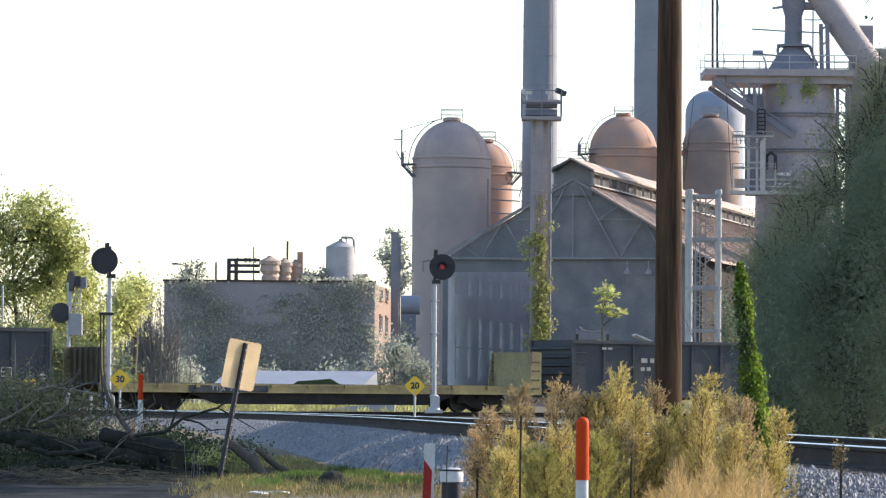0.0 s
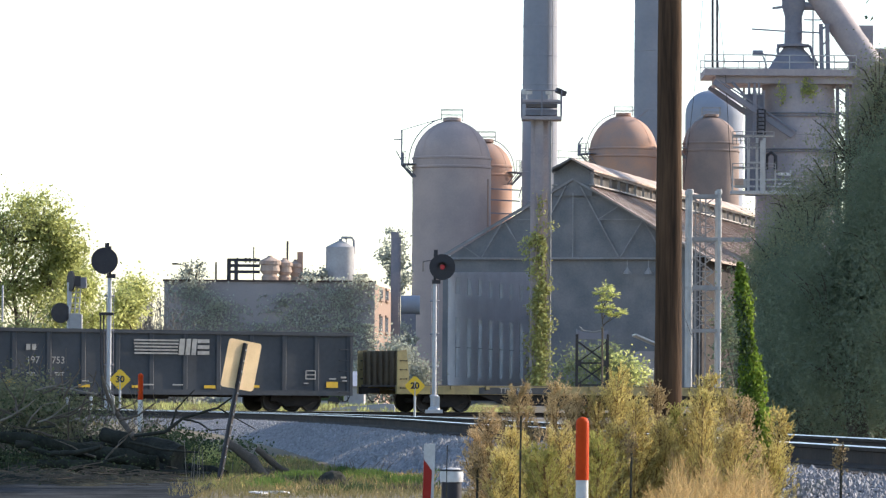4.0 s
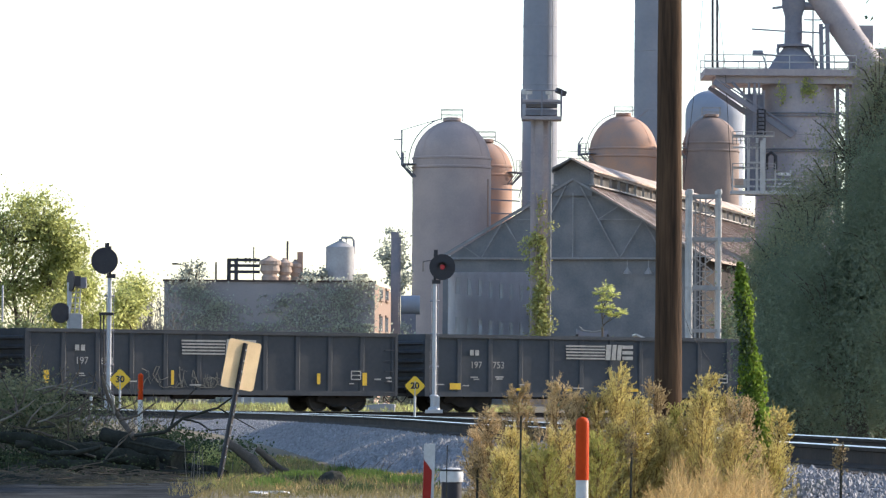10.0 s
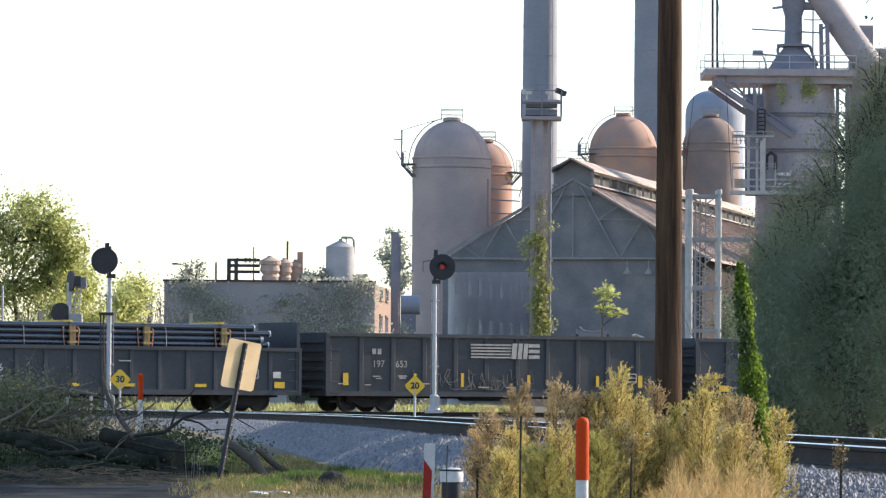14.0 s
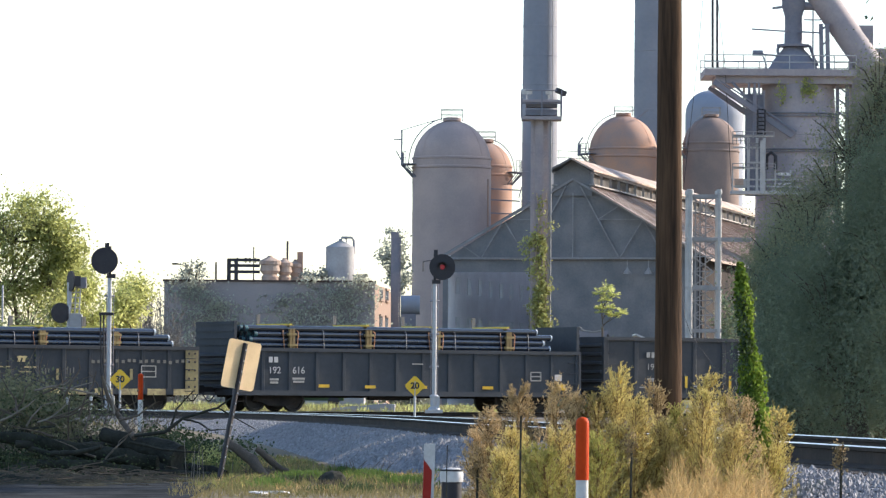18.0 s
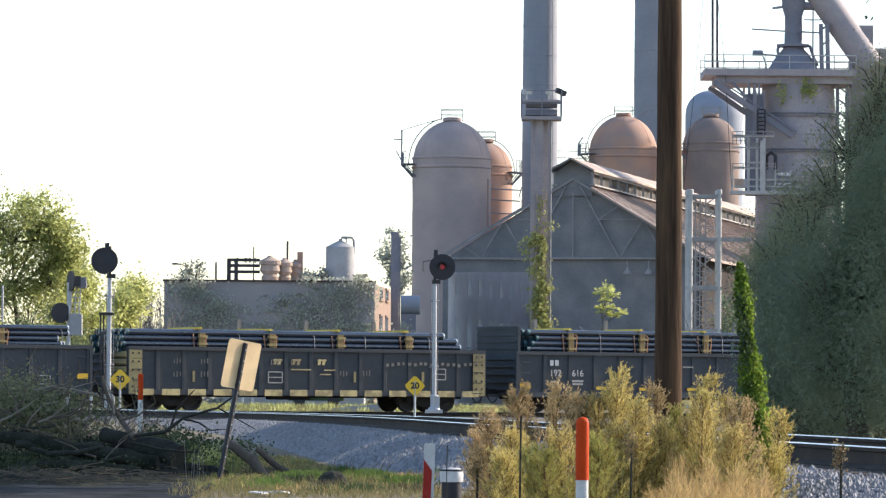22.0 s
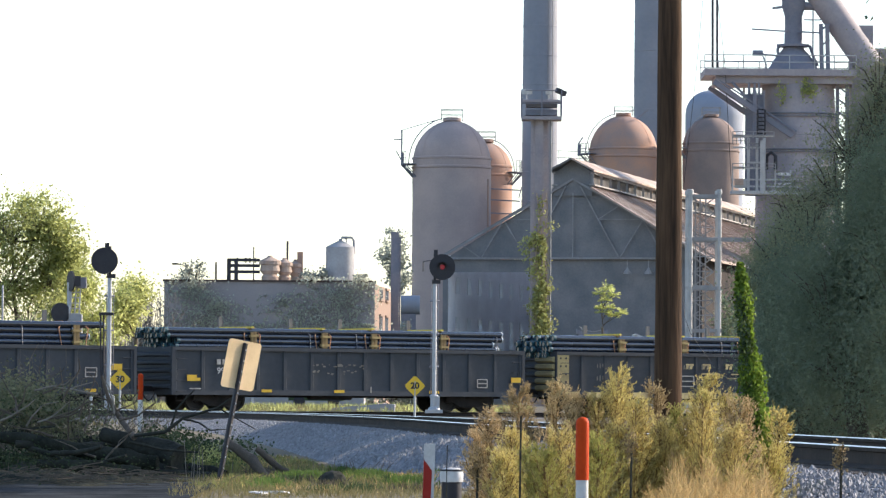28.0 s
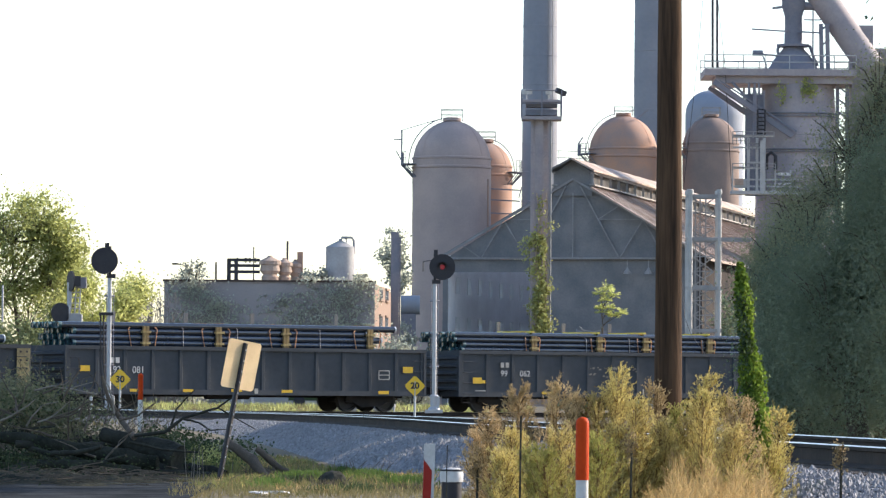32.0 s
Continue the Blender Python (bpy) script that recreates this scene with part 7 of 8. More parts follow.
# unseen tree, added to throw shade over the dead wood
tree("tree", (8.8, 60.3, 0.74), 11, [(0, 0, 7.4, 2.2, 2.0, 2.1), (-0.3, 0.2, 6.2, 1.9, 1.9, 1.6), (0.5, 0, 8.8, 1.7, 1.7, 1.5)], 0.12, "deep", "tall tree out of view, added for its shade", 231, 70, 220, 0.35, 0.22, group="trackside trees")

# unseen trees, added to put the ballast slope in shade
for i, (x, y, z) in enumerate(((9.4, 66.4, 7.0), (10.6, 79.0, 8.2), (10.3, 73.2, 8.0), (13.2, 86.8, 9.9), (13.7, 91.8, 10.3), (14.2, 97.0, 10.7), (14.8, 102.5, 11.0))):
    tree("tree", (x, y, 0.74), 9, [(0, 0, z, 1.5, 2.3, 2.0), (0.3, 0.5, z - 1.8, 1.4, 2.2, 1.5), (0.2, -0.3, z + 2.0, 1.4, 2.1, 1.4)], 0.14, "deep", "tall tree out of view, added for its shade", 240 + i, 70, 150, 0.35, 0.22, group="trackside trees")
# unseen high crowns, added to shade the lane edge
for i, (x, y) in enumerate(((8.9, 50.6), (9.0, 54.2))):
    tree("tree", (x, y, 0.74), 15, [(0, 0, 9.3, 1.5, 2.1, 1.5), (0.2, 0.3, 11.2, 1.5, 2.0, 1.5)], 0.14, "deep", "high-crowned tree out of view, added for its shade", 250 + i, 70, 150, 0.35, 0.22, group="trackside trees")
# unseen tree, added to widen the shade on the dead wood
tree("tree", (7.9, 58.3, 0.74), 12, [(0, 0, 7.6, 1.5, 1.5, 1.5), (0.1, 0, 6.2, 1.5, 1.5, 1.2), (0, 0, 9.0, 1.4, 1.4, 1.2)], 0.12, "deep", "tall tree out of view, added for its shade", 232, 80, 220, 0.3, 0.22, group="trackside trees")

# ---- vine-clad stub ----
VD = 31.0
k = VD / 8000.0
t = thing("vine_clad_stub", (2.254, VD, 0.45), label="old guy post smothered in bright green vine", category="vine")
b0, b1 = V((0, 0, 0)), V((2.075, 31.6, 2.551)) - V((2.254, VD, 0.45))
# thick dark core stands in for shade inside the leaves
bm = bmesh.new()
limb(bm, [b0, b0.lerp(b1, 0.5), b0.lerp(b1, 0.85), b1], [0.06, 0.05, 0.025, 0.01], 9)
part("post", bm, "log", t)
rng = np.random.default_rng(301)
n = 14000
f = 0.3 + 0.7 * rng.random(n) ** 1.1
p = np.array([b0 + (b1 - b0) * float(v) for v in f])
wd = (0.018 + 0.07 * (1 - f) ** 0.7) * (1 + 0.3 * np.sin(f * 23))
p[:, 0] += rng.normal(size=n) * wd * 0.55
p[:, 1] += rng.normal(size=n) * wd * 0.6 - 0.04
quads("vine", leaf_cloud(p, 0.027, rng, aspect=0.85), "vine", t)
# darker leaves on one side put its shade into the colour
n = 3600
f = 0.3 + 0.6 * rng.random(n)
p = np.array([b0 + (b1 - b0) * float(v) for v in f])
p[:, 0] += -0.035 * (1.2 - f) + rng.normal(size=n) * 0.022
p[:, 1] += rng.normal(size=n) * 0.03 - 0.05
quads("vine", leaf_cloud(p, 0.025, rng, aspect=0.85), "leaf_dark", t)
n = 1800
p = np.stack([2.263 - 2.254 + rng.normal(size=n) * 0.03, 0.9 + rng.normal(size=n) * 0.1, 0.2 + 0.9 * rng.random(n)], 1)
quads("vine", leaf_cloud(p, 0.027, rng, aspect=0.85), "vine", t)


# ---- weeds ----
def plume(rng, h, w, n_branch, lean):
    """Upswept branches on a stem, each with short branchlets set with narrow blades."""
    stems, blades = [], []
    top = V((lean, rng.normal() * 0.05, h))
    for i in range(n_branch):
        f = 0.2 + 0.8 * ((i + rng.random()) / n_branch) ** 0.8
        a = top * f
        ang = rng.random() * 2 * math.pi
        ln = (w * (1.09 - f) ** 0.74 + 0.015) * (0.72 + 0.42 * rng.random())
        out_ = V((math.cos(ang), math.sin(ang), 0))
        m1 = a + out_ * ln * 0.6 + V((0, 0, ln * (0.42 + 0.25 * rng.random())))
        e = m1 + out_ * ln * 0.34 + V((0, 0, ln * (0.55 + 0.3 * rng.random())))
        stems += [(a, m1), (m1, e)]
        nb = int(4 + 44 * ln)
        for j in range(nb):
            s = 0.12 + 0.88 * (j + rng.random()) / nb
            o = a.lerp(m1, s / 0.55) if s < 0.55 else m1.lerp(e, (s - 0.55) / 0.45)
            ax = (e - a).normalized()
            sd = V(rng.normal(size=3)).cross(ax).normalized()
            q = o + (ax * 0.8 + sd * 0.55 + V((0, 0, 0.25))) * (0.02 + 0.05 * rng.random())
            m = 15
            k = rng.random(m)[:, None]
            pts = np.array(o)[None] * (1 - k) + np.array(q)[None] * k + rng.normal(size=(m, 3)) * 0.0035
            blades.append((pts, np.array((q - o).normalized())[None] + rng.normal(size=(m, 3)) * 0.4))
    return top, stems, blades


def blade_quads(pts, d, length, width, rng):
    d = d / np.linalg.norm(d, axis=1)[:, None]
    e = np.cross(d, rng.normal(size=d.shape))
    e /= np.linalg.norm(e, axis=1)[:, None] + 1e-6
    ln = (length * (0.5 + rng.random(len(d))))[:, None]
    w_ = (width * (0.6 + 0.8 * rng.random(len(d))))[:, None]
    return np.stack([pts - e * w_ * 0.3, pts + d * ln * 0.5 - e * w_ * 0.5, pts + d * ln, pts + d * ln * 0.5 + e * w_ * 0.5], 1)


def weed(u, vtop, d, w, material, seed, label, nb=60):
    rng = np.random.default_rng(seed)
    x = (u - 784) / 8000 * d
    g0 = ground_z(x, d)
    h = 1.6 + (703 + 0.007 * (u - 784) - vtop) / 8000 * d - g0
    t = thing("weed", (x, d, g0), label=label, category="weed", group="tall weeds")
    top, stems, blades = plume(rng, h * 0.92, w, nb, rng.normal() * 0.06)
    bm = bmesh.new()
    tube(bm, (0, 0, -0.05), top, 0.011, 0.004, 6)
    for a, e in stems:
        tube(bm, a, e, 0.0032, 0.0018, 3, cap=False)
    part("stem", bm, "weed_stem", t, "brown stem and branches")
    P_ = np.concatenate([b[0] for b in blades])
    D_ = np.concatenate([b[1] for b in blades])
    # a few dark blades stand in for the plume's shaded inside
    dry = rng.random(len(P_)) < 0.08
    quads("plume", blade_quads(P_[~dry], D_[~dry], 0.02, 0.0048, rng), material, t)
    tagged(quads("withered_leaf", blade_quads(P_[dry], D_[dry], 0.02, 0.0046, rng), "weed_stem", t), "dark brown leaves standing in for inner gaps", kind="stuff")


rng = np.random.default_rng(401)
spots = [(910, 672, 0.3, "weed_pink"), (880, 720, 0.22, "weed_pink"), (985, 668, 0.28, "weed_pink"), (1012, 690, 0.25, "weed_pink"), (1040, 700, 0.28, "weed_pink"), (1076, 645, 0.34, "weed"), (1058, 690, 0.3, "weed"), (1105, 680, 0.3, "weed"), (1145, 672, 0.24, "weed_pink"), (1128, 700, 0.26, "weed"), (1192, 712, 0.22, "weed_green"), (1262, 655, 0.32, "weed"), (1240, 690, 0.28, "weed"), (1285, 690, 0.28, "weed"), (1320, 700, 0.28, "weed_pink"), (1345, 705, 0.3, "weed"), (1362, 720, 0.24, "weed"), (955, 790, 0.26, "weed_green"), (985, 800, 0.26, "weed_green"), (1215, 730, 0.26, "weed"), (1165, 740, 0.26, "weed"), (1095, 750, 0.28, "weed"), (1060, 770, 0.28, "weed_green"), (1300, 750, 0.28, "weed"), (1250, 760, 0.28, "weed"), (930, 760, 0.26, "weed"), (1010, 760, 0.26, "weed"), (1140, 780, 0.28, "weed"), (1190, 790, 0.28, "weed"), (1340, 790, 0.26, "weed"), (895, 800, 0.22, "weed"), (870, 760, 0.2, "weed_pink")]
for i, (u, v, w_, mm) in enumerate(spots):
    weed(u, v, 31.0 + 3.0 * rng.random() - (v - 650) / 50, w_ * 0.86, mm, 500 + i, {"weed": "tall golden-tan feathery weed", "weed_pink": "tall pinkish-tan feathery weed gone to seed", "weed_green": "yellow-green leafy weed among the dry ones"}[mm], 64)

# low filling and straw
for (x0, x1, y0, y1, n, h, mm) in ((870, 1370, 28.0, 33.0, 15000, 0.42, "weed"), (1085, 1398, 25.5, 30.0, 46000, 0.76, "straw")):
    rr = np.random.default_rng(n + x0)
    yy = y0 + (y1 - y0) * rr.random(n)
    uu = x0 + (x1 - x0) * rr.random(n)
    xx = (uu - 784) / 8000 * yy
    gz_ = np.array([ground_z(a, b) for a, b in zip(xx, yy)])
    k_ = 0.35 + 0.65 * rr.random(n)
    edge = np.clip(np.minimum((uu - x0) / 110.0, (x1 - uu) / 45.0), 0.3, 1) ** 0.6
    d_ = np.stack([rr.normal(size=n) * 0.5, rr.normal(size=n) * 0.5, np.ones(n)], 1)
    up_ = np.stack([0 * xx, 0 * xx, np.ones(n)], 1)
    p_ = np.stack([xx, yy, gz_], 1) + up_ * (rr.random(n) * h * edge * (0.75 + 0.25 * np.sin(uu / 17.0) * np.cos(yy * 2.1)))[:, None]
    ob = quads("dry_grass", blade_quads(p_, d_ + rr.normal(size=(n, 3)) * 0.3, 0.075, 0.0052, rr), mm)
    tagged(ob, "dense dry golden grass and weed stalks", "grass", kind="stuff")

# grass over the verge
for (n, ya, yb, xa, xb, h, mm, sd_) in ((26000, 44.5, 66.0, -0.055, 0.03, 0.055, "blade", 1), (9000, 44.0, 68.0, -0.05, 0.03, 0.045, "straw", 2), (27000, 41.0, 68.0, -0.06, 0.04, 0.05, "stubble", 7), (14000, 192.0, 236.0, -0.07, 0.02, 0.19, "leaf_lit", 3), (14000, 192.0, 236.0, -0.07, 0.02, 0.14, "stubble", 9), (3000, 120.0, 170.0, -0.11, -0.02, 0.13, "stubble", 4), (5000, 54.0, 75.0, -0.06, -0.045, 0.10, "blade", 6)):
    rr = np.random.default_rng(900 + sd_)
    yy = ya + (yb - ya) * rr.random(n)
    xx = (xa + (xb - xa) * rr.random(n)) * yy
    patch = np.array([noise.noise((a * 1.3, b * 0.35, sd_)) for a, b in zip(xx, yy)])
    ln = np.array([min(abs(math.hypot(a - q.x, (b - q.y) * 0.12)) for q in LINE[18:64:3]) for a, b in zip(xx, yy)]) if sd_ in (1, 2, 6, 7) else np.full(n, 9.0)
    keep = (patch > (-0.02 if sd_ == 1 else -0.55 if sd_ == 7 else -0.1)) & ((ln > 1.9) | (yy > 100))
    if sd_ in (1, 2, 7):            # grass kept off, so the ground under the dead wood stays dark
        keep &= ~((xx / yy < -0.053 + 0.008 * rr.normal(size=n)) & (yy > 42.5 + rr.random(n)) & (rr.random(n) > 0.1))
    if sd_ in (3, 9):
        keep = (yy > 190 + xx * 0.62 + 4) & (patch > (0.1 if sd_ == 3 else -0.2))
    xx, yy = xx[keep], yy[keep]
    m = len(xx)
    gz_ = np.array([ground_z(a, b) for a, b in zip(xx, yy)])
    d_ = np.stack([rr.normal(size=m) * 0.4, rr.normal(size=m) * 0.4, np.ones(m)], 1)
    ob = quads("grass", blade_quads(np.stack([xx, yy, gz_ - 0.01], 1), d_, h * 1.6, h * 0.16, rr), mm)
    tagged(ob, "short rough grass, green and dry in patches", "grass", kind="stuff")


# low mound whose dark colour stands in for shade under the dead wood
bm = bmesh.new()
cols = []
for i in range(46):
    x = -8.2 + 0.125 * i
    row = []
    for j in range(26):
        y = 49.3 + 0.3 * j
        e = max(0.0, 1 - ((x + 5.2) / 2.9) ** 2) * max(0.0, 1 - ((y - 53.0) / 3.9) ** 2)
        row.append(bm.verts.new((x, y, ground_z(x, y) - 0.04 + e ** 0.5 * (0.14 + 0.2 * noise.noise((x * 1.6, y * 1.1, 3)) + 0.09 * noise.noise((x * 6, y * 4, 5))))))
    cols.append(row)
for p, q in zip(cols, cols[1:]):
    for k in range(25):
        bm.faces.new((p[k], q[k], q[k + 1], p[k + 1]))
solid("debris_mound", bm, "humus", "low dark mound standing in for shade under the wood", "mound", kind="stuff")
# apron of dark litter, with the pile's shade put into its colour
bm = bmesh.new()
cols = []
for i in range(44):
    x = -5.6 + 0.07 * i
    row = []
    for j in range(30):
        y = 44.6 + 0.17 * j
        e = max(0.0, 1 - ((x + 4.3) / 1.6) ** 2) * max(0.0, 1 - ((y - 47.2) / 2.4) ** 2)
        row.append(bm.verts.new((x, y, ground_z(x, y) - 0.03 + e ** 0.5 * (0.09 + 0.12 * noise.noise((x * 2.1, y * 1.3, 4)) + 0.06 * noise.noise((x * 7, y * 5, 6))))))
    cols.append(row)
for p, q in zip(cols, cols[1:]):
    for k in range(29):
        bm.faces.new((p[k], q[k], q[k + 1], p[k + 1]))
solid("debris_mound", bm, "humus", "dark litter and the pile's shade at the lane's edge", "mound", kind="stuff")
rr = np.random.default_rng(951)
bm = bmesh.new()
for k in range(220):
    x, y = rr.uniform(-5.4, -2.9), rr.uniform(45.0, 50.3)
    a = V((x, y, ground_z(x, y) + 0.03 + 0.12 * rr.random()))
    th = rr.uniform(-0.5, 0.5) + (math.pi if k % 2 else 0)
    e = a + V((math.cos(th), rr.normal() * 0.4, math.sin(th) * 0.35)) * rr.uniform(0.08, 0.4)
    r = rr.uniform(0.003, 0.011)
    limb(bm, [a, a.lerp(e, 0.5) + V(rr.normal(size=3)) * 0.015, e], [r, r * 0.9, r * 0.5], 4)
solid("brushwood", bm, "bark", "broken sticks strewn before the dead wood", "brushwood", kind="stuff")
rr = np.random.default_rng(950)
n = 2500
yy = 50.5 + 2.2 * rr.normal(size=n)
xx = -5.0 + 1.1 * rr.normal(size=n)
pp_ = np.stack([xx, yy, np.array([ground_z(a, b) for a, b in zip(xx, yy)]) + 0.05 + 0.22 * rr.random(n)], 1)[xx < -2.9]
ob = quads("leaf_litter", leaf_cloud(pp_, 0.03, rr, 0.6), "scrub_dark")
tagged(ob, "dark leaf litter and bark chips", "leaf litter", kind="stuff")
# fine dead brush heaped on the wood
bm = bmesh.new()
for k in range(1700):
    x = rr.uniform(-6.1, -3.3) if k % 3 else rr.uniform(-6.1, -4.3)
    y = rr.uniform(52.6, 55.5)
    hgt = 0.35 + (0.95 if x < -4.5 else 0.45) * rr.random() ** 1.3
    a = V((x, y, ground_z(x, y) + hgt * rr.random()))
    th = rr.normal() * 0.9
    e = a + V((math.sin(th), rr.normal() * 0.5, 0.25 + 0.7 * math.cos(th))) * rr.uniform(0.12, 0.42)
    m_ = a.lerp(e, 0.5) + V(rr.normal(size=3)) * 0.03
    r = rr.uniform(0.0022, 0.006)
    limb(bm, [a, m_, e], [r, r * 0.8, r * 0.4], 3)
ob = solid("brushwood", bm, "brush", "heap of fine dark dead brushwood", "brushwood", kind="stuff")


# ---- dead wood ----
def log(name, pts, radii, label, material="log", seg=10):
    o = V(pts[0])
    t = thing(name, o, label=label, category="dead wood", group="dead wood")
    bm = bmesh.new()
    rr = np.random.default_rng(int(abs(o.x * 100)) + int(o.y))
    line, rad = [], []
    for (a, b), (r0, r1) in zip(zip(pts, pts[1:]), zip(radii, radii[1:])):
        a, b = V(a) - o, V(b) - o
        for k in range(4):
            line.append(a.lerp(b, k / 4) + V(rr.normal(size=3)) * r0 * 0.12)
            rad.append((r0 + (r1 - r0) * k / 4) * (1 + 0.06 * rr.normal()))
    line.append(V(pts[-1]) - o)
    rad.append(radii[-1])
    limb(bm, line, rad, seg)
    for v_ in bm.verts:
        v_.co += V(noise.noise_vector((v_.co + o) * 5.0)) * radii[0] * 0.22 + V(noise.noise_vector((v_.co + o) * 17.0)) * radii[0] * 0.08
    part("wood", bm, material, t)
    return t


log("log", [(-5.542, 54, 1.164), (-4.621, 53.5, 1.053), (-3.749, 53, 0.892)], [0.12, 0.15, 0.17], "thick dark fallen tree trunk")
# the next two limbs take the shade-dark pile colour
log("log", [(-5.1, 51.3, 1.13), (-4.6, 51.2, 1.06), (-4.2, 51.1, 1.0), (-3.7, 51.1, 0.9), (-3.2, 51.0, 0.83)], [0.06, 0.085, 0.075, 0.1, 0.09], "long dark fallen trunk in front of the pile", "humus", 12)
log("log", [(-4.5, 50.4, 0.82), (-3.9, 50.3, 0.8), (-3.35, 50.3, 0.74)], [0.05, 0.08, 0.06], "dark limb at the foot of the pile", "humus", 12)
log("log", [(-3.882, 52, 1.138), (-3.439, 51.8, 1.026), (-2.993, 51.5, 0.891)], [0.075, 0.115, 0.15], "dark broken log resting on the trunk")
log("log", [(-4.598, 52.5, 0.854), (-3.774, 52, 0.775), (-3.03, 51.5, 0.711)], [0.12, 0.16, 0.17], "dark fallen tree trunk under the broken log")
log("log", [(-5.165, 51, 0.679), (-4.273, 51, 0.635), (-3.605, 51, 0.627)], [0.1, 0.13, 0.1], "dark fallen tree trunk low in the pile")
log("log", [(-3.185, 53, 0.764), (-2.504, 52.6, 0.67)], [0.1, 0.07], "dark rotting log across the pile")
log("log", [(-2.478, 52, 1.083), (-2.176, 51.8, 0.861), (-1.94, 51.6, 0.64)], [0.05, 0.065, 0.05], "forked dark stump limb", "bark")
log("log", [(-2.12, 52, 0.988), (-1.892, 52, 0.795), (-1.748, 52, 0.725)], [0.034, 0.04, 0.028], "broken dark branch stub", "bark")
log("log", [(-3.914, 52, 1.819), (-3.834, 52, 1.56), (-3.702, 52, 1.334), (-3.504, 51.6, 1.112)], [0.017, 0.024, 0.03, 0.036], "curved grey-brown dead limb", "bark")
log("branch", [(-3.497, 51.5, 1.132), (-3.163, 51.5, 1.179), (-2.939, 51.5, 1.342), (-2.554, 51.5, 1.46), (-2.382, 51.5, 1.583)], [0.02, 0.022, 0.018, 0.013, 0.008], "long dark dead branch")
log("branch", [(-2.939, 51.5, 1.329), (-2.76, 51.4, 1.292), (-2.631, 51.4, 1.203), (-2.451, 51.4, 1.217)], [0.014, 0.011, 0.008, 0.004], "thin dark dead branch")
log("branch", [(-3.105, 51.6, 1.179), (-3.03, 51.6, 1.437), (-2.915, 51.6, 1.567), (-2.819, 51.6, 1.664)], [0.014, 0.011, 0.009, 0.005], "thin dark dead branch")
log("branch", [(-2.554, 51.5, 1.46), (-2.328, 51.5, 1.333), (-2.121, 51.5, 1.219)], [0.01, 0.007, 0.004], "thin dark dead branch")
rng = np.random.default_rng(609)
for i in range(22):
    u, v, d = rng.uniform(-40, 240), rng.uniform(770, 840), 50.0 + 4 * rng.random()
    a = V(((u - 784) / 8000 * d, d, 1.6 + (699 - v) / 8000 * d))
    e = a + V((rng.uniform(0.3, 1.1), rng.normal() * 0.5, rng.normal() * 0.13 - 0.08))
    r = rng.uniform(0.015, 0.05)
    a.z, e.z = max(a.z, ground_z(a.x, a.y) + r), max(e.z, ground_z(e.x, e.y) + r)
    log("log", [a, a.lerp(e, 0.5) + V((0, 0, rng.normal() * 0.04)), e], [r, r * 0.95, r * 0.75], "dark broken limb in the dead-wood pile")
rng = np.random.default_rng(610)
for i in range(58):
    u, v = rng.uniform(-20, 235), rng.uniform(690, 830)
    d = 50.5 + 4 * rng.random()
    pts = [V(((u - 784) / 8000 * d, d, 1.6 + (699 - v) / 8000 * d))]
    a = rng.uniform(-0.6, 3.6)
    for k in range(3):
        a += rng.normal() * 0.4
        pts.append(pts[-1] + V((math.cos(a), rng.normal() * 0.3, abs(math.sin(a)) * 0.8 + 0.1)) * rng.uniform(0.1, 0.26))
    log("branch", pts, [0.014, 0.011, 0.008, 0.004], "thin pale dead twig" if i % 4 == 0 else "thin dark dead twig", "twig" if i % 4 == 0 else "bark", 5)
rng = np.random.default_rng(611)
# lower clump takes the shade-dark leaf, upper ones mostly the hazed leaf
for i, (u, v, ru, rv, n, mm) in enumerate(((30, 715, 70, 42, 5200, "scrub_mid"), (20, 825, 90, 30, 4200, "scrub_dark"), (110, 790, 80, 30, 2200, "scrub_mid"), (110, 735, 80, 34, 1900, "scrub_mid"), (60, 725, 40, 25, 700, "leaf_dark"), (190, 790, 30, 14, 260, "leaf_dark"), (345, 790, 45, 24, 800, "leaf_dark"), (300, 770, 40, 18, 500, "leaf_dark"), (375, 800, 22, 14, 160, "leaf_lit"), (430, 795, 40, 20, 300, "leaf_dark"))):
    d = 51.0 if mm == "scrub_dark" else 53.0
    t = thing("scrub", ((u - 784) / 8000 * d, d, ground_z(0, d)), label="low green scrub growing through the dead wood", category="scrub", group="scrub")
    p = np.stack([rng.normal(size=n) * ru * d / 8000 * 0.6, rng.normal(size=n) * 0.5, 1.6 + (699 - v) / 8000 * d - ground_z(0, d) + rng.normal(size=n) * rv * d / 8000 * 0.6], 1)
    p = p[p[:, 2] > 0]
    bm = bmesh.new()
    for k in range(0, len(p), 130):
        tube(bm, (p[k][0] * 0.7, p[k][1], -0.05), p[k], 0.006, 0.002, 3)
    part("stem", bm, "bark", t)
    quads("foliage", leaf_cloud(p, 0.03 if mm == "scrub_dark" else 0.042, rng), mm, t)
for i, (u, v) in enumerate(((335, 778), (345, 790), (357, 785), (340, 800), (352, 805), (365, 795))):
    log("weed_stalk", [((u - 784) / 8000 * 48, 48, 0.55), ((u + (-6, 3, -2, 5, 1, -4)[i] - 784) / 8000 * 48, 48, 1.6 + (699 - v) / 8000 * 48)], [0.004, 0.003], "pale dry weed stalk", "twig", 5)
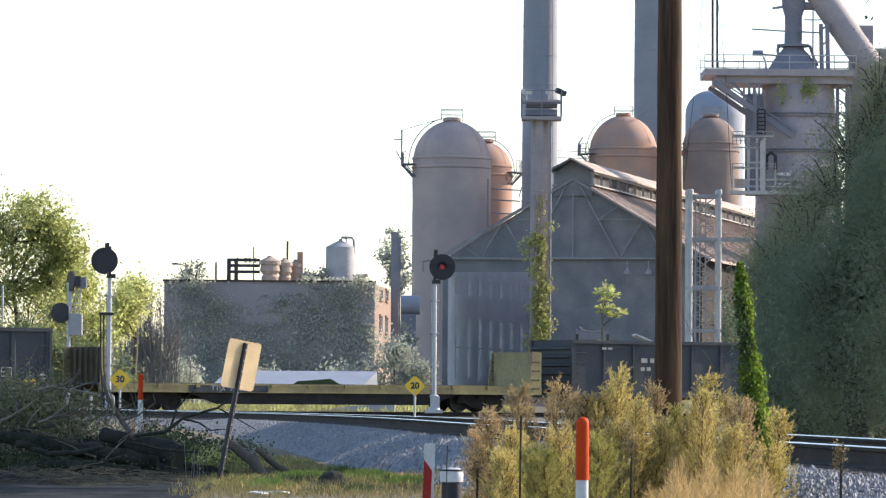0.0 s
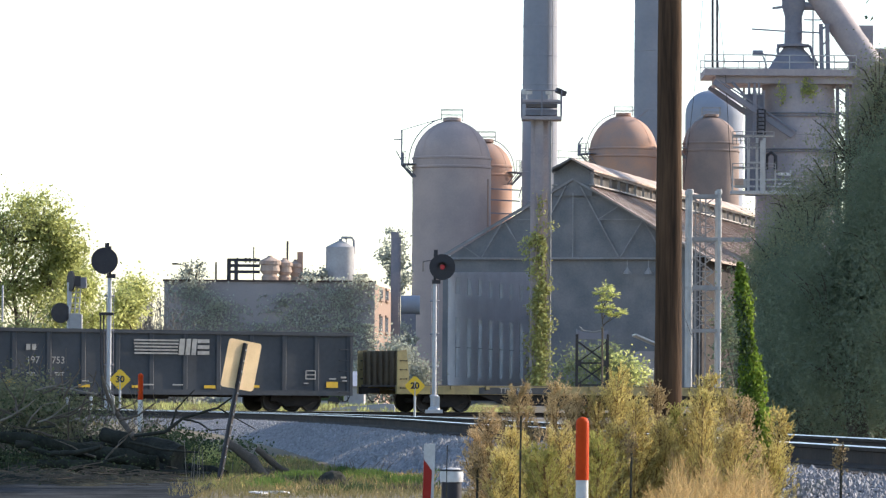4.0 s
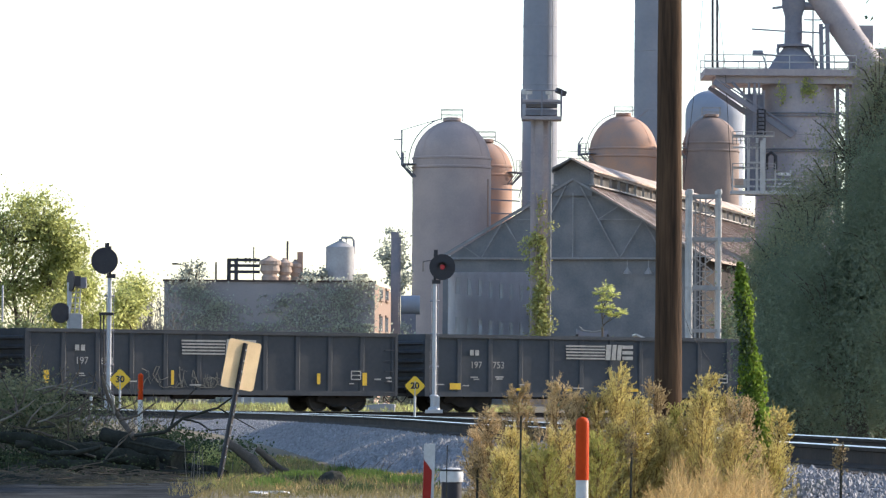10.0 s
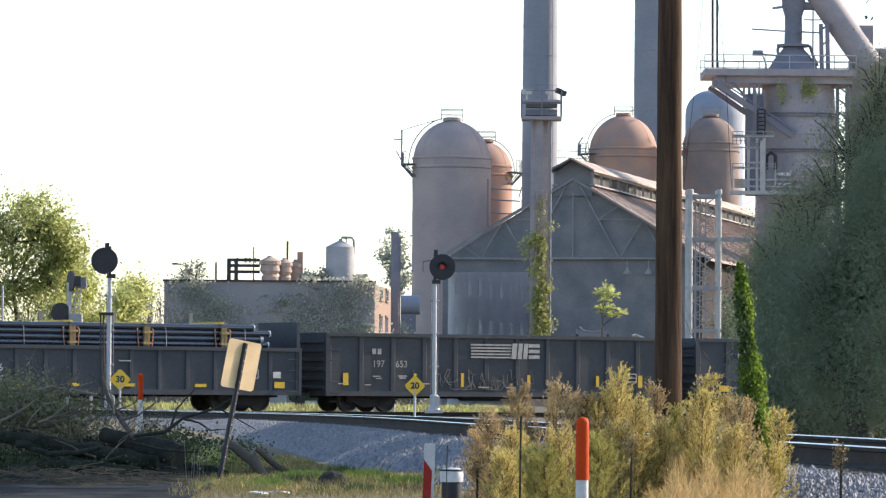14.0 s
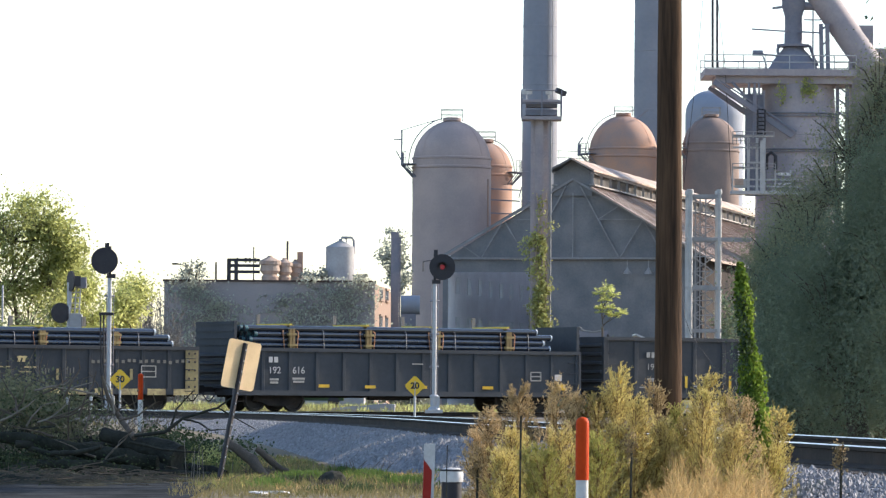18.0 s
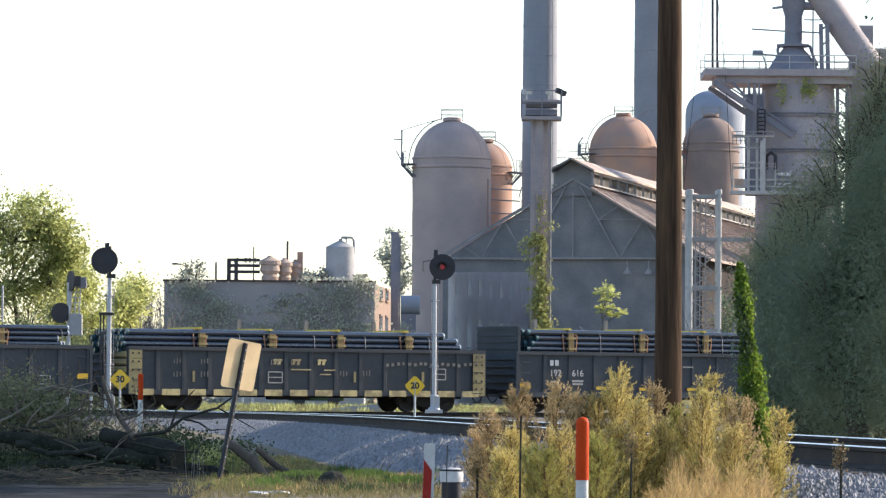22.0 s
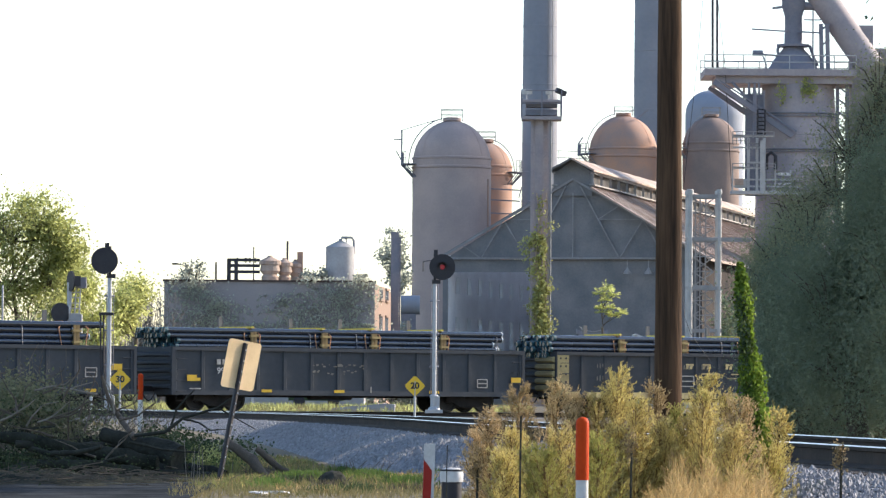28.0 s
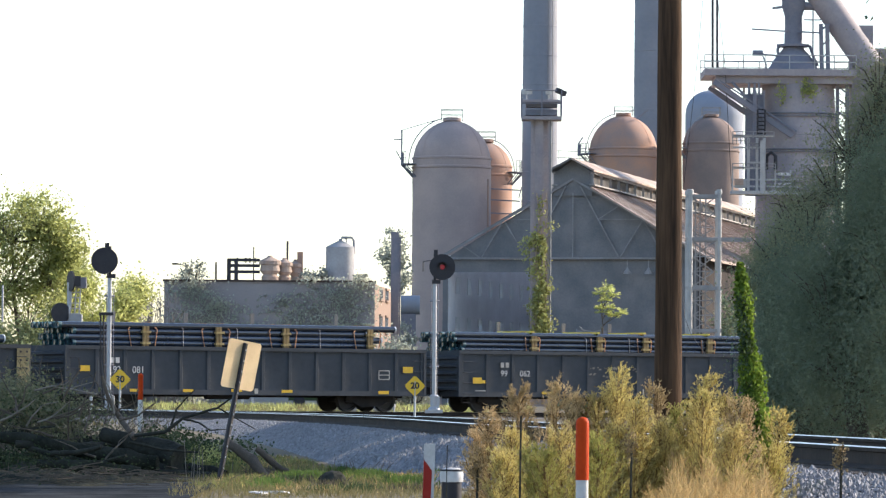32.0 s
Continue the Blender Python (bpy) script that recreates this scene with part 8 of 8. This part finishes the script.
for i, (u, v, d, r) in enumerate(((921, 735, 28, 0.009), (845, 828, 30, 0.011), (792, 788, 36, 0.005), (1117, 780, 26, 0.009), (1488, 795, 26, 0.01))):
    x = (u - 784) / 8000 * d
    stalk = log("dead_stalk", [(x, d, ground_z(x, d) - 0.05), (x + 0.01, d, 1.6 + (703 - v) / 8000 * d)], [r, r * 0.7], "dark dry dead weed stalk", "log", 6)
    if i in (1, 3, 4):
        rr = np.random.default_rng(700 + i)
        n = 220
        top_ = 1.6 + (697 - v) / 8000 * d - ground_z(x, d) + 0.05
        p = np.stack([rr.normal(size=n) * 0.02, rr.normal(size=n) * 0.02, top_ + rr.normal(size=n) * 0.05], 1)
        tagged(quads("seed_head", leaf_cloud(p, 0.02, rr), "wood_old", stalk), "rusty dry seed head", kind="stuff")

for i, (u, v, wu, n) in enumerate(((545, 862, 38, 2600), (655, 858, 32, 2000), (610, 848, 22, 700), (725, 868, 30, 1200), (480, 866, 26, 700), (770, 850, 15, 200))):
    rr = np.random.default_rng(980 + i)
    d = 44.5 + (5.0, 6.5, 9.0, 3.5, 1.5, 7.5)[i]
    x = (u - 784) / 8000 * d
    t = thing("grass_tuft", (x, d, ground_z(x, d)), label="lush green grass tuft on the dry verge", category="grass tuft", group="grass tufts")
    p = np.stack([rr.normal(size=n) * wu * d / 8000 * 0.5, rr.normal(size=n) * 0.3, np.zeros(n) - 0.01], 1)
    d_ = np.stack([rr.normal(size=n) * 0.5, rr.normal(size=n) * 0.5, np.ones(n)], 1)
    tagged(quads("turf", blade_quads(p, d_, 0.11, 0.014, rr), "tuft", t), kind="stuff")

rng = np.random.default_rng(620)
for i in range(26):
    u, v, d = rng.uniform(395, 690), rng.uniform(800, 850), 46.0 + 8 * rng.random()
    x = (u - 784) / 8000 * d
    g = ground_z(x, d)
    e = V((x + rng.normal() * 0.12, d + rng.normal() * 0.1, g + rng.uniform(0.06, 0.22)))
    log("twig", [(x, d, g - 0.02), V((x, d, g)).lerp(e, 0.5) + V((rng.normal() * 0.02, 0, 0.02)), e], [0.007, 0.005, 0.003], "short dark dead twig on the verge", "bark", 5)
for i in range(22):
    rr = np.random.default_rng(1200 + i)
    d = rr.uniform(43.5, 60.0)
    x = rr.uniform(-0.045, 0.0) * d
    n = int(rr.uniform(120, 420))
    dry = i % 3
    t = thing("grass_tuft", (x, d, ground_z(x, d)), label=("low dark green weed clump on the verge", "brown withered grass clump on the verge", "pale dry grass clump on the verge")[dry], category="grass tuft", group="grass tufts")
    p = np.stack([rr.normal(size=n) * rr.uniform(0.05, 0.16), rr.normal(size=n) * 0.22, np.zeros(n) - 0.01], 1)
    d_ = np.stack([rr.normal(size=n) * 0.8, rr.normal(size=n) * 0.6, np.ones(n)], 1)
    tagged(quads("turf", blade_quads(p, d_, rr.uniform(0.06, 0.12), 0.012, rr), ("leaf_dark", "bark", "straw")[dry], t), kind="stuff")

# ---- small verge things ----
d = 38.0
t = thing("delineator", (-0.113, d, 0.4), label="flat white delineator post with a red stripe", category="delineator post")
m = 38 / 8000.0
bm = bmesh.new()
zt_ = 1.21 - 0.4
prism(bm, [(-12 * m, 0, 0), (8 * m, 0, 0), (13 * m, 0, zt_), (-7 * m, 0, zt_ - 0.004)], (0, 0.012, 0))
part("blade", bm, "white", t)
bm = bmesh.new()
prism(bm, [(-11.5 * m, -0.006, 0.02), (2 * m, -0.006, 0.02), (7 * m, -0.006, zt_ - 48 * m), (-7.5 * m, -0.006, zt_ - 28 * m)], (0, 0.004, 0))
part("stripe", bm, "red_stripe", t, "red reflective stripe")
t = thing("bollard", (0.086, d, 0.4), label="short black bollard with a white cap", category="bollard")
zt_ = 1.008 - 0.4
bm = bmesh.new()
lathe(bm, (0, 0, 0), [(0.085, -0.1), (0.085, zt_ - 0.11)], 28)
part("tube", bm, "black", t)
bm = bmesh.new()
lathe(bm, (0, 0, zt_ - 0.12), [(0.095, 0), (0.098, 0.01), (0.098, 0.085), (0.09, 0.1), (0.07, 0.115), (0.02, 0.12)], 28)
part("cap", bm, "white", t, "white plastic cap")
bm = bmesh.new()
lathe(bm, (0, 0, zt_ - 0.03), [(0.1, 0), (0.1, 0.016)], 28)
part("cap_ring", bm, "black", t)
bm = bmesh.new()
for x, y, rz in ((0, 0, 10), (0.12, 0.2, 60), (-0.1, -0.2, -20)):
    box(bm, (x * 0.8, y * 0.8, 0.01), (0.13, 0.18, 0.012), rz=rz, ry=6)
t = solid("litter", bm, "white", "crumpled white scraps on the verge", "litter")
t.location = (-1.607, 42, 0.695)
bm = bmesh.new()
bmesh.ops.create_icosphere(bm, subdivisions=2, radius=0.15)
for v_ in bm.verts:
    v_.co += V(noise.noise_vector(v_.co * 9)) * 0.03
    v_.co.z *= 0.6
t = solid("stone", bm, "log", "dark lump of stone in the grass", "stone")
t.location = (-1.158, 48, 0.717)



def motions():
    for t, right in MOVING:
        drive(t, right)
    for ws in WHEELS:
        x, z = ws.location.x, ws.location.z
        rows_ = []
        for k in range(0, 161):
            s = 0.2 * k
            rows_.append((s, pose(x, 0, z, 0, math.degrees(SPEED * (s + SLOW * (s - 16) ** 2) / 0.457), 0)))
        walk(ws, rows_)


motions()
